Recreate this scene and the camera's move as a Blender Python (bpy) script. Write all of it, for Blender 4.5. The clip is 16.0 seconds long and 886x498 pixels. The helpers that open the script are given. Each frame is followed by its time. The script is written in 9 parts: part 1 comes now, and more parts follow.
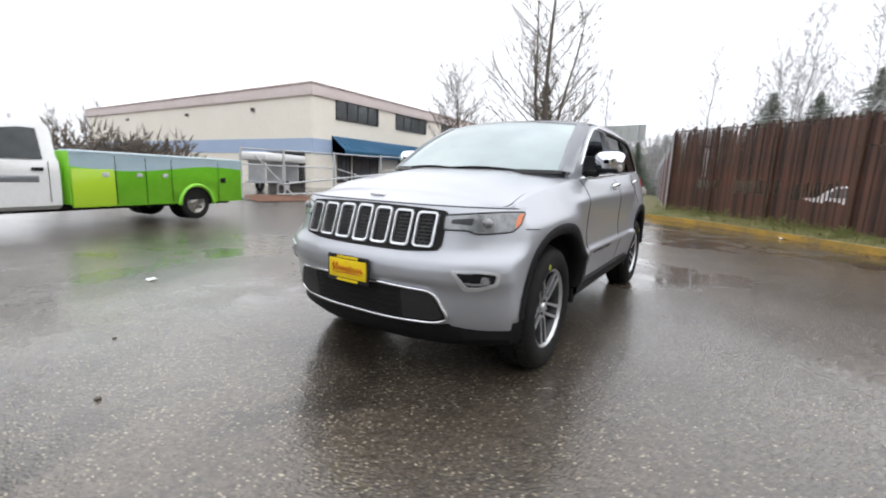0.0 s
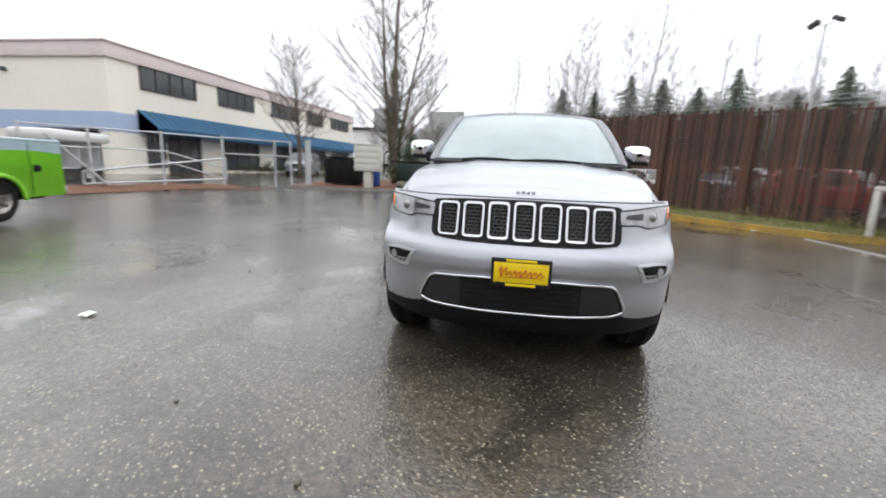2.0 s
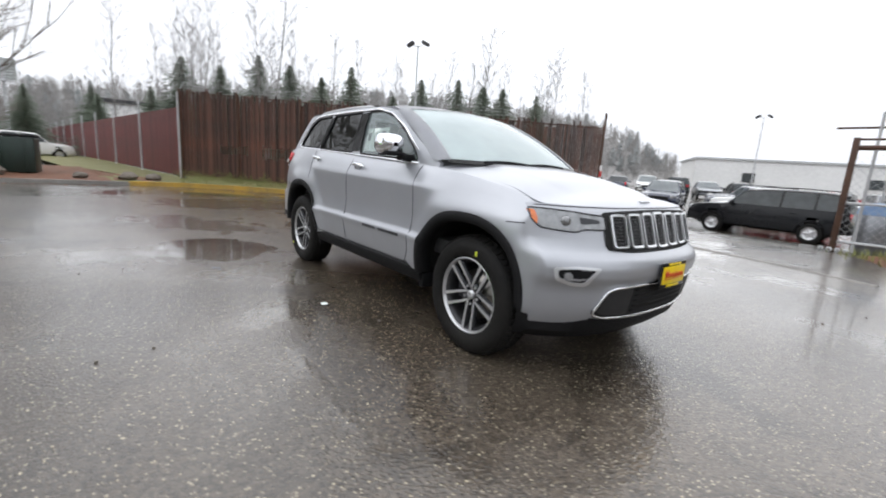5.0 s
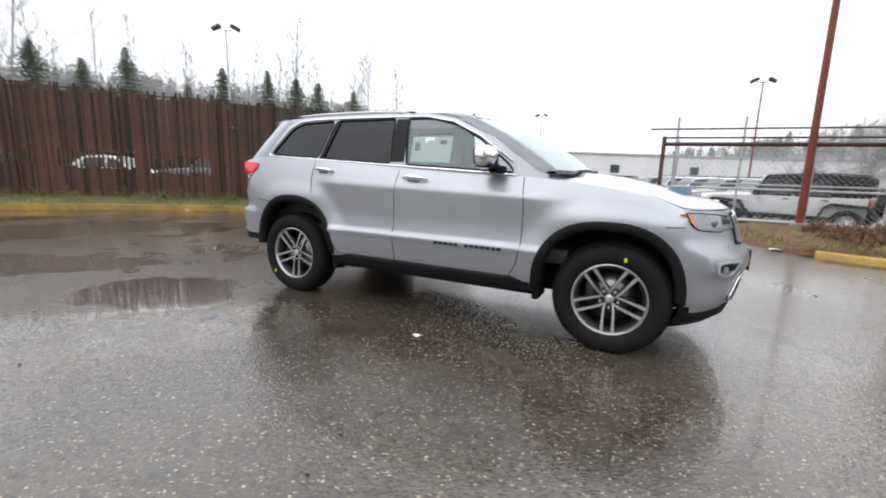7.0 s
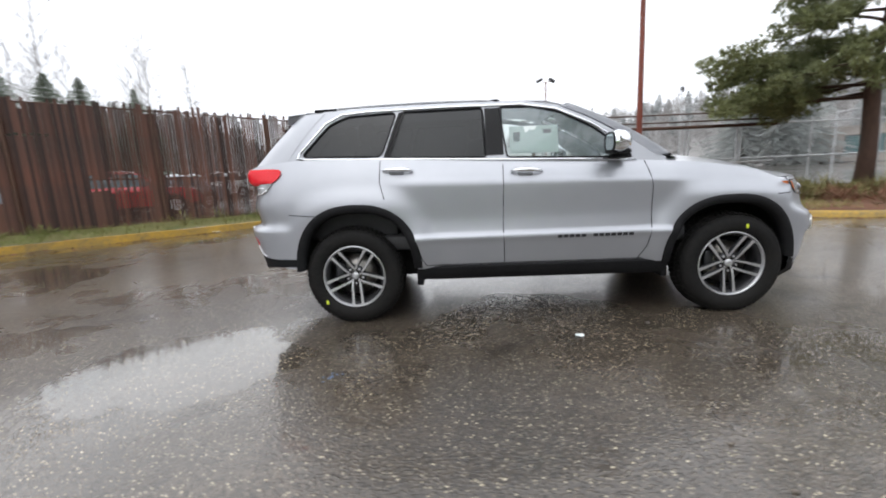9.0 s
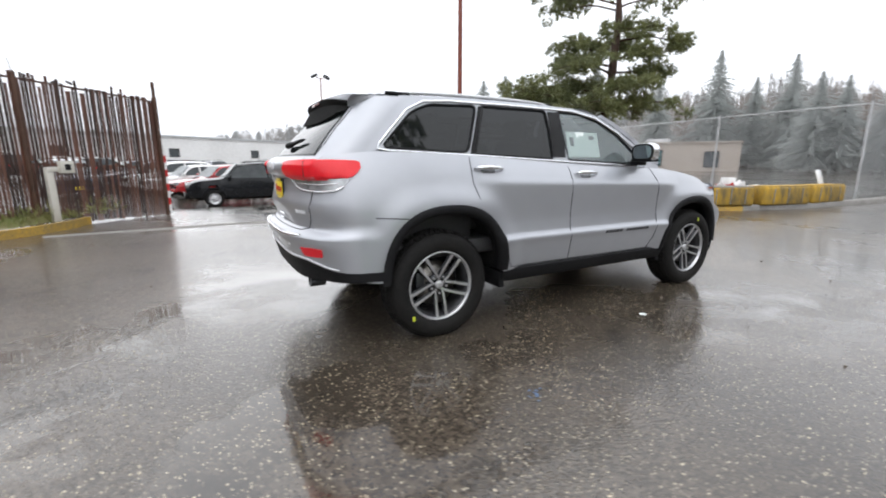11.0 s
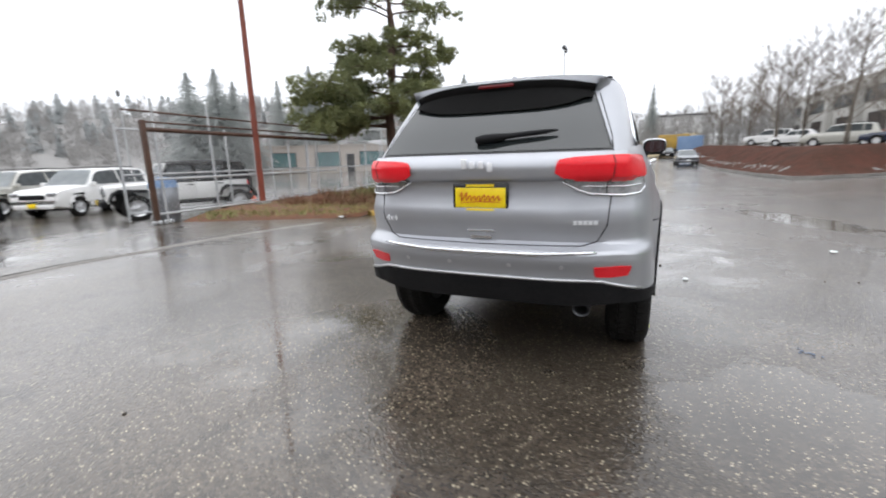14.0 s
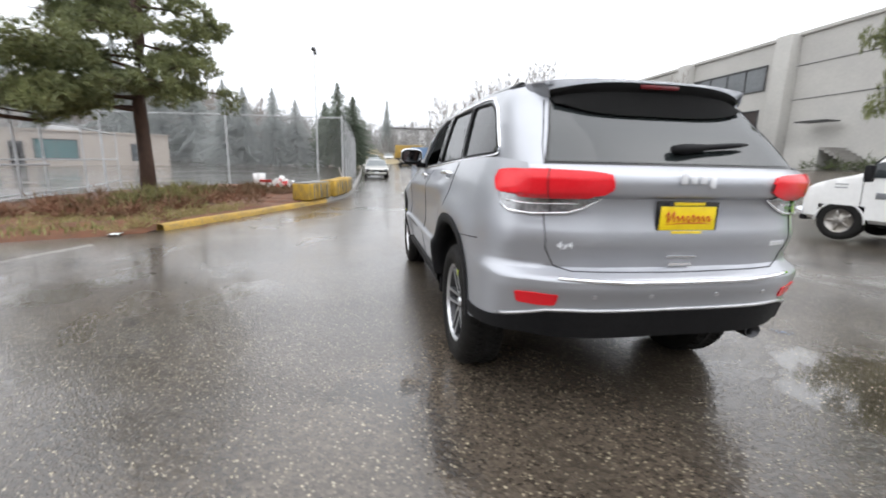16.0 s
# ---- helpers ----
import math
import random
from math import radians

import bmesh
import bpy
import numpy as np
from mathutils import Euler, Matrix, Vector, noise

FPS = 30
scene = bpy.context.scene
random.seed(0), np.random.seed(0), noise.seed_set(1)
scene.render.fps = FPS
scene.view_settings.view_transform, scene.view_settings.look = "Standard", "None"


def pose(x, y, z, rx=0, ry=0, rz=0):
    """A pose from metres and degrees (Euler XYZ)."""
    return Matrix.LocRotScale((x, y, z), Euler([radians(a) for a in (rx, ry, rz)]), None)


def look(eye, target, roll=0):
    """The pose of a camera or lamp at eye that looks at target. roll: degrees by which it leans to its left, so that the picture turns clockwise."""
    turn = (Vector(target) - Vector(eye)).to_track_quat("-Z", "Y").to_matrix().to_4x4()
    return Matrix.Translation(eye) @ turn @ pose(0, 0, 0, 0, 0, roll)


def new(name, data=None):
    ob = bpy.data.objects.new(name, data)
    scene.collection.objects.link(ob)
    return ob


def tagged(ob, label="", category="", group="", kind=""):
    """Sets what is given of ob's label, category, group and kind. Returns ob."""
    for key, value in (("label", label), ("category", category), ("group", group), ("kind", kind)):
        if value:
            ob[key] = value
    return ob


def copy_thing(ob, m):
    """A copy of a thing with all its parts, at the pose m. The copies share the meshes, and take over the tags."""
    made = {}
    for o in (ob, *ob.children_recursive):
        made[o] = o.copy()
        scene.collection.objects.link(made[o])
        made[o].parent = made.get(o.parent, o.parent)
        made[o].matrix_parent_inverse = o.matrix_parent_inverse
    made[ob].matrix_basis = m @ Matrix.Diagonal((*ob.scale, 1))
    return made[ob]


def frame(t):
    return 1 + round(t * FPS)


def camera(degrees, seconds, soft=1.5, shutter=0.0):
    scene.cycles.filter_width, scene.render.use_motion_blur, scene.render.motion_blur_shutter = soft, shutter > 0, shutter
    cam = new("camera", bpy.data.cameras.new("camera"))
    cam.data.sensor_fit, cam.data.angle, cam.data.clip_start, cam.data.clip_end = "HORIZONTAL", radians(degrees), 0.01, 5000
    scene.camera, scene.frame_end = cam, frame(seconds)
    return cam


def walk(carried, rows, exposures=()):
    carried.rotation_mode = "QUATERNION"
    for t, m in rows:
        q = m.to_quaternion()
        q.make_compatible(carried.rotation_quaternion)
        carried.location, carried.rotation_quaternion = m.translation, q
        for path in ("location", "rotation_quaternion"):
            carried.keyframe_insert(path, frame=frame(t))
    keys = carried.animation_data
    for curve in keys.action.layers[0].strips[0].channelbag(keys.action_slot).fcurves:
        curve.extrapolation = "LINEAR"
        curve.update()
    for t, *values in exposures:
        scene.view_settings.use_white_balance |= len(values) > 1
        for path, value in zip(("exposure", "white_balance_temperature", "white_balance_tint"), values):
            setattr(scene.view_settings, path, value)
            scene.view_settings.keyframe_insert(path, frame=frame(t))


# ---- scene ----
cam = camera(92.0, 16.0, soft=1.9, shutter=0.5)
PATH = [
    (0, (4.007, 1.705, 1.164), (2.348, 0.638, 0.831), 2.4),
    (0.5, (4.228, 1.293, 1.123), (2.467, 0.399, 0.807), 0.7),
    (1, (4.423, 0.863, 1.142), (2.562, 0.206, 0.817), 1.5),
    (1.5, (4.554, 0.413, 1.155), (2.653, -0.091, 0.792), 1.4),
    (2, (4.549, -0.052, 1.168), (2.612, -0.372, 0.79), 2.3),
    (2.5, (4.551, -0.513, 1.173), (2.586, -0.442, 0.809), 2.3),
    (3, (4.432, -0.988, 1.158), (2.493, -0.708, 0.757), 1.2),
    (3.5, (4.285, -1.467, 1.166), (2.391, -0.961, 0.774), 3.0),
    (4, (4.029, -1.868, 1.151), (2.213, -1.122, 0.773), 1.9),
    (4.5, (3.801, -2.298, 1.168), (2.126, -1.265, 0.809), 1.7),
    (4.7, (3.659, -2.453, 1.173), (2.043, -1.334, 0.805), 3.0),
    (6.8, (1.888, -3.817, 1.204), (0.93, -2.099, 0.846), -0.2),
    (7, (1.703, -3.899, 1.208), (0.82, -2.14, 0.851), 1.7),
    (7.5, (1.188, -4.052, 1.204), (0.488, -2.223, 0.799), -0.1),
    (8, (0.648, -4.187, 1.214), (0.149, -2.29, 0.826), 1.2),
    (8.2, (0.422, -4.192, 1.185), (-0.02, -2.277, 0.813), -0.2),
    (10.3, (-2.17, -3.791, 1.222), (-1.54, -1.93, 0.851), -0.1),
    (10.5, (-2.363, -3.693, 1.235), (-1.639, -1.871, 0.841), 0.0),
    (11, (-2.876, -3.415, 1.234), (-1.915, -1.707, 0.836), 0.2),
    (11.5, (-3.287, -3.008, 1.224), (-2.182, -1.394, 0.804), 0.7),
    (12, (-3.688, -2.623, 1.259), (-2.376, -1.152, 0.918), 0.3),
    (12.5, (-3.996, -2.18, 1.257), (-2.591, -0.806, 0.883), -4.4),
    (13, (-4.297, -1.744, 1.252), (-2.757, -0.52, 0.889), -3.2),
    (13.5, (-4.456, -1.291, 1.234), (-2.793, -0.266, 0.805), -3.2),
    (14, (-4.563, -0.742, 1.243), (-2.77, 0.047, 0.837), -1.6),
    (14.5, (-4.557, -0.195, 1.227), (-2.68, 0.348, 0.804), -1.2),
    (15, (-4.484, 0.381, 1.264), (-2.54, 0.68, 0.902), -0.8),
    (15.5, (-4.309, 0.922, 1.269), (-2.349, 0.84, 0.88), 0.4),
    (16, (-4.063, 1.446, 1.261), (-2.136, 1.085, 0.868), 1.3),
]
walk(cam, [(t, look(eye, target, roll)) for t, eye, target, roll in PATH],
     exposures=[(0, 0.0), (2.5, 0.0), (4, -0.13), (4.7, -0.1), (7, 0.0), (10.5, 0.05), (14, 0.04), (15, 0.2), (16, 0.24)])

# ---- overcast daylight ----
world = bpy.data.worlds.new("overcast_sky")
scene.world = world
world.use_nodes = True
wn, wl = world.node_tree.nodes, world.node_tree.links
wn.clear()
sky = wn.new("ShaderNodeTexSky")
sky.sky_type, sky.sun_disc = "NISHITA", False
sky.sun_elevation, sky.sun_rotation = radians(48), radians(200)
sky.air_density, sky.dust_density = 1.0, 4.0
hsv = wn.new("ShaderNodeHueSaturation")
hsv.inputs["Saturation"].default_value = 0.10
hsv.inputs["Value"].default_value = 0.10
cloud = wn.new("ShaderNodeMix")
cloud.data_type = "RGBA"
cloud.inputs[0].default_value = 0.80
cloud.inputs[7].default_value = (0.995, 1.025, 1.09, 1.0)
dome = wn.new("ShaderNodeTexCoord")
dome_z = wn.new("ShaderNodeSeparateXYZ")
rise = wn.new("ShaderNodeMapRange")
rise.inputs[1].default_value, rise.inputs[2].default_value = 0.0, 1.0
rise.inputs[3].default_value, rise.inputs[4].default_value = 1.32, 2.05
bg = wn.new("ShaderNodeBackground")
wl.new(dome.outputs["Generated"], dome_z.inputs[0])
wl.new(dome_z.outputs["Z"], rise.inputs[0])
wl.new(rise.outputs[0], bg.inputs["Strength"])
wout = wn.new("ShaderNodeOutputWorld")
wl.new(sky.outputs[0], hsv.inputs["Color"])
wl.new(hsv.outputs[0], cloud.inputs[6])
wl.new(cloud.outputs[2], bg.inputs["Color"])
wl.new(bg.outputs[0], wout.inputs[0])
sun_data = bpy.data.lights.new("sun", "SUN")
sun_data.energy, sun_data.angle, sun_data.color = 0.9, radians(110), (1.0, 0.985, 0.97)
sun = new("sun", sun_data)
sun.matrix_world = look((0, 0, 30), (6, -14, 8))


# ---- materials ----
def mat(name, color, rough=0.5, metal=0.0, color2=None, scale=8.0, bump=0.0, bscale=60.0, coat=0.0, spec=0.5,
        rvar=0.0, per_object=0.0, stretch=(1, 1, 1)):
    """A principled surface: two tones mixed by a two-scale noise, a fine relief, a little uneven gloss."""
    m = bpy.data.materials.new(name)
    m.use_nodes = True
    n, l = m.node_tree.nodes, m.node_tree.links
    b = n["Principled BSDF"]
    b.inputs["Roughness"].default_value, b.inputs["Metallic"].default_value = rough, metal
    b.inputs["Specular IOR Level"].default_value = spec
    b.inputs["Coat Weight"].default_value, b.inputs["Coat Roughness"].default_value = coat, 0.03
    tc = n.new("ShaderNodeTexCoord")
    mp = n.new("ShaderNodeMapping")
    mp.inputs["Scale"].default_value = stretch
    l.new(tc.outputs["Object"], mp.inputs[0])
    c1 = (*color, 1)
    c2 = (*(color2 or [c * 0.8 for c in color]), 1)
    big, fine = n.new("ShaderNodeTexNoise"), n.new("ShaderNodeTexNoise")
    big.inputs["Scale"].default_value, big.inputs["Detail"].default_value = scale * 0.2, 4
    fine.inputs["Scale"].default_value, fine.inputs["Detail"].default_value = scale * 2.0, 5
    l.new(mp.outputs[0], big.inputs[0])
    l.new(mp.outputs[0], fine.inputs[0])
    avg = n.new("ShaderNodeMath")
    avg.operation = "ADD"
    l.new(big.outputs[0], avg.inputs[0])
    l.new(fine.outputs[0], avg.inputs[1])
    ramp = n.new("ShaderNodeMapRange")
    ramp.inputs[1].default_value, ramp.inputs[2].default_value = 0.75, 1.25
    l.new(avg.outputs[0], ramp.inputs[0])
    mix = n.new("ShaderNodeMix")
    mix.data_type = "RGBA"
    mix.inputs[6].default_value, mix.inputs[7].default_value = c1, c2
    l.new(ramp.outputs[0], mix.inputs[0])
    last = mix.outputs[2]
    if per_object:
        info, hv, mr = n.new("ShaderNodeObjectInfo"), n.new("ShaderNodeHueSaturation"), n.new("ShaderNodeMapRange")
        mr.inputs[3].default_value, mr.inputs[4].default_value = 1 - per_object, 1 + per_object
        l.new(info.outputs["Random"], mr.inputs[0])
        l.new(mr.outputs[0], hv.inputs["Value"])
        l.new(last, hv.inputs["Color"])
        last = hv.outputs[0]
    l.new(last, b.inputs["Base Color"])
    if rvar:
        rr = n.new("ShaderNodeMapRange")
        rr.inputs[3].default_value, rr.inputs[4].default_value = max(0.02, rough - rvar), min(1, rough + rvar)
        l.new(big.outputs[0], rr.inputs[0])
        l.new(rr.outputs[0], b.inputs["Roughness"])
    if bump:
        bn, bp = n.new("ShaderNodeTexNoise"), n.new("ShaderNodeBump")
        bn.inputs["Scale"].default_value, bn.inputs["Detail"].default_value = bscale, 4
        l.new(mp.outputs[0], bn.inputs[0])
        bp.inputs["Strength"].default_value, bp.inputs["Distance"].default_value = bump, 0.01
        l.new(bn.outputs[0], bp.inputs["Height"])
        l.new(bp.outputs[0], b.inputs["Normal"])
    return m


def glass(name, tint, gloss=0.02, mist=0.0, ior=1.75):
    """A thin pane: clear or tinted see-through, with Fresnel gloss; mist is the share of pale diffuse."""
    m = bpy.data.materials.new(name)
    m.use_nodes = True
    n, l = m.node_tree.nodes, m.node_tree.links
    n.clear()
    out, mixs = n.new("ShaderNodeOutputMaterial"), n.new("ShaderNodeMixShader")
    tr, gl, fr = n.new("ShaderNodeBsdfTransparent"), n.new("ShaderNodeBsdfGlossy"), n.new("ShaderNodeFresnel")
    tr.inputs[0].default_value = (*tint, 1)
    gl.inputs["Roughness"].default_value = gloss
    fr.inputs[0].default_value = ior
    l.new(fr.outputs[0], mixs.inputs[0])
    if mist:
        fog, dif, fm = n.new("ShaderNodeMixShader"), n.new("ShaderNodeBsdfDiffuse"), n.new("ShaderNodeTexNoise")
        dif.inputs[0].default_value = (0.64, 0.77, 0.78, 1)
        fm.inputs["Scale"].default_value, fm.inputs["Detail"].default_value = 2.5, 5
        mr = n.new("ShaderNodeMapRange")
        mr.inputs[1].default_value, mr.inputs[2].default_value = 0.3, 0.7
        mr.inputs[3].default_value, mr.inputs[4].default_value = mist * 0.9, mist * 1.1
        tcn = n.new("ShaderNodeTexCoord")
        l.new(tcn.outputs["Object"], fm.inputs[0])
        l.new(fm.outputs[0], mr.inputs[0])
        l.new(mr.outputs[0], fog.inputs[0])
        l.new(tr.outputs[0], fog.inputs[1])
        l.new(dif.outputs[0], fog.inputs[2])
        l.new(fog.outputs[0], mixs.inputs[1])
    else:
        l.new(tr.outputs[0], mixs.inputs[1])
    l.new(gl.outputs[0], mixs.inputs[2])
    l.new(mixs.outputs[0], out.inputs[0])
    return m


def wet_asphalt():
    m = bpy.data.materials.new("wet_asphalt")
    m.use_nodes = True
    n, l = m.node_tree.nodes, m.node_tree.links
    b = n["Principled BSDF"]
    tc = n.new("ShaderNodeTexCoord")
    co = tc.outputs["Object"]

    def noise_tex(scale, detail=3, rough=0.55, dist=0.0):
        t = n.new("ShaderNodeTexNoise")
        t.inputs["Scale"].default_value, t.inputs["Detail"].default_value = scale, detail
        t.inputs["Roughness"].default_value, t.inputs["Distortion"].default_value = rough, dist
        l.new(co, t.inputs[0])
        return t.outputs[0]

    def rng(src, a, c, lo, hi):
        r = n.new("ShaderNodeMapRange")
        for i, v in enumerate((a, c, lo, hi), 1):
            r.inputs[i].default_value = v
        l.new(src, r.inputs[0])
        return r.outputs[0]

    stones = n.new("ShaderNodeTexVoronoi")
    stones.inputs["Scale"].default_value = 62
    l.new(co, stones.inputs[0])
    sep = n.new("ShaderNodeSeparateColor")
    l.new(stones.outputs["Color"], sep.inputs[0])
    pick = rng(sep.outputs[0], 0.71, 1.0, 0, 0.95)          # a few stones are pale
    core = rng(stones.outputs["Distance"], 0.2, 0.45, 1, 0)
    warp, shift = n.new("ShaderNodeVectorMath"), n.new("ShaderNodeTexNoise")     # uneven stones
    shift.inputs["Scale"].default_value, shift.inputs["Detail"].default_value = 60, 2
    l.new(co, shift.inputs[0])
    warp.operation, warp.inputs[1].default_value, = "MULTIPLY_ADD", (0.012, 0.012, 0.0)
    l.new(shift.outputs["Color"], warp.inputs[0])
    l.new(co, warp.inputs[2])
    l.new(warp.outputs[0], stones.inputs[0])
    grit = n.new("ShaderNodeTexVoronoi")
    grit.inputs["Scale"].default_value = 34
    l.new(warp.outputs[0], grit.inputs[0])
    gsep = n.new("ShaderNodeSeparateColor")
    l.new(grit.outputs["Color"], gsep.inputs[0])
    few = n.new("ShaderNodeMath")
    few.operation = "MULTIPLY"
    l.new(rng(gsep.outputs[1], 0.95, 0.98, 0, 1), few.inputs[0])
    l.new(rng(grit.outputs["Distance"], 0.12, 0.3, 1, 0), few.inputs[1])
    pale = n.new("ShaderNodeMath")
    pale.operation, pale.use_clamp = "MULTIPLY_ADD", True
    l.new(pick, pale.inputs[0])
    l.new(core, pale.inputs[1])
    l.new(few.outputs[0], pale.inputs[2])
    tone = n.new("ShaderNodeMix")
    tone.data_type = "RGBA"
    tone.inputs[6].default_value, tone.inputs[7].default_value = (0.041, 0.033, 0.025, 1), (0.088, 0.071, 0.054, 1)
    l.new(rng(noise_tex(0.5, 6), 0.35, 0.68, 0, 1), tone.inputs[0])
    grain = n.new("ShaderNodeMix")
    grain.data_type, grain.blend_type = "RGBA", "MULTIPLY"
    grain.inputs[0].default_value = 0.65
    l.new(tone.outputs[2], grain.inputs[6])
    l.new(stones.outputs["Color"], grain.inputs[7])
    bw = n.new("ShaderNodeRGBToBW")
    l.new(stones.outputs["Color"], bw.inputs[0])
    l.new(rng(bw.outputs[0], 0.2, 0.8, 0.42, 1.7), grain.inputs[7])
    fin = n.new("ShaderNodeMix")
    fin.data_type = "RGBA"
    fin.inputs[7].default_value = (0.48, 0.42, 0.30, 1)
    l.new(pale.outputs[0], fin.inputs[0])
    damp = n.new("ShaderNodeMix")          # old patches and soaked streaks
    damp.data_type, damp.blend_type = "RGBA", "MULTIPLY"
    damp.inputs[0].default_value = 1.0
    l.new(grain.outputs[2], damp.inputs[6])
    l.new(rng(noise_tex(0.7, 6, 0.62, 1.4), 0.57, 0.64, 1.0, 0.55), damp.inputs[7])
    l.new(damp.outputs[2], fin.inputs[6])
    l.new(fin.outputs[2], b.inputs["Base Color"])
    # how deep the water stands: broad shallow pools and smaller puddles
    pool = rng(noise_tex(0.22, 3, 0.5, 0.6), 0.46, 0.62, 0, 1)
    small = rng(noise_tex(1.1, 4, 0.6, 0.3), 0.42, 0.66, 0, 1)
    base = n.new("ShaderNodeMath")
    base.operation, base.use_clamp = "MULTIPLY_ADD", True
    l.new(pool, base.inputs[0])
    l.new(small, base.inputs[1])
    l.new(rng(noise_tex(0.35, 2), 0.4, 0.7, 0.0, 0.35), base.inputs[2])
    # standing puddles with crisp ragged edges, and a rough worn seam that stays dull
    edge = noise_tex(2.2, 5, 0.6, 0.5)

    def blot(cx, cy, rx, ry, turn=0.0, ragged=1.1, deep=0.9):
        mp = n.new("ShaderNodeMapping")
        mp.vector_type = "TEXTURE"
        mp.inputs[1].default_value, mp.inputs[2].default_value, mp.inputs[3].default_value = (cx, cy, 0), (0, 0, radians(turn)), (rx, ry, 1)
        l.new(co, mp.inputs[0])
        ln, ad = n.new("ShaderNodeVectorMath"), n.new("ShaderNodeMath")
        ln.operation, ad.operation = "LENGTH", "MULTIPLY_ADD"
        l.new(mp.outputs[0], ln.inputs[0])
        l.new(edge, ad.inputs[0])
        ad.inputs[1].default_value = ragged
        l.new(ln.outputs["Value"], ad.inputs[2])
        return rng(ad.outputs[0], 0.86 + 0.5 * ragged, 1.0 + 0.5 * ragged, deep, 0)

    def joined(a, c, op="MAXIMUM"):
        m_ = n.new("ShaderNodeMath")
        m_.operation = op
        l.new(a, m_.inputs[0])
        l.new(c, m_.inputs[1])
        return m_.outputs[0]

    puddle = blot(-2.45, -1.6, 0.80, 0.62, 20)
    for spot in ((-4.6, -1.5, 1.4, 0.6, 35, 2.6, 0.5), (-7.8, -0.6, 1.4, 1.1, 50, 2.0, 0.5), (5.0, -3.6, 1.6, 0.5, 20), (-10.6, 0.0, 1.3, 0.9, 40, 1.6)):
        puddle = joined(puddle, blot(*spot))
    seam_dry = rng(joined(blot(5.4, -2.35, 4.2, 0.16, -6, 1.6), blot(-1.6, -5.75, 4.6, 0.20, -4, 1.6)), 0, 1, 1.0, 0.0)
    worn = rng(blot(-4.2, 2.4, 1.6, 2.4, 0, 1.4), 0, 0.9, 1.0, 0.25)          # coarse dull ground at the yard entrance and beside the car
    worn = joined(worn, rng(blot(0.9, -2.7, 2.4, 1.0, 0, 1.4), 0, 0.9, 1.0, 0.4), "MINIMUM")
    sep_y = n.new("ShaderNodeSeparateXYZ")
    l.new(co, sep_y.inputs[0])
    lane = joined(rng(sep_y.outputs[1], -6.2, -4.2, 0.25, 1.0), joined(rng(sep_y.outputs[0], 1.5, 6.0, 1.0, 0.35), rng(sep_y.outputs[1], 0.8, 2.2, 0.0, 1.0)), "MINIMUM")
    flood = joined(joined(joined(base.outputs[0], lane, "MULTIPLY"), worn, "MULTIPLY"), puddle)
    wet = n.new("ShaderNodeMath")
    wet.operation, wet.use_clamp = "MULTIPLY", True
    l.new(flood, wet.inputs[0])
    l.new(seam_dry, wet.inputs[1])
    l.new(rng(wet.outputs[0], 0, 1, 0.34, 0.10), b.inputs["Roughness"])
    b.inputs["Specular IOR Level"].default_value = 0.26
    l.new(rng(wet.outputs[0], 0, 0.8, 0.78, 1.0), b.inputs["Coat Weight"])
    l.new(rng(wet.outputs[0], 0, 0.6, 0.10, 0.02), b.inputs["Coat Roughness"])
    b.inputs["Coat IOR"].default_value = 1.54
    bp = n.new("ShaderNodeBump")
    l.new(rng(wet.outputs[0], 0, 1, 0.55, 0.06), bp.inputs["Strength"])
    bp.inputs["Distance"].default_value = 0.006
    l.new(rng(stones.outputs["Distance"], 0.0, 0.6, 1, 0), bp.inputs["Height"])
    l.new(bp.outputs[0], b.inputs["Normal"])
    bc = n.new("ShaderNodeBump")
    l.new(rng(wet.outputs[0], 0, 0.8, 0.23, 0.015), bc.inputs["Strength"])
    bc.inputs["Distance"].default_value = 0.006
    l.new(rng(stones.outputs["Distance"], 0.0, 0.6, 1, 0), bc.inputs["Height"])
    l.new(bc.outputs[0], b.inputs["Coat Normal"])
    return m


ASPHALT = wet_asphalt()
SILVER = mat("silver_paint", (0.42, 0.432, 0.462), 0.40, 0.62, (0.40, 0.412, 0.442), 3, 0.02, 900, coat=0.6)
CHROME = mat("chrome", (0.85, 0.86, 0.88), 0.06, 1.0, (0.8, 0.81, 0.83), 4)
BLACK = mat("black_plastic", (0.009, 0.009, 0.010), 0.6, 0, (0.014, 0.014, 0.015), 20, 0.15, 700, spec=0.14)
GLOSSBLACK = mat("gloss_black", (0.008, 0.008, 0.009), 0.12, 0, (0.01, 0.01, 0.011), 5)
SEAM = mat("panel_gap", (0.01, 0.01, 0.011), 0.7)
RUBBER = mat("tyre_rubber", (0.011, 0.011, 0.011), 0.65, 0, (0.018, 0.017, 0.016), 15, 0.3, 260, spec=0.14)
ALLOY = mat("machined_alloy", (0.62, 0.625, 0.635), 0.30, 0.8, (0.52, 0.525, 0.535), 30)
BARREL = mat("dark_wheel_barrel", (0.06, 0.06, 0.063), 0.45, 0.5, (0.04, 0.04, 0.043), 20)
POCKET = mat("graphite_pocket", (0.06, 0.062, 0.067), 0.35, 0.6, (0.045, 0.046, 0.05), 20)
DARKWELL = mat("wheel_well_liner", (0.008, 0.008, 0.008), 0.9)
DISC = mat("brake_disc", (0.35, 0.34, 0.33), 0.35, 1.0, (0.25, 0.23, 0.2), 30)
REDLENS = mat("red_lens", (0.74, 0.012, 0.022), 0.25, 0, (0.80, 0.018, 0.03), 30, coat=0.25, spec=0.3)
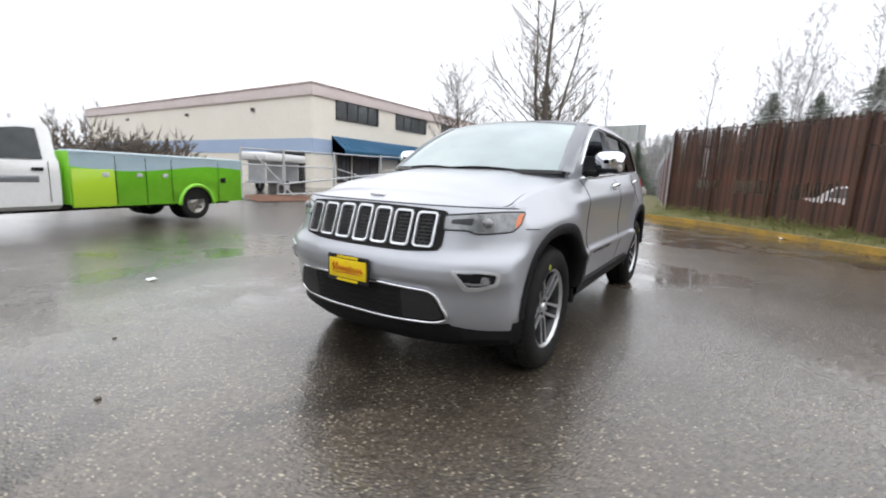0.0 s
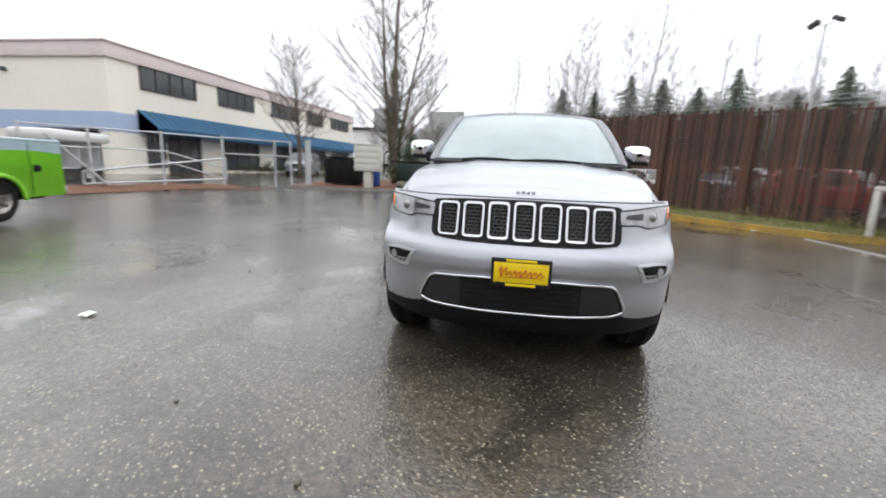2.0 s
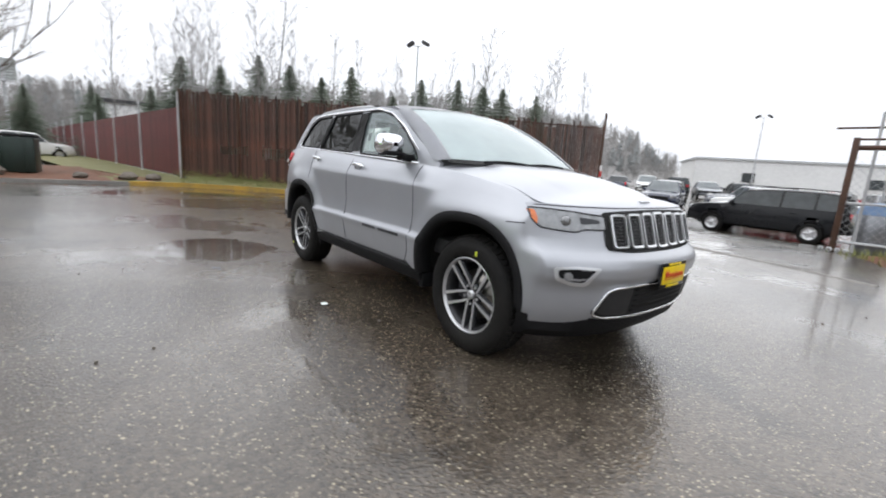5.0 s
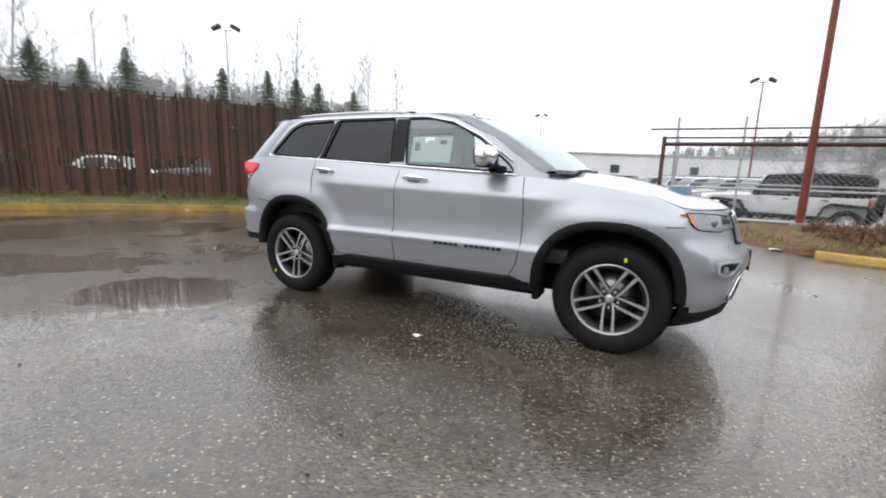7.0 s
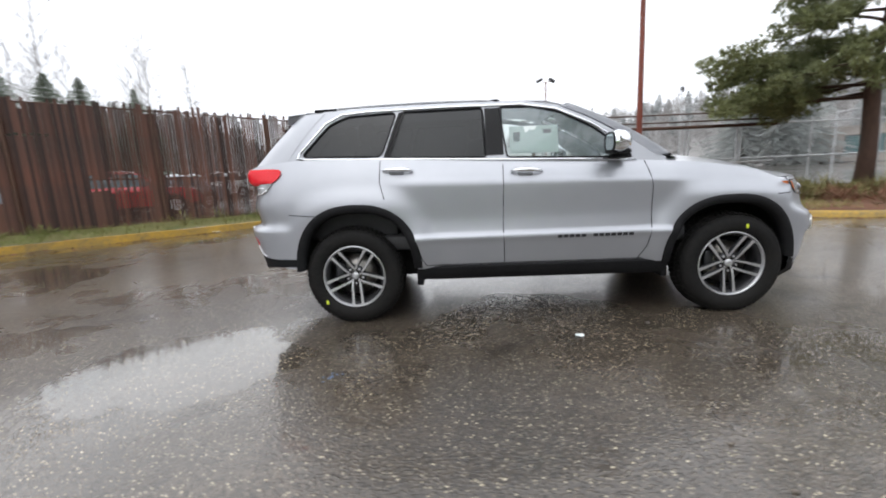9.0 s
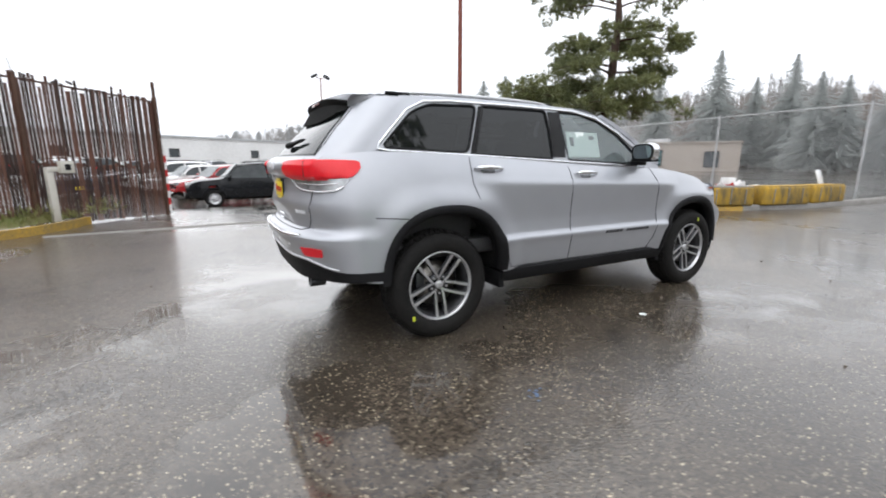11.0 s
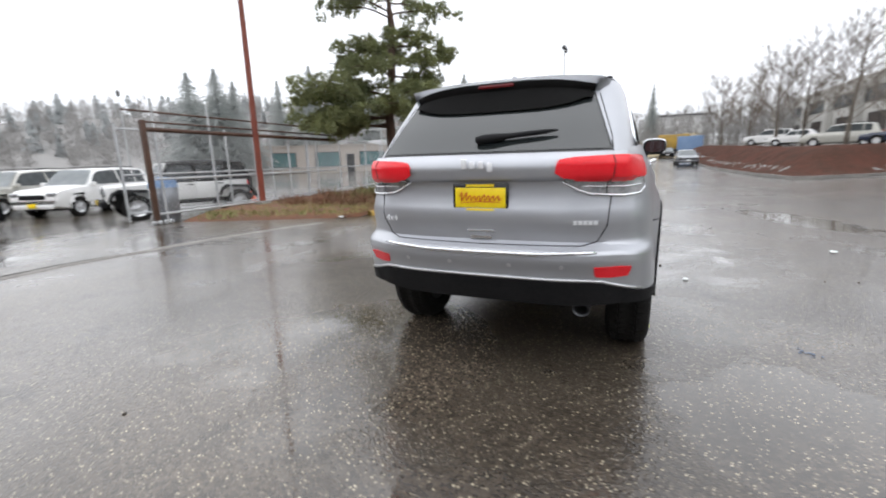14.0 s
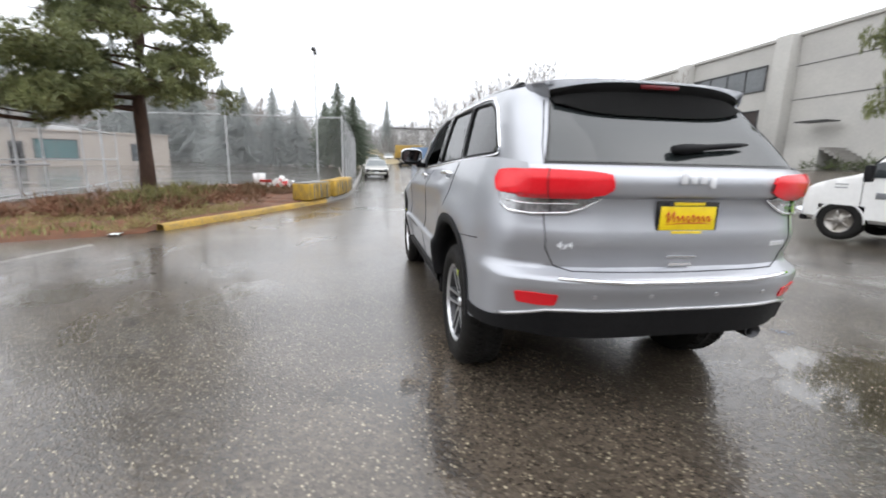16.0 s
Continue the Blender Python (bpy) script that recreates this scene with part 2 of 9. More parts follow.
REDDARK = mat("dark_red_reflector", (0.13, 0.006, 0.010), 0.2, 0, (0.09, 0.006, 0.009), 60, coat=0.4, spec=0.3)
CLEARLENS = mat("clear_lamp_lens", (0.46, 0.47, 0.48), 0.16, 0.4, (0.14, 0.14, 0.15), 30, coat=1.0)
LAMPGREY = mat("lamp_housing", (0.30, 0.31, 0.32), 0.2, 0.4, (0.17, 0.175, 0.18), 14, coat=1.0)
REFLEC = mat("lamp_reflector", (0.16, 0.165, 0.17), 0.2, 0.6, (0.3, 0.3, 0.31), 30, coat=1.0)
MESHGREY = mat("grille_mesh", (0.13, 0.13, 0.135), 0.3, 0.3, (0.06, 0.06, 0.065), 20)
INTAKEGREY = mat("intake_grey_plastic", (0.022, 0.022, 0.024), 0.5, 0.0, (0.016, 0.016, 0.018), 20, 0.1, 300)
# Tone is darkened to stand for the car's own side in the mirror.
MIRRORGLASS = mat("darkened_mirror_glass", (0.30, 0.33, 0.36), 0.04, 1.0, (0.28, 0.31, 0.34), 4)
SATIN = mat("satin_silver_trim", (0.72, 0.73, 0.75), 0.30, 0.7, (0.68, 0.69, 0.71), 20)
AMBER = mat("amber_lens", (0.80, 0.20, 0.04), 0.12, 0, (0.7, 0.16, 0.03), 40, coat=1.0)
YELLOW = mat("yellow_plate", (0.92, 0.70, 0.01), 0.35, 0, (0.82, 0.57, 0.01), 10)
REDINK = mat("red_ink", (0.62, 0.06, 0.015), 0.4)
SEATCLOTH = mat("seat_leather", (0.03, 0.03, 0.032), 0.55, 0, (0.04, 0.04, 0.042), 20, 0.1, 300)
PAPER = mat("white_paper", (0.82, 0.88, 0.86), 0.7, 0, (0.78, 0.84, 0.82), 20)
INK = mat("grey_print", (0.22, 0.23, 0.24), 0.7)
# The slight pale diffuse in both privacy panes stands for reflected sky.
TINT = glass("privacy_glass", (0.035, 0.037, 0.04), 0.02, 0.012, 1.55)
REARGLASS = glass("wet_privacy_glass", (0.035, 0.037, 0.04), 0.04, 0.03, 1.85)
BADGE = mat("satin_badge", (0.80, 0.81, 0.83), 0.35, 0.1, (0.75, 0.76, 0.78), 20)
CLEAR = glass("misted_glass", (0.70, 0.77, 0.75), mist=0.18)
# About half of this pane is pale diffuse.
WSGLASS = glass("pale_veiled_windscreen", (0.62, 0.70, 0.68), mist=0.52)


# ---- mesh helpers ----
def finish(bm, smooth=35):
    for f in bm.faces:
        f.smooth = smooth > 0
    if smooth:
        lim = radians(smooth)
        for e in bm.edges:
            if len(e.link_faces) == 2 and e.calc_face_angle(0) > lim:
                e.smooth = False


def part(name, bm, material, parent=None, label="", smooth=35):
    """Links a bmesh as one mesh object under a thing or a part."""
    finish(bm, smooth)
    me = bpy.data.meshes.new(name)
    bm.to_mesh(me)
    bm.free()
    me.materials.append(material)
    ob = new(name, me)
    ob.parent = parent
    if label:
        tagged(ob, label)
    return ob


def outward(bm, d):
    """Turns all faces to the side of d."""
    bm.normal_update()
    for f in bm.faces:
        if f.normal.dot(Vector(d)) < 0:
            f.normal_flip()


def thing(name, label, category, group="", m=None, kind=""):
    ob = new(name)
    ob.empty_display_size = 0.1
    if m is not None:
        ob.matrix_basis = m
    return tagged(ob, label, category, group, kind)


def box(bm, c, s, bevel=0.0, rz=0.0, seg=2):
    """A box by its centre and size, with rounded edges."""
    r = bmesh.ops.create_cube(bm, size=1.0, matrix=pose(*c, 0, 0, rz) @ Matrix.Diagonal((*s, 1)))
    if bevel:
        es = {e for v in r["verts"] for e in v.link_edges}
        bmesh.ops.bevel(bm, geom=list(es), offset=bevel, segments=seg, affect="EDGES", profile=0.5)


def boxm(c, s, bevel=0.0, rz=0.0):
    bm = bmesh.new()
    box(bm, c, s, bevel, rz)
    return bm


def cyl(bm, a, b, r1, r2=None, n=16, caps=True):
    """A cylinder or cone between two points."""
    a, b = Vector(a), Vector(b)
    d = b - a
    q = d.to_track_quat("Z", "Y").to_matrix().to_4x4()
    bmesh.ops.create_cone(bm, cap_ends=caps, segments=n, radius1=r1, radius2=r1 if r2 is None else r2, depth=d.length,
                          matrix=Matrix.Translation((a + b) / 2) @ q)


def tube(bm, pts, r, n=6, closed=False):
    """A round bar along a line of points; r is a number or one per point."""
    pts = [Vector(p) for p in pts]
    k = len(pts)
    rings = []
    up = Vector((0, 0, 1))
    for i, p in enumerate(pts):
        a = pts[(i - 1) % k] if closed or i > 0 else p
        b = pts[(i + 1) % k] if closed or i < k - 1 else p
        d = (b - a).normalized()
        s = d.cross(up)
        if s.length < 0.05:
            s = d.cross(Vector((1, 0, 0)))
        s.normalize()
        t = s.cross(d)
        rr = r[i] if isinstance(r, (list, tuple)) else r
        rings.append([bm.verts.new(p + (s * math.cos(2 * math.pi * j / n) + t * math.sin(2 * math.pi * j / n)) * rr) for j in range(n)])
    for i in range(k if closed else k - 1):
        A, B = rings[i], rings[(i + 1) % k]
        for j in range(n):
            bm.faces.new((A[j], A[(j + 1) % n], B[(j + 1) % n], B[j]))
    if not closed:
        bm.faces.new(rings[0][::-1])
        bm.faces.new(rings[-1])


def lathe(bm, prof, n=48, axis="Y", centre=(0, 0, 0)):
    """Turns a profile of (along, radius) about the axis through centre."""
    c = Vector(centre)
    rings = []
    for h, r in prof:
        ring = []
        for j in range(n):
            a = 2 * math.pi * j / n
            v = (r * math.cos(a), h, r * math.sin(a)) if axis == "Y" else (r * math.cos(a), r * math.sin(a), h)
            ring.append(bm.verts.new(c + Vector(v)))
        rings.append(ring)
    for A, B in zip(rings, rings[1:]):
        for j in range(n):
            bm.faces.new((A[j], A[(j + 1) % n], B[(j + 1) % n], B[j]))


def grid(bm, rows):
    """Quads over rows of points."""
    vs = [[bm.verts.new(p) for p in row] for row in rows]
    for A, B in zip(vs, vs[1:]):
        for j in range(len(A) - 1):
            bm.faces.new((A[j], A[j + 1], B[j + 1], B[j]))
    return vs


def slab(bm, poly, z0, z1):
    """A prism over a plan outline."""
    lo = [bm.verts.new((x, y, z0)) for x, y in poly]
    hi = [bm.verts.new((x, y, z1)) for x, y in poly]
    k = len(poly)
    bm.faces.new(hi)
    bm.faces.new(lo[::-1])
    for i in range(k):
        bm.faces.new((lo[i], lo[(i + 1) % k], hi[(i + 1) % k], hi[i]))
    bmesh.ops.recalc_face_normals(bm, faces=bm.faces)


def spline(tab):
    """A smooth curve through a few (x, value) pairs, without overshoot."""
    xs, ys = [p[0] for p in tab], [p[1] for p in tab]
    k = len(xs)
    d = [(ys[i + 1] - ys[i]) / (xs[i + 1] - xs[i]) for i in range(k - 1)]
    m = [d[0]] + [0 if d[i - 1] * d[i] <= 0 else 2 * d[i - 1] * d[i] / (d[i - 1] + d[i]) for i in range(1, k - 1)] + [d[-1]]

    def f(x):
        if x <= xs[0]:
            return ys[0]
        if x >= xs[-1]:
            return ys[-1]
        i = max(j for j in range(k - 1) if xs[j] <= x)
        h = xs[i + 1] - xs[i]
        t = (x - xs[i]) / h
        return (ys[i] * (1 + 2 * t) * (1 - t) ** 2 + m[i] * h * t * (1 - t) ** 2
                + ys[i + 1] * t * t * (3 - 2 * t) + m[i + 1] * h * t * t * (t - 1))
    return f


def rounded(poly, r, n=4):
    """A polygon with rounded corners, in any plane of two coordinates."""
    out = []
    k = len(poly)
    for i in range(k):
        p, a, b = Vector(poly[i]), Vector(poly[i - 1]), Vector(poly[(i + 1) % k])
        u, v = a - p, b - p
        s = min(r, u.length * 0.45, v.length * 0.45)
        q0, q1 = p + u.normalized() * s, p + v.normalized() * s
        for j in range(n + 1):
            t = j / n
            out.append(tuple(q0 * (1 - t) ** 2 + p * 2 * t * (1 - t) + q1 * t * t))
    return out


def flatfill(bm, loops, cuts=0):
    """Fills an outline with holes, given as loops of 2D points, in the plane z = 0; returns its boundary loops."""
    rims = []
    for loop in loops:
        vs = [bm.verts.new((x, y, 0)) for x, y in loop]
        for i in range(len(vs)):
            bm.edges.new((vs[i], vs[(i + 1) % len(vs)]))
        rims.append(vs)
    bmesh.ops.triangle_fill(bm, use_beauty=True, use_dissolve=False, edges=bm.edges[:])
    if cuts:
        bmesh.ops.subdivide_edges(bm, edges=[e for e in bm.edges if len(e.link_faces) > 1], cuts=cuts, use_grid_fill=True)
        bmesh.ops.triangulate(bm, faces=bm.faces[:])
    return rims


# ---- setting materials ----
GRASS = mat("wet_grass", (0.10, 0.12, 0.03), 0.8, 0, (0.19, 0.16, 0.07), 9, 0.6, 60)
BLADE = mat("grass_blade", (0.13, 0.17, 0.035), 0.6, 0, (0.22, 0.19, 0.07), 3, per_object=0.1)
LEAFLITTER = mat("leaf_litter", (0.17, 0.065, 0.03), 0.85, 0, (0.09, 0.045, 0.025), 14, 0.8, 40)
SOIL = mat("bark_mulch_bank", (0.085, 0.034, 0.024), 0.95, 0, (0.045, 0.026, 0.018), 3, 0.9, 18, spec=0.1)
KERBY = mat("faded_yellow_kerb", (0.50, 0.30, 0.035), 0.6, 0, (0.24, 0.17, 0.06), 10, 0.4, 60)
KERBG = mat("concrete_kerb", (0.27, 0.26, 0.24), 0.7, 0, (0.17, 0.16, 0.15), 10, 0.4, 60)
CONCRETE = mat("painted_concrete", (0.46, 0.45, 0.42), 0.8, 0, (0.40, 0.39, 0.37), 3, 0.2, 30)
CONCDARK = mat("concrete_shadowed_joint", (0.12, 0.12, 0.115), 0.8)
CREAM = mat("cream_wall", (0.90, 0.85, 0.75), 0.8, 0, (0.86, 0.81, 0.71), 2, 0.15, 30)
PINKISH = mat("pinkish_parapet", (0.76, 0.66, 0.64), 0.8, 0, (0.70, 0.60, 0.58), 2, 0.15, 30)
BLUEBAND = mat("blue_wall_band", (0.38, 0.48, 0.66), 0.75, 0, (0.42, 0.52, 0.69), 3)
BLUEROOF = mat("blue_sheet_awning", (0.06, 0.21, 0.38), 0.35, 0.2, (0.08, 0.25, 0.43), 6)
# Base tone is lifted to stand for grey reflections in the panes.
WINDARK = mat("dark_window_glass", (0.06, 0.07, 0.075), 0.08, 0, (0.10, 0.11, 0.115), 2, spec=0.9)
DOCKDARK = mat("dark_brown_dock_door", (0.050, 0.036, 0.030), 0.6, 0, (0.025, 0.02, 0.018), 1.5, 0.1, 20)
FRAMEDK = mat("dark_window_frame", (0.04, 0.04, 0.042), 0.5)
WHITEWALL = mat("off_white_sheet_wall", (0.84, 0.84, 0.83), 0.7, 0, (0.74, 0.74, 0.73), 1.2, 0.1, 20)
BEIGE = mat("beige_block_wall", (0.43, 0.38, 0.33), 0.85, 0, (0.39, 0.34, 0.30), 2, 0.2, 20)
TEAL = mat("teal_tinted_window", (0.06, 0.14, 0.15), 0.15, 0, (0.10, 0.20, 0.20), 3)
GALV = mat("galvanised_steel", (0.58, 0.59, 0.60), 0.5, 0.3, (0.40, 0.41, 0.42), 12)
BROWNSTEEL = mat("brown_rusted_steel", (0.06, 0.032, 0.022), 0.6, 0.2, (0.10, 0.05, 0.03), 9, 0.3, 60)
REDPOLE = mat("red_brown_pole_paint", (0.23, 0.05, 0.025), 0.5, 0, (0.15, 0.035, 0.02), 8, 0.2, 60)
SLAT = mat("brown_fence_slat", (0.098, 0.037, 0.022), 0.65, 0, (0.034, 0.023, 0.018), 3, 0.3, 50, per_object=0.7, stretch=(1, 1, 0.2))
SLATRED = mat("maroon_fence_slat", (0.13, 0.02, 0.018), 0.6, 0, (0.09, 0.018, 0.016), 4, per_object=0.3)
REDW = mat("red_reflective_band", (0.55, 0.02, 0.02), 0.4)
WHITEP = mat("white_paint", (0.78, 0.78, 0.77), 0.35, 0, (0.72, 0.72, 0.71), 6, coat=0.5)
LIME = mat("lime_green_paint", (0.21, 0.62, 0.02), 0.35, 0, (0.27, 0.68, 0.04), 2, coat=0.4)
SKYPAINT = mat("pale_blue_paint", (0.55, 0.68, 0.76), 0.4, 0, (0.62, 0.73, 0.79), 3, coat=0.4)
BLACKP = mat("black_car_paint", (0.006, 0.007, 0.009), 0.25, 0, (0.008, 0.009, 0.011), 3, coat=0.25, spec=0.2)
# Sky reflection is put into the grey base tone of these opaque panes.
SIDEGLASS = mat("side_glass_with_painted_sky", (0.10, 0.115, 0.12), 0.06, 0, (0.06, 0.07, 0.075), 2, spec=0.8)
CARGLASS = mat("windscreen_with_painted_sky", (0.42, 0.45, 0.46), 0.08, 0, (0.34, 0.37, 0.38), 2)
REDP = mat("red_car_paint", (0.42, 0.015, 0.02), 0.25, 0, (0.36, 0.012, 0.016), 3, coat=1.0)
NAVYP = mat("navy_car_paint", (0.015, 0.022, 0.05), 0.22, 0, (0.02, 0.028, 0.06), 3, coat=1.0)
GREYP = mat("grey_car_paint", (0.23, 0.24, 0.26), 0.3, 0.5, (0.2, 0.21, 0.23), 3, coat=1.0)
CHAMP = mat("champagne_car_paint", (0.50, 0.49, 0.44), 0.3, 0.3, (0.45, 0.44, 0.4), 3, coat=1.0)
BLOCKY = mat("chipped_yellow_concrete", (0.52, 0.31, 0.02), 0.65, 0, (0.13, 0.10, 0.045), 3.5, 0.5, 40, stretch=(1, 1, 0.5))
BARK = mat("grey_bark", (0.16, 0.135, 0.11), 0.85, 0, (0.10, 0.087, 0.073), 12, 0.6, 40, stretch=(1, 1, 0.3))
PALEBARK = mat("pale_birch_bark", (0.36, 0.35, 0.34), 0.85, 0, (0.15, 0.14, 0.13), 8, 0.4, 30, stretch=(1, 1, 0.3))
PINEBARK = mat("brown_pine_bark", (0.095, 0.055, 0.038), 0.9, 0, (0.055, 0.035, 0.027), 9, 0.9, 30, stretch=(1, 1, 0.35))
NEEDLE = mat("pine_needles", (0.235, 0.255, 0.105), 0.6, 0, (0.11, 0.13, 0.06), 1.2)
FIRN = mat("fir_needles", (0.19, 0.225, 0.17), 0.75, 0, (0.14, 0.17, 0.13), 0.6)
# Far firs: distance haze is put into the needles as pale grey-green.
HAZEFIR = mat("hazed_fir_needles", (0.46, 0.485, 0.475), 0.9, 0, (0.38, 0.40, 0.39), 0.6)
BIRCHTWIG = mat("birch_twigs", (0.33, 0.32, 0.315), 0.9, 0, (0.26, 0.25, 0.245), 0.8)
# Hillside tone is lightened to stand for haze over the distance.
HILLSIDE = mat("hazed_winter_hillside", (0.30, 0.29, 0.28), 0.95, 0, (0.26, 0.255, 0.25), 0.25, 0.3, 0.8)
IVY = mat("ivy_leaves", (0.07, 0.085, 0.03), 0.55, 0, (0.05, 0.07, 0.02), 3)
TWIGS = mat("winter_twigs", (0.19, 0.155, 0.125), 0.9, 0, (0.14, 0.12, 0.10), 0.8)
SHRUB = mat("russet_shrub", (0.19, 0.085, 0.048), 0.8, 0, (0.11, 0.085, 0.04), 2.5)
# Far woods: haze is painted in as pale, low-contrast base tones.
FARGREEN = mat("hazed_far_conifers", (0.40, 0.42, 0.42), 0.95, 0, (0.35, 0.365, 0.365), 0.3)
FARTWIG = mat("hazed_far_bare_woods", (0.34, 0.33, 0.32), 0.95, 0, (0.27, 0.26, 0.25), 0.3)
EASTTWIG = mat("hazed_brown_woods", (0.36, 0.325, 0.30), 0.95, 0, (0.29, 0.26, 0.24), 0.3)
OCHRE = mat("dry_hill_grass", (0.30, 0.235, 0.13), 0.9, 0, (0.22, 0.19, 0.12), 1.0)
BINGREEN = mat("dark_green_bin", (0.012, 0.03, 0.022), 0.4, 0, (0.01, 0.02, 0.016), 5)
BINBLUE = mat("blue_bin", (0.02, 0.07, 0.30), 0.4)
CREAMBOX = mat("cream_steel_box", (0.62, 0.60, 0.54), 0.5, 0, (0.55, 0.53, 0.47), 4)
PALEBLUE = mat("faded_blue_tarp", (0.16, 0.26, 0.44), 0.7, 0, (0.22, 0.32, 0.48), 5)
# Weathered boards, their grey lightened to take in distance haze.
BILLB = mat("weathered_grey_boards", (0.40, 0.42, 0.40), 0.85, 0, (0.32, 0.335, 0.32), 1.5, 0.2, 12)
YGREEN = mat("yellow_green_paint", (0.40, 0.62, 0.02), 0.35, 0, (0.36, 0.58, 0.02), 2, coat=0.4)
OLIVE = mat("olive_shrub", (0.17, 0.15, 0.05), 0.8, 0, (0.10, 0.10, 0.035), 2.5)
DRYBLADE = mat("dry_grass_blade", (0.30, 0.25, 0.10), 0.7, 0, (0.20, 0.19, 0.07), 3)


def let_light_through(m, share=0.5):
    """Thin leaves and twigs: light passes, which flattens far crowns into haze."""
    n, l = m.node_tree.nodes, m.node_tree.links
    b, out = n["Principled BSDF"], n["Material Output"]
    tl, mx = n.new("ShaderNodeBsdfTranslucent"), n.new("ShaderNodeMixShader")
    mx.inputs[0].default_value = share
    l.new(b.inputs["Base Color"].links[0].from_socket, tl.inputs[0])
    l.new(b.outputs[0], mx.inputs[1])
    l.new(tl.outputs[0], mx.inputs[2])
    l.new(mx.outputs[0], out.inputs[0])


for m in (FARGREEN, FARTWIG, EASTTWIG, HAZEFIR):
    let_light_through(m)


# ---- ground ----
def smooth01(t):
    t = max(0.0, min(1.0, t))
    return t * t * (3 - 2 * t)


# height of the wooded hills by heading
HILLS = spline([(-180, 12), (-165, 8), (-120, 5), (-60, 5), (-15, 2), (3, 2.5), (14, 8), (25, 13), (45, 15), (56, 13.5), (66, 12.5), (78, 7.5), (88, 4.0), (95, 1.0), (108, 1.0), (113, 3.5), (120, 12), (130, 16), (150, 18.5), (165, 16), (175, 13.5), (180, 12)])


def land(x, y):
    """Height of the ground: a flat yard with a shallow drain line, a rising road and low hills far round."""
    z = -0.06 * smooth01((-5.5 - y) / 3.0) * smooth01((y + 15) / 4.0) * smooth01((12 - x) / 6)
    z += 0.10 * smooth01((-13 - y) / 6) * smooth01((5 - x) / 6)
    z -= 0.40 * smooth01((y - 8.8) / 6.0) * smooth01((12 - x) / 4) * smooth01((x + 12) / 4)
    if x > 8 and y < 0:                                                       # bank beside the road, and the drive that climbs past its end
        inside = ((x - 18.8) * 10.1 + (y + 7.4) * 8.2) / 13.0
        z += max(1.35 * smooth01((-11.0 - y) / 14.0) * smooth01((x - 8) / 8), 1.38 * smooth01((-7.2 - y) / 3.6) * smooth01((inside - 0.2) / 3.4))
    z += 0.022 * max(0.0, x - 34) * smooth01((x - 34) / 15)
    r = math.hypot(x, y)
    if r > 78:
        z += HILLS(math.degrees(math.atan2(y, x))) * smooth01((r - 78) / 60)
    return z


xs = sorted(set([-400, -300, -220, -160, -120, -90, -70, -55] + list(range(-45, 60, 3)) + [17, 19, 20, 22, 23, 25, 26, 28, 29, 31] + [62, 68, 75, 85, 95, 110, 130, 160, 200, 260, 330, 400]))
ys = sorted(set([-400, -300, -220, -160, -120, -90, -70, -50, -40, -32] + [-28 + 1.2 * i for i in range(28)] + [6, 7, 8, 9, 10, 11, 12, 14, 20, 30, 40, 55, 70, 85, 100, 120, 150, 190, 250, 320, 400]))
bm = bmesh.new()
grid(bm, [[(x, y, land(x, y)) for x in xs] for y in ys])
tagged(part("ground", bm, ASPHALT, smooth=60), "wet dark grey asphalt with puddles and pale stones", "ground", kind="structure")


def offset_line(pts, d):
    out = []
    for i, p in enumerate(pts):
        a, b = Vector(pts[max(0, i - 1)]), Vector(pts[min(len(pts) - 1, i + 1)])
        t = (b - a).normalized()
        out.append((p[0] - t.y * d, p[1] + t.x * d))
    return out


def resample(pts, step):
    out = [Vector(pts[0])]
    for a, b in zip(pts, pts[1:]):
        a, b = Vector(a), Vector(b)
        k = max(1, round((b - a).length / step))
        out += [a + (b - a) * i / k for i in range(1, k + 1)]
    return [tuple(p) for p in out]


def kerb(name, pts, material, label, h=0.14, w=0.16, jog=0.012):
    """A kerb along a line; the road is on its right-hand side."""
    pts = resample(pts, 0.45)
    inner = offset_line(pts, w)
    rnd = random.Random(5)
    bm = bmesh.new()
    rows = []
    for (x, y), (u, v) in zip(pts, inner):
        z = land(x, y)
        j = (rnd.random() - 0.5) * jog
        ex, ey = (u - x) / w, (v - y) / w
        rows.append([(x + ex * j, y + ey * j, z - 0.05), (x + ex * (0.02 + j), y + ey * (0.02 + j), z + h - 0.03 + j), (x + ex * 0.05, y + ey * 0.05, z + h + j), (u, v, z + h + j * 0.5),
                     (u, v, z - 0.05)])
    grid(bm, rows)
    bmesh.ops.recalc_face_normals(bm, faces=bm.faces)
    return tagged(part(name, bm, material, smooth=50), label, "kerb", kind="structure")


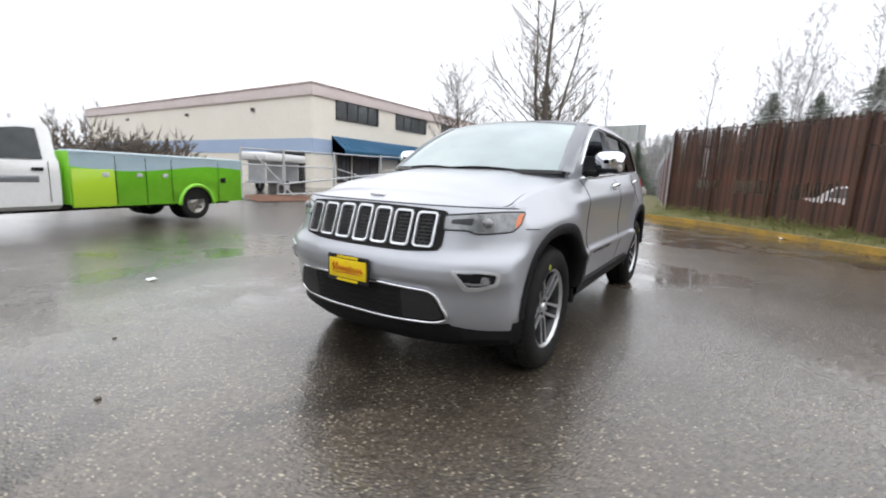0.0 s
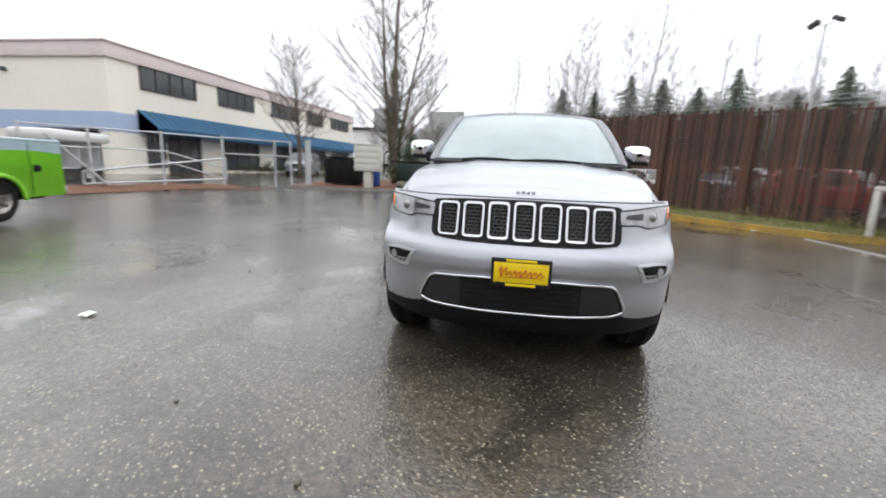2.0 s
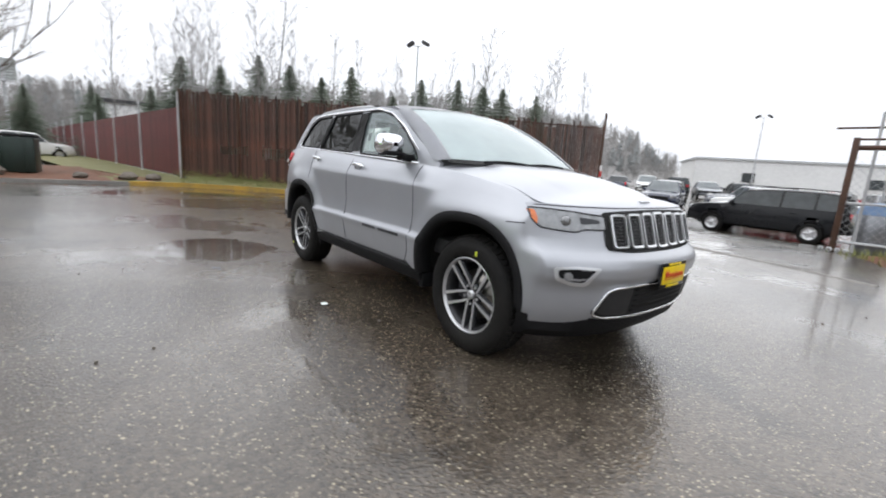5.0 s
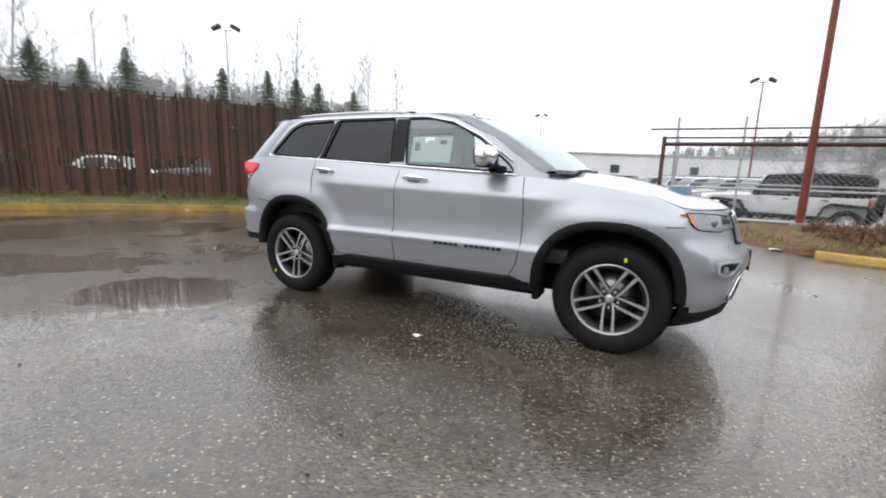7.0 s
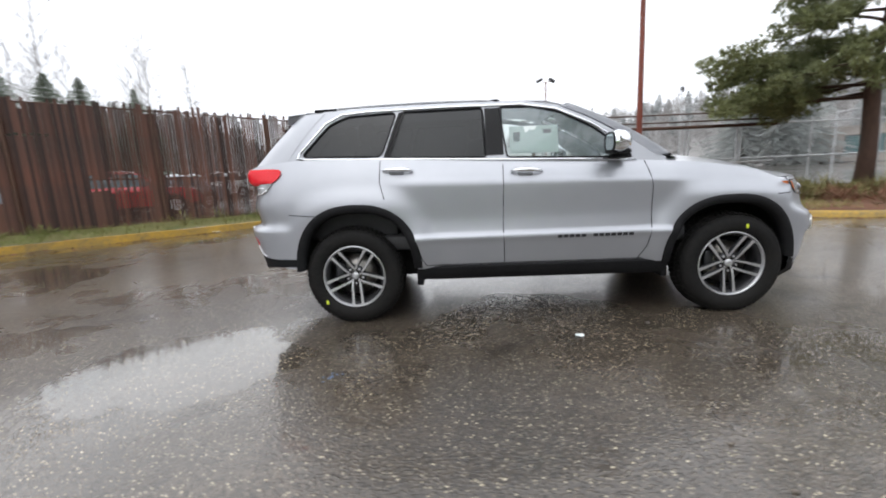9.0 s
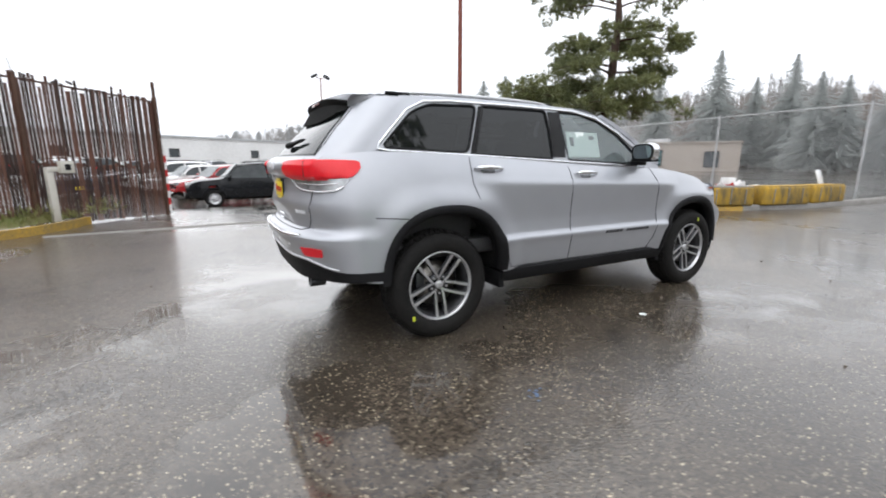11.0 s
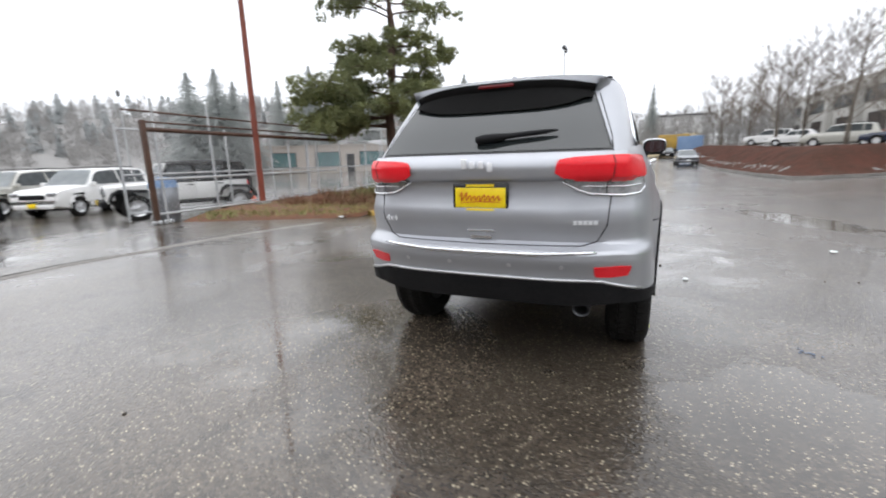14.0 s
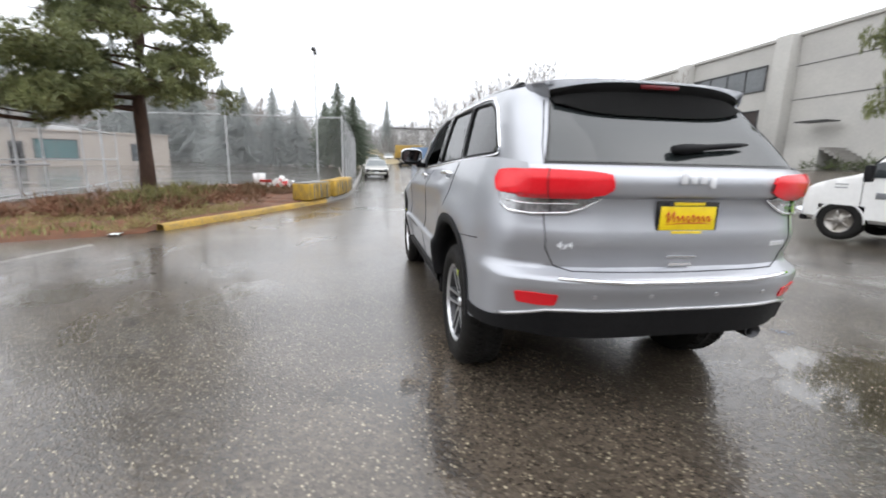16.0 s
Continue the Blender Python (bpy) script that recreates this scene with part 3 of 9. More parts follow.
def strip(name, a, b, ha, hb, material, label, category="ground", rough=0.03, n=7, ramp=0):
    """A raised bed between two lines of points of equal count."""
    a, b = resample(a, 0.4), resample(b, 0.4)
    k = max(len(a), len(b))
    rnd = random.Random(3)
    rows = []
    for i in range(k):
        p = Vector(a[round(i * (len(a) - 1) / (k - 1))])
        q = Vector(b[round(i * (len(b) - 1) / (k - 1))])
        row = []
        for j in range(n):
            t = j / (n - 1)
            c = p.lerp(q, t)
            up = smooth01((i + 0.3) / ramp) if ramp else 1.0
            row.append((c.x, c.y, land(c.x, c.y) + (ha + (hb - ha) * t + (rnd.random() - 0.3) * rough * (0 < j)) * up - (0.05 if ramp and (i == 0 or (j == 0 and i < ramp + 1)) else 0.0)))
        rows.append(row)
    bm = bmesh.new()
    grid(bm, rows)
    bmesh.ops.recalc_face_normals(bm, faces=bm.faces)
    return tagged(part(name, bm, material, smooth=70), label, category, kind="structure")


FA, FB = Vector((-15.9, -0.17)), Vector((-3.6, 8.5))      # the brown fence
KA = [(-14.0, -10.6), (-13.6, -6.5), (-13.2, -2.0), (-13.0, -0.6), (-12.2, 0.75), (-10.9, 2.05), (-8.2, 4.1), (-6.6, 5.25), (-5.6, 6.05), (-5.15, 6.9), (-5.0, 7.5)]
kerb("kerb_north", KA[2:][::-1], KERBY, "low kerb with worn yellow paint and leaves")
kerb("kerb_west", KA[:3][::-1], KERBG, "low concrete kerb covered in wet leaves", 0.12)
FLINE = [(FA.x + (FB.x - FA.x) * t, FA.y + (FB.y - FA.y) * t) for t in (0, 0.2, 0.4, 0.6, 0.8, 0.9)]
strip("grass_verge", offset_line(KA[3:], 0.14), offset_line(FLINE, 0.25), 0.13, 0.27, GRASS, "narrow wet grass verge below the fence")
KB = [(2.7, 5.15), (3.4, 5.05), (4.1, 4.80), (5.4, 4.25), (7.6, 3.35), (9.6, 2.55), (11.5, 2.05), (14.0, 1.85), (20, 1.75), (40, 1.65), (70, 1.4)]
kerb("kerb_island", [(4.0, 4.84)] + KB[2:6], KERBY, "raised kerb with bright yellow paint", 0.115)
kerb("kerb_road", KB[5:], KERBG, "weathered concrete road kerb")
strip("island_bed", offset_line(KB[1:8], 0.15), [(1.8, 8.7), (4.0, 9.3), (6.5, 9.6), (9.0, 9.8), (12.0, 9.0), (15.9, 7.5), (16.0, 2.6)], 0.12, 0.16, LEAFLITTER,
      "planting island covered in brown leaves", rough=0.06, n=12, ramp=5)
kerb("gutter", [(-5.2, 5.75), (-3.5, 5.9), (-1.5, 6.05), (0.5, 5.85), (2.0, 5.45), (2.7, 5.2)], KERBG, "flush concrete gutter line across the yard entrance", 0.016, 0.12, 0.006)
strip("lot_slab", [(-5.0, 6.0), (-1.5, 6.3), (2.0, 5.7)], [(-4.2, 9.0), (-1, 9.2), (2.2, 8.9)], 0.006, 0.006, ASPHALT, "wet asphalt apron at the gate", rough=0.0, n=3)
strip("west_bed", offset_line(KA[:4], 0.14), [(-24, -11.5), (-24, -7.5), (-21.5, -3.4), (-17.5, -2.6)], 0.11, 0.16, LEAFLITTER, "planting bed covered in red-brown leaves", rough=0.05)
strip("west_lawn", [(-13.3, -2.4), (-13.1, -0.9), (-14.0, 0.2)], [(-42, -7.5), (-42, -5.5), (-41, -3.4)], 0.12, 0.2, GRASS, "wet lawn beside the maroon fence", rough=0.03)
BANKA = [(18.95, -7.45), (23, -7.0), (32, -6.8), (45, -6.9), (60, -7.1), (75, -7.0)]
strip("bank", BANKA, [(26.9, -17.0), (30.5, -14.0), (38, -12.8), (48, -12.2), (60, -11.8), (75, -11.5)], 0.03, 0.08, SOIL, "bank covered in red-brown bark mulch", rough=0.14, n=24)
kerb("kerb_bank", [(28.5, -19.3), (26.6, -17.1), (24.4, -14.45), (20.7, -9.9), (18.9, -7.6), (18.8, -7.3), (19.2, -7.2), (23, -6.85), (32, -6.65), (45, -6.75), (60, -6.95), (75, -6.85)], KERBG, "concrete kerb below the mulch bank")
strip("far_hill_grass", [(72, 5), (72, -4)], [(105, 14), (105, -14)], 0.05, 1.7, OCHRE, "dry ochre grass slope at the road's end", rough=0.2)


def grass_stuff(name, a, b, n, h0, h1, seed, material, label, za=0.13, zb=0.25):
    """Loose blades between two lines."""
    rnd = random.Random(seed)
    bm = bmesh.new()
    a, b = resample(a, 0.3), resample(b, 0.3)
    for _ in range(n):
        t, u = rnd.random(), rnd.random()
        p = Vector(a[int(t * (len(a) - 1))]).lerp(Vector(b[int(t * (len(b) - 1))]), u)
        p += Vector((rnd.gauss(0, 0.12), rnd.gauss(0, 0.12)))
        z = land(p.x, p.y) + za + (zb - za) * u - 0.02
        h = rnd.uniform(h0, h1)
        ang = rnd.uniform(0, 6.3)
        dx, dy = math.cos(ang), math.sin(ang)
        ln = rnd.uniform(0.2, 0.9) * h
        w = 0.006 + 0.006 * rnd.random()
        v = [bm.verts.new((p.x - dy * w, p.y + dx * w, z)), bm.verts.new((p.x + dy * w, p.y - dx * w, z)), bm.verts.new((p.x + dx * ln, p.y + dy * ln, z + h))]
        bm.faces.new(v)
    return tagged(part(name, bm, material, smooth=0), label, "grass", kind="stuff")


grass_stuff("verge_grass", offset_line(KA[3:], 0.2), offset_line(FLINE, 0.15), 5200, 0.04, 0.17, 2, BLADE, "wet tufts of green and straw grass")
grass_stuff("island_grass", [(2.0, 7.6), (3.3, 5.7), (5.4, 4.7), (7.5, 4.0)], [(2.6, 8.6), (4.6, 8.9), (7.0, 8.4), (8.2, 6.5)], 2600, 0.04, 0.14, 4, BLADE, "short wet grass on the island", 0.12, 0.16)


def scatter(name, n, seed, spots, material, label, r0=0.02, r1=0.05):
    """Fallen leaves: small curled quads."""
    rnd = random.Random(seed)
    bm = bmesh.new()
    for _ in range(n):
        (x0, y0), (x1, y1), sp = rnd.choice(spots)
        t = rnd.random()
        x, y = x0 + (x1 - x0) * t + rnd.gauss(0, sp), y0 + (y1 - y0) * t + rnd.gauss(0, sp)
        r = rnd.uniform(r0, r1)
        m = pose(x, y, land(x, y) + 0.006, rnd.uniform(-12, 12), rnd.uniform(-12, 12), rnd.uniform(0, 360))
        vs = [bm.verts.new(m @ Vector(c)) for c in ((-r, 0, 0.004), (0, -r * 0.6, 0), (r, 0, 0.006), (0, r * 0.6, 0.0))]
        bm.faces.new(vs)
    return tagged(part(name, bm, material, smooth=0), label, "leaves", kind="stuff")


scatter("kerb_leaves", 900, 8, [((-13.2, -6), (-12.8, -0.8), 0.18), ((-12.2, 0.5), (-5.7, 5.7), 0.14), ((4.1, 4.6), (9.6, 2.3), 0.12), ((-14, -12), (-8, -14), 0.8)], LEAFLITTER, "wet brown leaves along the kerbs")
for x, y, s in ((2.05, -3.07, 0.055), (-9.3, 3.05, 0.10), (-8.5, 3.75, 0.06), (3.6, 5.4, 0.12), (0.2, -1.3, 0.035), (-6.2, 5.35, 0.07), (-11.4, 1.4, 0.06)):
    bm = bmesh.new()
    rnd = random.Random(round(x * 10))
    grid(bm, [[(x + (i - 2) * s * 0.4, y + (j - 2) * s * 0.35, 0.008 + rnd.random() * s * 0.25) for i in range(5)] for j in range(5)])
    tagged(part("litter_scrap", bm, PAPER), "crumpled white paper scrap on the wet asphalt", "litter")
for i, (x, y, s) in enumerate(((0.75, -1.1, 0.03), (0.56, -2.77, 0.022), (3.3, 1.9, 0.02), (2.7, 2.4, 0.018), (2.9, 3.1, 0.016), (-1.6, -2.9, 0.018), (3.27, -0.77, 0.03), (2.9, -1.6, 0.022), (0.5, -2.5, 0.02), (-3.4, 1.6, 0.02))):
    bm = bmesh.new()
    s *= 0.55
    bmesh.ops.create_icosphere(bm, subdivisions=1, radius=s, matrix=pose(x, y, s * 0.5) @ Matrix.Diagonal((1.2, 0.9, 0.7, 1)))
    tagged(part("pebble", bm, BARK), "small dark stone on the wet asphalt", "stone", "pebbles on the asphalt")
bm = bmesh.new()
PM = (-1.40, -1.82)
rnd = random.Random(1)
for k in range(9):
    px_, py_, pr_ = PM[0] + rnd.gauss(0, 0.05), PM[1] + rnd.gauss(0, 0.025), rnd.uniform(0.006, 0.014)
    bm.faces.new([bm.verts.new((px_ + pr_ * math.cos(a / 6 * 6.283) * rnd.uniform(0.7, 1.2), py_ + pr_ * math.sin(a / 6 * 6.283) * rnd.uniform(0.7, 1.2), 0.004)) for a in range(6)])
tagged(part("paint_mark", bm, mat("worn_blue_paint", (0.10, 0.17, 0.30), 0.4, 0, (0.06, 0.08, 0.12), 60, 0.6, 120)), "faded blue paint mark on the asphalt", "paint mark")


# ---- the brown slat fence ----
def fence_brown():
    d = FB - FA
    L = d.length
    d = d.normalized()
    ang = math.degrees(math.atan2(d.y, d.x))
    fe = thing("slat_fence", "tall brown slatted fence with broken slats and wire above", "fence", m=pose(FA.x, FA.y, 0, 0, 0, ang))
    top = lambda s: 3.36 - 0.79 * s / L
    bot = lambda s: 0.24 - 0.22 * max(0, s / L - 0.4) / 0.6
    for s in [0, 2.6, 5.2, 7.7, 10.2, 12.65, L - 0.02]:
        bm = bmesh.new()
        cyl(bm, (s, -0.05, 0), (s, -0.05, top(s) + 0.05), 0.038, n=10)
        part("post", bm, BROWNSTEEL, fe)
        if s < L - 1:
            bm = bmesh.new()
            tube(bm, [(s, -0.05, top(s)), (s + 0.03, 0.12, top(s) + 0.3)], 0.014, 5)
            part("wire_arm", bm, GALV, fe)
    for k in range(3):
        bm = bmesh.new()
        tube(bm, [(L * i / 24, -0.02 + 0.05 * k, top(L * i / 24) + 0.09 + 0.10 * k + 0.012 * math.sin(i * 1.3)) for i in range(21)], 0.0035, 4)
        part("wire", bm, GALV, fe)
    for zf in (0.985, 0.42):
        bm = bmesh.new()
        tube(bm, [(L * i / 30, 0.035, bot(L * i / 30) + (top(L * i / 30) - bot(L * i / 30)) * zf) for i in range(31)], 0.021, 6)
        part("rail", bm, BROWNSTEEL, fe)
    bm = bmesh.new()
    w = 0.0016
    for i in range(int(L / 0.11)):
        s = 0.11 * i
        for k in (1, -1):
            z0, z1 = bot(s), top(s)
            n = int((z1 - z0) / 0.22)
            for j in range(n):
                a = Vector((s + 0.055 * (1 if (j % 2) == (k > 0) else -1), -0.012 * k, z0 + 0.22 * j))
                b = Vector((s + 0.055 * (-1 if (j % 2) == (k > 0) else 1), -0.012 * k, z0 + 0.22 * (j + 1)))
                t = (b - a).cross(Vector((0, 1, 0))).normalized() * w
                vs = [bm.verts.new(q) for q in (a - t, a + t, b + t, b - t)]
                bm.faces.new(vs)
    part("wire_mesh", bm, BROWNSTEEL, fe, "rusted chain-link mesh")
    rnd = random.Random(11)
    mesh_of = {}

    def slat_mesh(wd, h, gap):
        key = (wd, round(h, 1), gap)
        if key not in mesh_of:
            bm = bmesh.new()
            h_ = key[1]
            if gap:
                box(bm, (0, 0, gap[0] / 2), (wd, 0.009, gap[0]))
                box(bm, (0, 0, (gap[1] + h_) / 2), (wd, 0.009, h_ - gap[1]))
            else:
                box(bm, (0, 0, h_ / 2), (wd, 0.009, h_))
            me = bpy.data.meshes.new("slat")
            bm.to_mesh(me)
            bm.free()
            me.materials.append(SLAT)
            mesh_of[key] = me
        return mesh_of[key]

    n = 262
    for i in range(n):
        s = (i + 0.5) * L / n
        f = s / L
        wd = 0.0570 if f < 0.62 else 0.0445
        if 0.66 < f < 0.78 and rnd.random() < 0.45:
            wd = 0.060
        gap = None
        for a, b, g0, g1 in ((0.12, 0.20, 0.9, 1.2), (0.235, 0.372, 0.80, 1.25), (0.388, 0.50, 0.70, 1.2), (0.59, 0.652, 0.85, 1.2), (0.67, 0.78, 1.18, 1.25), (0.84, 0.97, 1.12, 1.22)):
            if a < f < b and i % 2:
                gap = (g0 + rnd.choice((0, 0.05)), g1 + rnd.choice((0, 0.05, -0.05)))
        if 0.42 < f < 0.56 and gap is None and i % 2:
            gap = (2.05, 2.1)
        ob = new("slat", slat_mesh(wd, top(s) - bot(s) + rnd.choice((0, 0, 0.05, -0.05, 0.1, -0.1)), gap))
        ob.parent = fe
        ob.matrix_basis = pose(s, 0.0, bot(s) - 0.03 * rnd.random(), rnd.uniform(-0.5, 0.5), rnd.uniform(-0.08, 0.08), rnd.uniform(-4, 4))
    bm = bmesh.new()
    cyl(bm, (L, 0, -0.05), (L, 0, 2.95), 0.035, n=10)
    gp = part("gate_pole", bm, BROWNSTEEL, fe)
    for j in range(9):
        bm = bmesh.new()
        cyl(bm, (L + 0.03, -0.05, 0.08 + 0.16 * j), (L + 0.03, -0.05, 0.24 + 0.16 * j), 0.042, n=10)
        part("reflective_band", bm, REDW if j % 2 else WHITEP, gp)


fence_brown()
kp = thing("keypad_post", "weathered concrete-coloured post with a keypad box", "access post", m=pose(-5.25, 6.95, 0.12, 0, 0, 36))
part("post", boxm((0, 0, 0.48), (0.11, 0.11, 1.0), 0.01), CREAMBOX, kp)
part("arm", boxm((0.10, -0.02, 0.96), (0.30, 0.10, 0.08), 0.01), CREAMBOX, kp)
kb = part("keypad_box", boxm((0.24, -0.08, 1.0), (0.22, 0.12, 0.22), 0.015), CREAMBOX, kp)
part("keypad", boxm((0.24, -0.145, 1.0), (0.09, 0.01, 0.11), 0.003), BLACK, kb)


def slat_fence_far():
    d = Vector((-56, -7.5))
    L = d.length
    fe = thing("maroon_fence", "maroon slatted fence running back beside the lawn", "fence", m=pose(FA.x - 0.05, FA.y - 0.05, 0.2, 0, 0, math.degrees(math.atan2(d.y, d.x))))
    bm = bmesh.new()
    box(bm, (0, 0, 0.4), (0.188, 0.012, 2.55))
    bmesh.ops.translate(bm, vec=(0, 0, 0.9), verts=bm.verts)
    me = bpy.data.meshes.new("slat")
    bm.to_mesh(me)
    bm.free()
    me.materials.append(SLATRED)
    for i in range(290):
        ob = new("slat", me)
        ob.parent = fe
        ob.matrix_basis = pose(0.1 + i * L / 290, 0, 0)
    for i in range(9):
        bm = bmesh.new()
        cyl(bm, (i * L / 9, 0.04, -0.1), (i * L / 9, 0.04, 3.1), 0.045, n=8)
        part("post", bm, GALV, fe)


slat_fence_far()


# ---- chain link ----
def link_mesh(bm, a, b, z0, z1, pitch=0.12, w=0.0032):
    """Crossing wires between two posts."""
    a, b = Vector((a[0], a[1], 0)), Vector((b[0], b[1], 0))
    d = b - a
    L = d.length
    d.normalize()
    side = Vector((-d.y, d.x, 0)) * 0.004
    H = z1 - z0
    for k in (1, -1):
        s = -H
        while s < L + H:
            p, q = (s, z0), (s + k * H, z1)
            if k < 0:
                p, q = (s, z0), (s - H, z1)
            t0, t1 = 0.0, 1.0
            x0, x1 = p[0], q[0]
            lo, hi = 0.0, L
            if x1 != x0:
                ts = sorted(((lo - x0) / (x1 - x0), (hi - x0) / (x1 - x0)))
                t0, t1 = max(0, ts[0]), min(1, ts[1])
            if t1 > t0:
                A = a + d * (x0 + (x1 - x0) * t0) + Vector((0, 0, z0 + H * t0)) + side * k
                B = a + d * (x0 + (x1 - x0) * t1) + Vector((0, 0, z0 + H * t1)) + side * k
                n = Vector((-d.y, d.x, 0))
                t = (B - A).cross(n).normalized() * w
                bm.faces.new([bm.verts.new(v) for v in (A - t, A + t, B + t, B - t)])
            s += pitch


def chain_fence(label, pts, h, z, rails, barbed=False, pitch=0.12, w=0.0032, gap=3.0, pr=0.03, material=None):
    """Posts, rails and wire along a line of points."""
    fe = thing("chain_link_fence", label, "fence")
    mt = material or GALV
    for a, b in zip(pts, pts[1:]):
        a, b = Vector(a), Vector(b)
        k = max(1, round((b - a).length / gap))
        for i in range(k + (b == Vector(pts[-1]))):
            p = a + (b - a) * i / k
            bm = bmesh.new()
            cyl(bm, (p.x, p.y, z - 0.1), (p.x, p.y, z + h + 0.06), pr, n=8)
            part("post", bm, mt, fe)
            if barbed:
                bm = bmesh.new()
                tube(bm, [(p.x, p.y, z + h), (p.x - 0.28, p.y - 0.05, z + h + 0.28)], 0.02, 5)
                part("wire_arm", bm, mt, fe)
        for rz in rails:
            bm = bmesh.new()
            cyl(bm, (a.x, a.y, z + rz), (b.x, b.y, z + rz), 0.022, n=6)
            part("rail", bm, mt, fe)
        bm = bmesh.new()
        link_mesh(bm, a, b, z + 0.05, z + h, pitch, w)
        part("wire_mesh", bm, mt, fe, "", 0)
    if barbed:
        for k in range(3):
            bm = bmesh.new()
            tube(bm, [(x - 0.09 * (k + 1), y - 0.02 * k, z + h + 0.09 * (k + 1)) for x, y in pts], 0.007, 4)
            part("wire", bm, mt, fe)
    return fe


chain_fence("galvanised chain-link fence along the road with barbed wire", [(40, 2.2), (16.1, 2.35)], 3.05, 0.12, (3.0,), True, 0.085, 0.006, 3.2, 0.035)
chain_fence("galvanised chain-link fence running back from the road", [(16.1, 2.35), (16.6, 7.3), (17.4, 12.6), (18.5, 19)], 3.05, 0.12, (3.0,), False, 0.12, 0.003, 5, 0.04)
chain_fence("chain-link fence along the car lot behind the island", [(2.0, 10.6), (5.0, 10.5), (8.6, 10.6), (13.5, 11.2), (18.5, 12.6)], 2.2, 0.05, (2.15, 1.05, 0.1), False, 0.14, 0.0022, 2.4)
gate = thing("cantilever_gate", "open sliding chain-link gate with a brown steel post", "gate")
GA, GB = Vector((1.62, 8.95)), Vector((8.9, 9.4))
part("post", boxm((GA.x, GA.y, 1.12), (0.10, 0.10, 2.3), 0.01), BROWNSTEEL, gate, "rusted brown steel post")
for zz, r in ((2.46, 0.022), (2.24, 0.022), (2.08, 0.05), (1.0, 0.025), (0.22, 0.03)):
    bm = bmesh.new()
    a0 = -0.35 if zz > 2.4 else 0
    cyl(bm, (GA.x + a0, GA.y + 0.05, zz), (GB.x, GB.y + 0.05, zz), r, n=8)
    part("rail", bm, BROWNSTEEL if zz > 1.5 else GALV, gate)
for i in range(5):
    p = GA.lerp(GB, (i + 0.2) / 5)
    bm = bmesh.new()
    cyl(bm, (p.x, p.y + 0.06, 0.02), (p.x, p.y + 0.06, 2.75 if i in (0, 1) else 2.3), 0.028, n=8)
    part("upright", bm, GALV, gate)
bm = bmesh.new()
link_mesh(bm, GA, GB, 0.2, 1.95, 0.14, 0.0022)
part("wire_mesh", bm, GALV, gate, "", 0)
for i in range(4):
    bm = bmesh.new()
    lathe(bm, [(-0.02, 0.02), (-0.02, 0.05), (0.02, 0.05), (0.02, 0.02)], 14, "Y", (GA.x - 0.15 + 0.13 * i, GA.y - 0.12, 0.055))
    part("roller", bm, GALV, gate)
tr = thing("trash_drum", "grey drum with a faded blue cover beside the gate post", "bin", m=pose(2.12, 9.35, 0.0))
bm = bmesh.new()
lathe(bm, [(0.0, 0.26), (0.04, 0.29), (0.8, 0.30), (0.84, 0.27)], 20, "Z")
part("drum", bm, GREYP, tr)
bm = bmesh.new()
lathe(bm, [(0.80, 0.31), (0.95, 0.28), (1.02, 0.15), (1.04, 0.01)], 20, "Z")
part("cover", bm, PALEBLUE, tr, "faded blue cover")

# red-brown light pole
pole = thing("light_pole", "tall leaning red-brown steel light pole", "pole", m=pose(4.69, 8.95, 0.0, 0.6, -0.6, 0))
bm = bmesh.new()
cyl(bm, (0, 0, 0), (0, 0, 11.5), 0.085, 0.05, 14)
part("shaft", bm, REDPOLE, pole)
part("foot", boxm((0, 0, 0.12), (0.34, 0.34, 0.26), 0.03), KERBG, pole)


def lot_lamp(x, y, h, ang, material):
    lp = thing("lot_lamp", "steel pole with two floodlight heads", "street lamp", "lot lamps", m=pose(x, y, land(x, y), 0, 0, ang))
    bm = bmesh.new()
    cyl(bm, (0, 0, 0), (0, 0, h), 0.09, 0.055, 10)
    part("shaft", bm, material, lp)
    for s in (1, -1):
        bm = bmesh.new()
        box(bm, (0, 0, 0), (0.62, 0.34, 0.26), 0.06)
        bmesh.ops.transform(bm, matrix=pose(s * 0.62, 0, h + 0.12, 0, s * 28, 0), verts=bm.verts)
        part("lamp_head", bm, FRAMEDK, lp)
        bm = bmesh.new()
        tube(bm, [(0, 0, h - 0.1), (s * 0.4, 0, h + 0.02)], 0.03, 6)
        part("bracket", bm, material, lp)


lot_lamp(-25.4, 16.8, 10.1, 30, GALV)
lot_lamp(8.0, 39.7, 9.4, 10, REDPOLE)
lot_lamp(27, 52, 9.4, 60, GALV)
lot_lamp(-15, 60, 9.5, 0, GALV)
lot_lamp(42.0, 6.0, 11.5, 0, GALV)

# yellow concrete blocks
def block(x, y, ang, L, lab):
    b = thing("concrete_block", lab, "barrier", "yellow blocks on the kerb", m=pose(x, y, 0.13, 0, 0, ang))
    bm = bmesh.new()
    box(bm, (0, 0, 0.24), (L, 0.52, 0.48), 0.05, 0, 3)
    for v in bm.verts:
        v.co.y *= 1.0 + 0.12 * (0.48 - v.co.z)
        v.co.x += 0.015 * math.sin(v.co.z * 20 + v.co.y * 7)
    part("block", bm, BLOCKY, b, "", 50)
    part("cap", boxm((0.0, 0, 0.49), (L * 0.97, 0.46, 0.03), 0.012), BLOCKY if L > 1.5 else KERBG, b)
    for k in range(3):
        part("groove", boxm((-L * 0.3 + k * L * 0.3, -0.275, 0.24), (0.03, 0.02, 0.4), 0.004), KERBG, b)


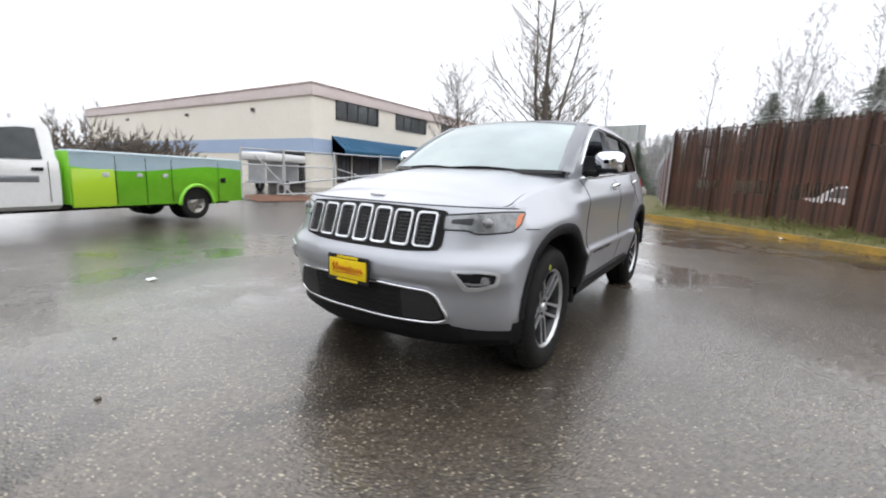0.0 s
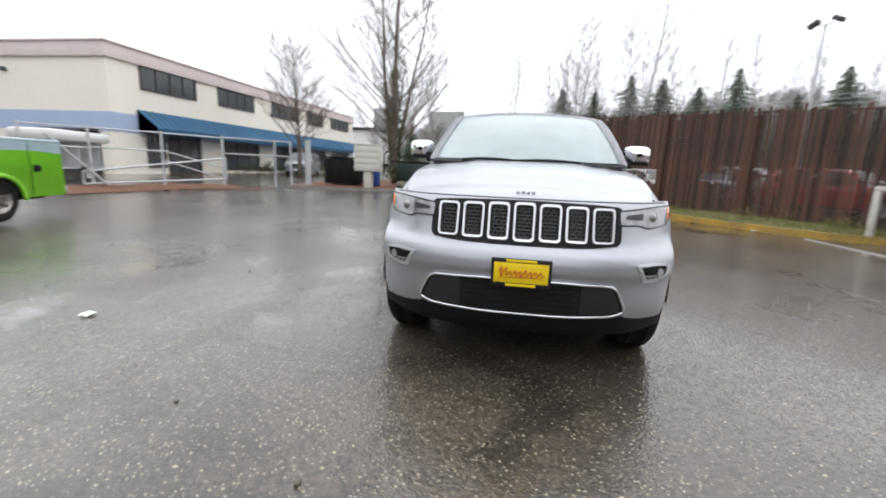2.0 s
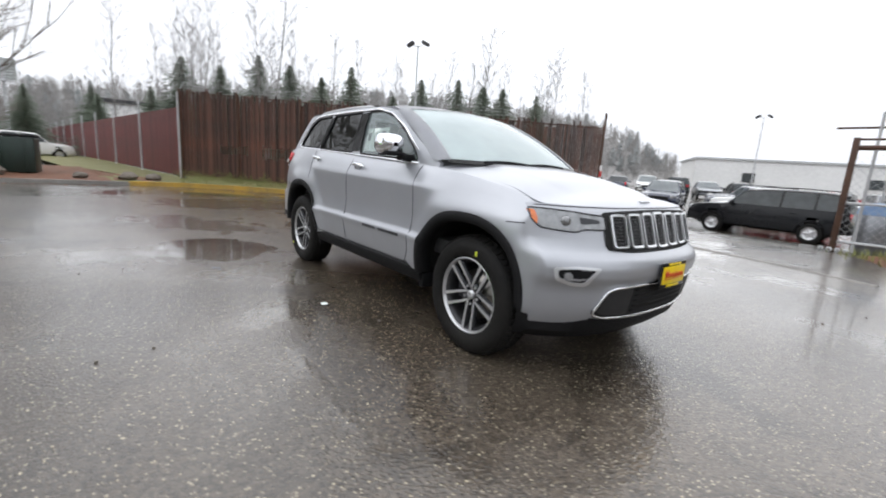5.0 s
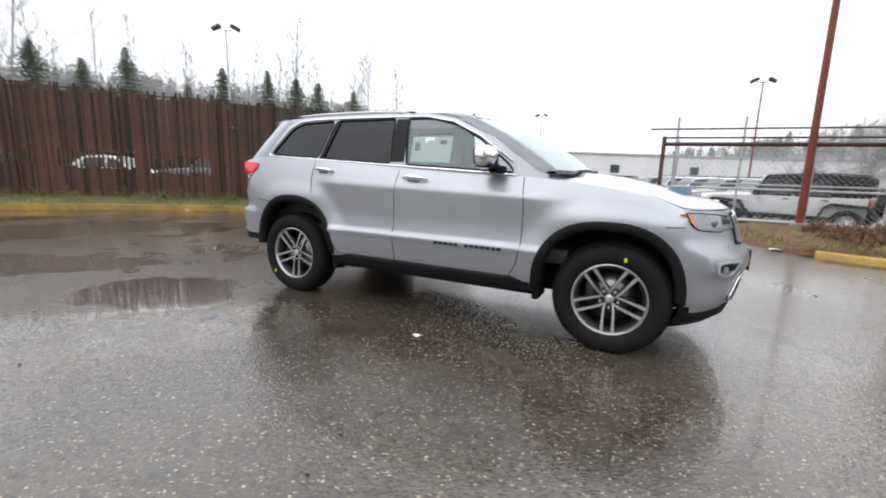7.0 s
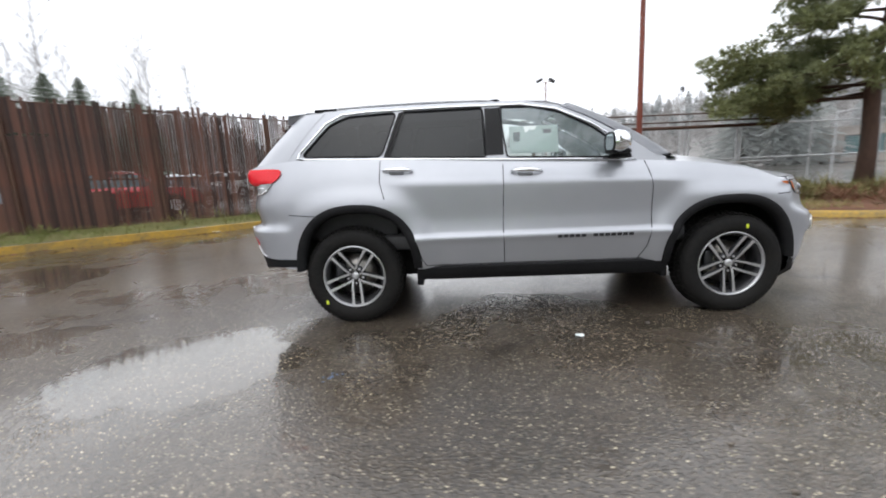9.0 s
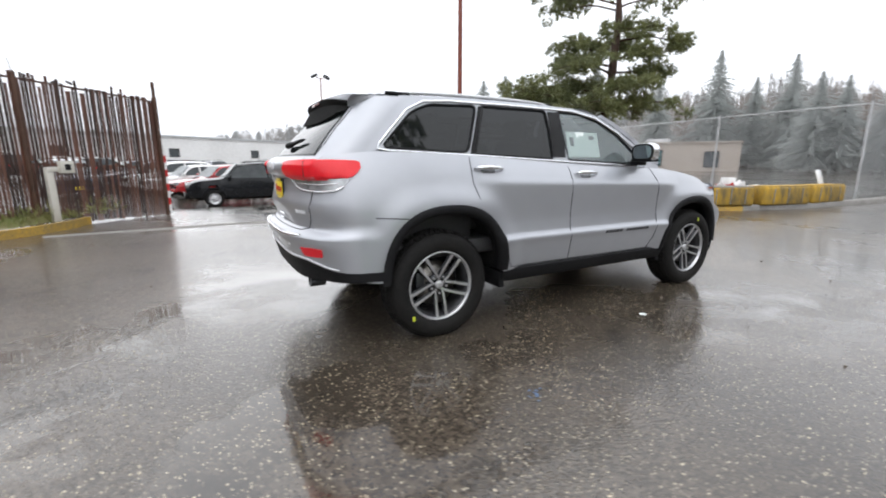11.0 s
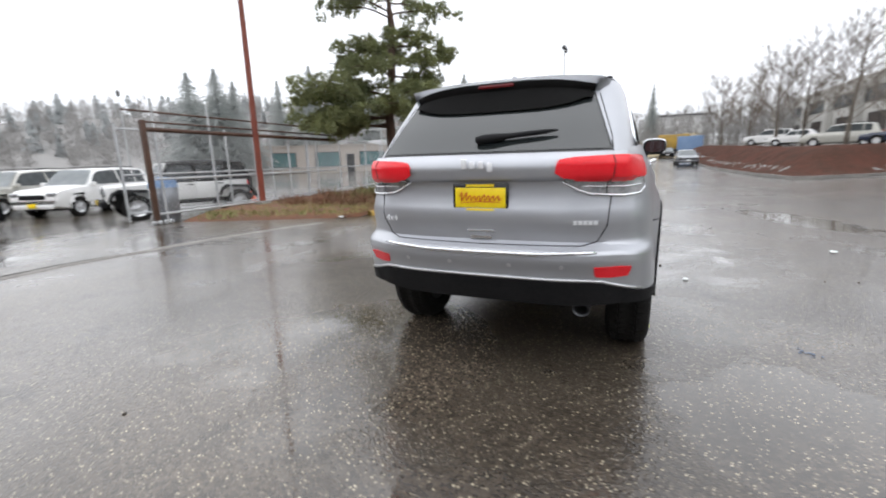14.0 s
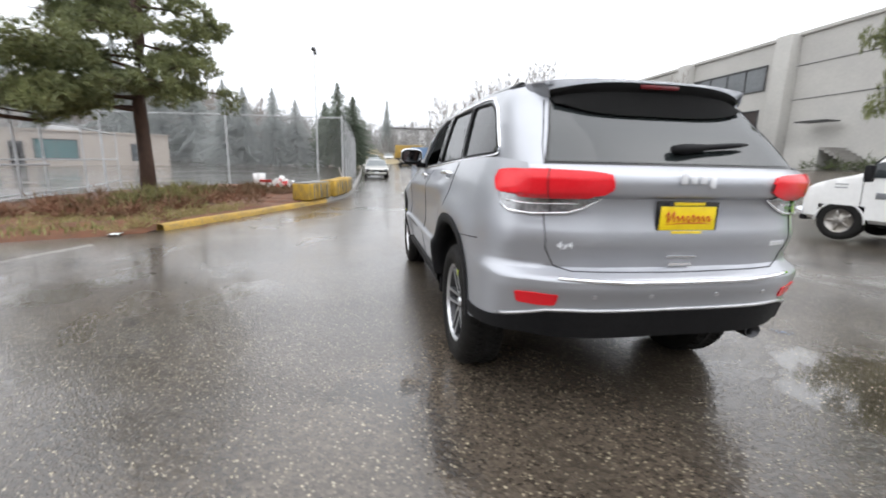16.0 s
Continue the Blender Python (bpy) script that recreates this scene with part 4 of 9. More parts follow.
block(9.3, 2.95, -20, 1.45, "yellow-painted concrete block with chipped rust-stained sides")
block(11.05, 2.42, -12, 1.75, "yellow-painted concrete block with a dark dirty top")
block(13.0, 2.22, -4, 1.75, "yellow-painted concrete block stained brown")
sgn = thing("leaning_board", "small white board leaning on a yellow block", "board", m=pose(13.1, 2.25, 0.66, -18, 0, 4))
part("board", boxm((0, 0, 0.2), (0.42, 0.02, 0.42), 0.004), WHITEP, sgn)
hp = thing("plastic_heap", "crumpled red and white barrier plastic behind the blocks", "barrier")
rnd = random.Random(15)
for k in range(16):
    bm = bmesh.new()
    box(bm, (0, 0, 0), (rnd.uniform(0.3, 0.8), 0.03, rnd.uniform(0.10, 0.2)), 0.008)
    bmesh.ops.transform(bm, matrix=pose(13.2 + rnd.gauss(0, 0.55), 4.6 + rnd.gauss(0, 0.25), 0.25 + abs(rnd.gauss(0, 0.14)), rnd.uniform(-40, 40), rnd.uniform(-50, 50), rnd.uniform(0, 180)), verts=bm.verts)
    part("strip", bm, REDW if k % 3 == 0 else WHITEP, hp)


# ---- buildings ----
def windows(b, name, rects, plane, glass_m, frame_m, mull=0, out=1):
    """Window units on a wall: plane is ('y', v) or ('x', v); rects are (along0, along1, z0, z1)."""
    ax, v = plane
    for a0, a1, z0, z1 in rects:
        c, w = (a0 + a1) / 2, abs(a1 - a0)

        def at(u, off, z):
            return (u, v + out * off, z) if ax == "y" else (v + out * off, u, z)

        def sz(u, dd, z):
            return (u, dd, z) if ax == "y" else (dd, u, z)
        fr = bmesh.new()
        ring = [[fr.verts.new(at(u, off, z)) for u, z in ((c - e, z0 - g), (c + e, z0 - g), (c + e, z1 + g), (c - e, z1 + g))] for off, e, g in ((-0.03, w / 2 + 0.05, 0.045), (0.09, w / 2 + 0.05, 0.045), (0.09, w / 2 - 0.045, -0.045), (-0.03, w / 2 - 0.045, -0.045))]
        for A, B in zip(ring, ring[1:] + ring[:1]):
            for i in range(4):
                fr.faces.new((A[i], A[(i + 1) % 4], B[(i + 1) % 4], B[i]))
        bmesh.ops.recalc_face_normals(fr, faces=fr.faces)
        f = part(name, fr, frame_m, b, smooth=20)
        for k in range(mull):
            part("mullion", boxm(at(min(a0, a1) + w * (k + 1) / (mull + 1), 0.02, (z0 + z1) / 2), sz(0.05, 0.08, z1 - z0 - 0.09)), frame_m, f)
        part("pane", boxm(at(c, -0.01, (z0 + z1) / 2), sz(w - 0.06, 0.03, z1 - z0 - 0.06)), glass_m, f)


b1 = thing("commercial_building", "two-storey cream building with a blue band and blue awning", "building")
part("wall", boxm((-31.5, -38.8, 3.0), (33.0, 36.0, 5.9)), CREAM, b1)
part("parapet", boxm((-31.5, -38.8, 6.28), (33.3, 36.3, 0.72), 0.02), PINKISH, b1)
part("coping", boxm((-31.5, -38.8, 6.67), (33.5, 36.5, 0.08), 0.01), PINKISH, b1)
part("band", boxm((-31.5, -38.8, 2.78), (33.06, 36.06, 0.98)), BLUEBAND, b1, "blue painted band")
windows(b1, "window", [(-17.0, -21.1, 4.72, 5.95), (-23.3, -27.3, 4.75, 5.9), (-29.9, -34.4, 4.75, 5.9), (-36.2, -39.5, 4.75, 5.9), (-41.6, -46.4, 4.85, 5.95)], ("y", -20.8), WINDARK, FRAMEDK, 3)
windows(b1, "shopfront", [(-17.1, -18.3, 0.5, 2.3), (-18.6, -21.2, 0.15, 2.35), (-23.7, -27.7, 0.35, 2.4), (-30.0, -34.5, 0.3, 2.4), (-36.5, -40, 0.3, 2.4), (-42, -46.5, 0.3, 2.4)], ("y", -20.8), WINDARK, FRAMEDK, 2)
windows(b1, "roller_door", [(-21.6, -25.4, 0.05, 2.35)], ("x", -15.0), DARKWELL, FRAMEDK, 0)
awn = bmesh.new()
grid(awn, [[(x, -20.78, 3.55) for x in (-16.6, -48)], [(x, -19.55, 2.62) for x in (-16.6, -48)], [(x, -19.53, 2.32) for x in (-16.6, -48)]])
bmesh.ops.solidify(awn, geom=awn.faces[:], thickness=0.04)
aw = part("awning", awn, BLUEROOF, b1, "blue ribbed metal awning", 20)
bm = bmesh.new()
bm.faces.new([bm.verts.new(p) for p in ((-16.6, -20.78, 3.55), (-16.6, -19.55, 2.62), (-16.6, -19.53, 2.32), (-16.6, -20.78, 2.32))])
bmesh.ops.solidify(bm, geom=bm.faces[:], thickness=0.03)
part("awning_end", bm, BLUEROOF, aw)
rib = boxm((0, 0, 0), (0.05, 1.54, 0.05))
rme = bpy.data.meshes.new("rib")
rib.to_mesh(rme)
rib.free()
rme.materials.append(BLUEROOF)
for i in range(70):
    ob = new("rib", rme)
    ob.parent = aw
    ob.matrix_basis = pose(-16.65 - 0.449 * i, -20.165, 3.11, 0, 0, 0) @ pose(0, 0, 0, -37.1, 0, 0)
for y in (-27, -36, -47):
    part("wall_lamp", boxm((-14.93, y, 5.3), (0.2, 0.3, 0.2), 0.03), FRAMEDK, b1)
part("roof_unit", boxm((-24, -30, 6.95), (2.5, 1.8, 0.7), 0.05), GALV, b1)

b2 = thing("concrete_building", "large grey concrete panel building with pilasters and dark windows", "building")
part("wall", boxm((60.0, -39.5, 5.6), (104.0, 24.0, 9.4)), CONCRETE, b2)
part("parapet", boxm((60.0, -39.5, 10.25), (104.3, 24.3, 0.24), 0.03), CONCRETE, b2)
for i in range(9):
    x = 23.0 + 9.5 * i
    part("pilaster", boxm((x - 0.5, -27.15, 5.6), (1.2, 0.9, 9.28), 0.03), CONCRETE, b2)
    windows(b2, "window", [(x + 1.2, x + 8.2, 7.0, 8.7)], ("y", -27.5), WINDARK, FRAMEDK, 3)
    windows(b2, "dock_opening", [(x + 1.4, x + 6.6, 3.2, 5.6)], ("y", -27.5), DOCKDARK, FRAMEDK, 1)
for zz in (6.0, 8.2):
    part("joint", boxm((15, -27.49, zz), (13.8, 0.03, 0.06)), CONCDARK, b2)
st = thing("loading_stairs", "concrete steps with a dark steel canopy against the wall", "stairs", m=pose(17, -26.6, 1.35))
for k in range(8):
    part("step", boxm((-1.2 + 0.3 * k, 0, 0.09 + 0.17 * k), (0.3, 1.6, 0.18)), KERBG, st)
part("landing", boxm((2.2, 0, 0.7), (2.2, 1.6, 1.4)), CONCRETE, st)
part("canopy", boxm((2.2, 0.0, 3.0), (1.9, 1.2, 0.08)), FRAMEDK, st)

wb = thing("warehouse", "long low off-white warehouse beyond the car lot", "building", m=pose(-30, 62, 0, 0, 0, 29.5))
part("wall", boxm((68.5, 9, 2.4), (123, 18, 4.9)), WHITEWALL, wb)
part("fascia", boxm((68.5, 9, 4.95), (123.4, 18.4, 0.28)), GALV, wb, "dark metal fascia")
for i in (1, 3, 5, 8, 11, 14, 16):
    windows(wb, "window", [(6 + 7 * i, 7.4 + 7 * i, 1.9, 3.1)], ("y", 0.0), WINDARK, FRAMEDK, 0, -1)

bb = thing("block_building", "low beige block building with teal windows", "building", m=pose(50.0, 21.6, 0.2, 0, 0, 118))
part("wall", boxm((15.6, -6, 1.6), (28.8, 12, 3.4)), BEIGE, bb)
part("coping", boxm((15.6, -6, 3.36), (29.1, 12.3, 0.16)), BEIGE, bb)
windows(bb, "window", [(3.2, 4.6, 0.6, 2.3)], ("y", 0.0), WINDARK, FRAMEDK, 0)
windows(bb, "window", [(9.0, 12.2, 0.7, 2.5), (14.8, 18.0, 0.7, 2.5), (20.5, 23.6, 0.7, 2.5)], ("y", 0.0), TEAL, FRAMEDK, 1)
windows(bb, "door", [(13.0, 13.9, 0.0, 2.2)], ("y", 0.0), BLACK, FRAMEDK, 0)
part("roof_unit", boxm((10, -4, 3.7), (2.6, 1.6, 0.6), 0.04), GALV, bb)

def billboard(x, y, ang, w, z0, z1):
    """The back of an old billboard: slatted boards on a steel frame with posts and a catwalk."""
    sg = thing("billboard", "weathered grey back of a billboard on steel posts", "billboard", "billboards", pose(x, y, land(x, y), 0, 0, ang))
    for k in range(7):
        zz = z0 + (z1 - z0) * (k + 0.5) / 7
        part("board", boxm((0, 0.1, zz), (w, 0.06, (z1 - z0) / 7 - 0.03), 0.01), BILLB, sg)
    for k in range(6):
        part("stud", boxm((-w * 0.48 + w * 0.96 * k / 5, -0.05, (z0 + z1) / 2), (0.12, 0.16, z1 - z0), 0.01), BILLB, sg)
    part("catwalk", boxm((0, -0.6, z0 - 0.2), (w, 0.9, 0.12)), GALV, sg)
    for k in (-0.32, 0.32):
        bm = bmesh.new()
        cyl(bm, (w * k, -0.2, 0), (w * k, -0.2, z1), 0.2, n=8)
        part("post", bm, GALV, sg)


billboard(-72.7, -13.2, 80, 6.6, 8.2, 10.7)
billboard(-70.4, -23.6, 74, 4.8, 7.2, 10.7)
for x, y, w, d_, h in ((124, 6, 12, 10, 4.5), (128, -12, 11, 12, 5.0), (-95, 4, 30, 12, 5.0), (-88, -32, 24, 12, 6.0)):
    hs = thing("far_house", "low pale building far off among bare trees", "building", m=pose(x, y, land(x, y)))
    # Off-white walls stand in for haze at this distance.
    part("wall", boxm((0, 0, h / 2), (w, d_, h)), WHITEWALL, hs)
    bm = bmesh.new()
    slab(bm, [(-w / 2 - 0.5, -d_ / 2 - 0.5), (w / 2 + 0.5, -d_ / 2 - 0.5), (w / 2 + 0.5, d_ / 2 + 0.5), (-w / 2 - 0.5, d_ / 2 + 0.5)], h, h + 0.5)
    part("roof", bm, FRAMEDK, hs)
    windows(hs, "window", [(-w * 0.35, -w * 0.15, 1.5, 3.0), (w * 0.1, w * 0.3, 1.5, 3.0)], ("y", -d_ / 2), WINDARK, FRAMEDK, 1, -1)


# ---- the silver SUV ----
XF = spline([(0.30, 2.17), (0.38, 2.235), (0.46, 2.262), (0.565, 2.276), (0.60, 2.290), (0.63, 2.310), (0.67, 2.314), (0.735, 2.296), (0.765, 2.255), (0.80, 2.225),
             (0.90, 2.195), (0.98, 2.165), (1.03, 2.125)])
XR = spline([(0.36, -2.27), (0.45, -2.325), (0.56, -2.362), (0.66, -2.392), (0.735, -2.420), (0.757, -2.420), (0.782, -2.388), (0.805, -2.340), (0.86, -2.347),
             (0.935, -2.374), (0.96, -2.370), (1.03, -2.352), (1.10, -2.348), (1.124, -2.350), (1.138, -2.386), (1.18, -2.398), (1.22, -2.40), (1.27, -2.335)])
WLOW = spline([(0.36, 0.845), (0.43, 0.885), (0.55, 0.912), (0.64, 0.930), (0.660, 0.938), (0.669, 0.938), (0.704, 0.911), (0.712, 0.909), (0.755, 0.903), (0.82, 0.898), (0.90, 0.901)])
WUP = spline([(0.0, 0.901), (0.3, 0.906), (0.46, 0.908), (0.53, 0.903), (0.62, 0.887), (0.8, 0.853), (1.0, 0.80)])
TOPZ = spline([(-2.45, 1.265), (-2.2, 1.275), (-1.85, 1.300), (-0.2, 1.236), (0.7, 1.195), (1.0, 1.175), (1.35, 1.135), (1.65, 1.08),
               (1.88, 1.012), (2.2, 1.02)])
BOTZ = spline([(-2.45, 0.53), (-2.2, 0.515), (-1.9, 0.46), (-0.9, 0.43), (0.9, 0.43), (1.85, 0.38), (2.2, 0.35)])
ARCHES = ((1.415, 0.395, 0.465, 0.485), (-1.405, 0.40, 0.465, 0.515))


def arch_r(x, z, a):
    """How far out of the wheel arch a point lies: 1 on its edge."""
    cx, cz, w, h = a
    u, v = abs(x - cx) / w, max(0.0, z - cz) / h
    return (u ** 2.45 + v ** 2.45) ** (1 / 2.45)


def side_y(x, z, f):
    """Half width of the body side; f runs from 0 at 0.9 m up to 1 at the shoulder."""
    w = WUP(f) if f > 0 else WLOW(z)
    if not -0.95 < x < 0.95:      # the door sculpting fades out over the wheels
        k = min(1.0, (abs(x) - 0.95) / 0.25)
        w = w * (1 - k) + k * (0.905 if f <= 0 else 0.905 - 0.105 * f ** 1.7)
        if x < -1.9 and f <= 0:
            w += 0.03 * min(1, (-1.9 - x) / 0.15) * max(0, min(1, (0.82 - z) / 0.06))
    if x > 1.2:
        w -= 0.075 * ((x - 1.2) / 0.75) ** 2
    if x < -1.3:
        w -= 0.07 * ((-1.3 - x) / 0.85) ** 2
    for a in ARCHES:              # flares
        r = arch_r(x, z, a)
        if r < 1.42:
            t = 1 if r < 1.10 else max(0, (1.42 - r) / 0.32)
            w += (0.024 if f <= 0.2 else 0.024 * max(0, 1 - (f - 0.2) / 0.45)) * t * t * (3 - 2 * t)
    return w


def contour(k_z, k_f):
    """One ring of the lower body, from the middle of the nose round to the middle of the tail."""
    def height(x):
        b = BOTZ(x)
        return 0.9 + (TOPZ(x) - 0.9) * k_f if k_f > 0 else b + (0.9 - b) * (k_z - 0.4) / 0.5

    def front(y):
        z = height(2.2)
        return Vector((XF(z) - (0.49 if z < 0.8 else 0.60) * y ** (3.0 if z < 0.8 else 3.6), y, z))

    def rear(y):
        z = height(-2.4)
        return Vector((XR(z) + 0.50 * y ** 4.2, y, z))

    def side(x):
        z = height(x)
        return Vector((x, side_y(x, z, k_f), z))

    pts = [front(0.83 * j / 18) for j in range(19)]
    p0, p2 = pts[-1], side(1.80)
    d = p0 - pts[-2]
    c = p0 + d * ((p2.y - p0.y) / max(d.y, 1e-3)) * 0.75
    c.y = min(c.y, p2.y + 0.004)
    for j in range(1, 9):
        t = j / 9
        q = p0 * (1 - t) ** 2 + c * 2 * t * (1 - t) + p2 * t * t
        q.z = height(q.x)
        pts.append(q)
    n = 110
    pts += [side(1.80 - (1.80 + 2.02) * j / n) for j in range(n + 1)]
    p0, p2 = pts[-1], rear(0.72)
    c = Vector((p2.x + 0.06, p0.y - 0.03, p0.z))
    for j in range(1, 10):
        t = j / 10
        q = p0 * (1 - t) ** 2 + c * 2 * t * (1 - t) + p2 * t * t
        q.z = height(q.x)
        pts.append(q)
    pts += [rear(0.72 * (1 - j / 14)) for j in range(15)]
    return pts


LOWS = [0.4, 0.43, 0.46, 0.5, 0.54, 0.57, 0.595, 0.62, 0.635, 0.655, 0.668, 0.672, 0.690, 0.703, 0.712, 0.735, 0.757, 0.78, 0.81, 0.85, 0.9]
UPS = [0.12, 0.24, 0.36, 0.44, 0.48, 0.52, 0.57, 0.612, 0.632, 0.652, 0.68, 0.76, 0.86, 0.94, 1.0]


def lower_body():
    rings = [contour(z, 0) for z in LOWS] + [contour(0.9, f) for f in UPS]
    bm = bmesh.new()
    for s in (1, -1):
        vs = grid(bm, [[(p.x, p.y * s, p.z) for p in r] for r in rings])
        if s == 1:
            for f in bm.faces:
                f.normal_flip()
        kill = []
        for f in bm.faces:
            c = f.calc_center_median()
            if c.y * s > 0.5 and any(arch_r(c.x, c.z, a) < 1 for a in ARCHES):
                kill.append(f)
        bmesh.ops.delete(bm, geom=kill, context="FACES")
    for v in bm.verts:            # the edge of each opening follows the arch
        if abs(v.co.y) > 0.6 and v.is_boundary:
            for a in ARCHES:
                r = arch_r(v.co.x, v.co.z, a)
                if 0.75 < r < 1.2 and v.co.z > 0.36 and abs(v.co.x - a[0]) < a[2] * 1.15:
                    if v.co.z > a[1] + 0.03:
                        v.co.x, v.co.z = a[0] + (v.co.x - a[0]) / r, a[1] + (v.co.z - a[1]) / r
                    else:
                        v.co.x = a[0] + math.copysign(a[2], v.co.x - a[0])
    bmesh.ops.remove_doubles(bm, verts=bm.verts, dist=0.0015)
    top = rings[-1]
    return bm, top


car = thing("suv", "silver metallic four-door SUV with chrome trim parked on wet asphalt", "car")
body_bm, TOP = lower_body()
body_bm.normal_update()
from mathutils.bvhtree import BVHTree
BODY = BVHTree.FromBMesh(body_bm)
part("body", body_bm, SILVER, car, "silver metallic painted lower body", 50)


def bonnet():
    """The bonnet: crowned, with two soft raised folds, from the nose edge back to the windscreen."""
    bm = bmesh.new()
    nose = [q for q in TOP if q.x > 1.799]
    sides = [q for q in TOP if 0.90 < q.x <= 1.8005]
    w0, rows = nose[-1].y, []
    nose = [Vector((q.x, min(q.y, w0 - 0.004 * (len(nose) - 1 - i)), q.z)) for i, q in enumerate(nose)]
    for s in (1, -1):
        for f in (nose if s == 1 else nose[1:]):
            u, col = f.y / w0, []
            xe = sides[-1].x + (1.195 - sides[-1].x) * (1 - min(1, u) ** 2)
            for q in sides:
                t = (1.80 - q.x) / (1.80 - sides[-1].x)
                x = f.x + (xe - f.x) * t
                d = f.x - x
                y = f.y * q.y / w0
                rise = 0.062 * (1 - u ** 2.8) * (1 - math.exp(-d / 0.085))
                fold = 0.012 * smooth_step((0.60 - u) / 0.14) * smooth_step((d - 0.12) / 0.35)
                col.append((x, s * y, TOPZ(x) * min(1, d / 0.05) + f.z * (1 - min(1, d / 0.05)) + rise + fold))
            rows.append((s * u, col))
    rows.sort(key=lambda r: r[0])
    grid(bm, [r[1] for r in rows])
    return bm


def smooth_step(t):
    t = max(0.0, min(1.0, t))
    return t * t * (3 - 2 * t)


hb = bonnet()
hb.normal_update()
if sum(f.normal.z for f in hb.faces) < 0:
    for f in hb.faces:
        f.normal_flip()
HOODT = BVHTree.FromBMesh(hb)
part("bonnet", hb, SILVER, car, smooth=50)

bm = bmesh.new()
rim_line = [q for q in TOP if q.x > 1.84]
tube(bm, [Vector((q.x + 0.006, -q.y, q.z - 0.009)) for q in rim_line[::-1]] + [Vector((q.x + 0.006, q.y, q.z - 0.009)) for q in rim_line[1:]], 0.0045, 5)
part("bonnet_gap", bm, SEAM, car)

# greenhouse
GH = spline([(1.15, 0.822), (1.25, 0.797), (1.4, 0.757), (1.55, 0.712), (1.63, 0.682), (1.70, 0.64)])


def gh_y(x, z):
    t = 0.05 * max(0, (-1.2 - x) / 0.8) ** 2 + 0.03 * max(0, (x - 0.3) / 0.7) ** 2
    return GH(z) - t


def lift(loop, s, off=0.0):
    return [Vector((x, s * (gh_y(x, z) + off), z)) for x, z in loop]


def dens(loop, step=0.06):
    out = []
    for a, b in zip(loop, loop[1:] + loop[:1]):
        a, b = Vector(a), Vector(b)
        k = max(1, round((b - a).length / step))
        out += [tuple(a + (b - a) * i / k) for i in range(k)]
    return out


Q_WIN = rounded([(-1.835, 1.325), (-1.60, 1.565), (-1.46, 1.622), (-1.065, 1.637), (-1.19, 1.300)], 0.05)
RD_WIN = rounded([(-1.155, 1.292), (-1.03, 1.637), (-0.40, 1.640), (-0.385, 1.262)], 0.03)
FD_WIN = rounded([(-0.225, 1.255), (-0.275, 1.638), (-0.02, 1.632), (0.20, 1.578), (0.42, 1.462), (0.66, 1.285), (0.72, 1.215)], 0.03)
SIDE_OUT = [(-2.0, 1.27), (-1.82, 1.50), (-1.66, 1.672), (-1.2, 1.690), (-0.5, 1.692), (-0.1, 1.680), (0.17, 1.635), (0.42, 1.520), (0.72, 1.345),
            (0.97, 1.205), (0.97, 1.172), (0.7, 1.196), (-0.2, 1.237), (-1.1, 1.272), (-1.85, 1.299)]
for s in (1, -1):
    bm = bmesh.new()
    flatfill(bm, [dens(SIDE_OUT), dens(Q_WIN, 0.1), dens(RD_WIN, 0.1), dens(FD_WIN, 0.1)])
    for v in bm.verts:
        v.co = Vector((v.co.x, s * gh_y(v.co.x, v.co.y), v.co.y))
    ex = bmesh.ops.extrude_face_region(bm, geom=bm.faces[:])
    for v in ex["geom"]:
        if isinstance(v, bmesh.types.BMVert):
            v.co.y -= s * 0.035
    bmesh.ops.recalc_face_normals(bm, faces=bm.faces)
    part("side_frame", bm, SILVER, car, smooth=30)
    for nm, loop, g in (("quarter_window", Q_WIN, TINT), ("rear_door_window", RD_WIN, TINT), ("front_door_window", FD_WIN, CLEAR)):
        if nm == "front_door_window" and s == 1:
            continue                                   # the driver's window is wound down
        bm = bmesh.new()
        flatfill(bm, [dens(loop, 0.1)])
        for v in bm.verts:
            v.co = Vector((v.co.x, s * (gh_y(v.co.x, v.co.y) - 0.010), v.co.y))
        outward(bm, (0, s, 0))
        ob = part(nm, bm, g, car, "dark tinted glass" if g is TINT else "clear glass with a paper sheet behind it")
        ob.visible_shadow = False
        bm = bmesh.new()
        tube(bm, lift(dens(loop, 0.08), s, -0.004), 0.009, 5, True)
        part("window_seal", bm, BLACK, car)
    for a, b in ((-1.125, -1.075), (-0.385, -0.25)):   # black door pillars
        bm = bmesh.new()
        k = 0.125 if a < -1 else (-0.02 if a < 0 else 0)
        rows = [[Vector((x + (k if a < -1 else -0.06 * (x + 0.25) * 0) * (z - 1.30) / 0.34 - (0.05 if a < -1 else 0), s * (gh_y(x, z) + 0.003), z))
                 for x in (a, b)] for z in [1.275 + 0.36 * j / 6 for j in range(7)]]
        grid(bm, rows)
        bmesh.ops.solidify(bm, geom=bm.faces[:], thickness=0.004)
        part("pillar_trim", bm, GLOSSBLACK, car)
    bm = bmesh.new()                                   # bright surround of the windows
    edge = [(0.74, 1.196), (0.3, 1.218), (-0.3, 1.242), (-1.1, 1.279), (-1.80, 1.306), (-1.868, 1.316), (-1.845, 1.352), (-1.63, 1.578), (-1.50, 1.640),
            (-1.3, 1.655), (-0.7, 1.660), (-0.1, 1.653), (0.16, 1.606), (0.42, 1.485), (0.70, 1.292)]
    tube(bm, lift(edge, s, 0.004), 0.0095, 6)
    part("window_trim", bm, CHROME, car, "bright chrome strip round the side windows")

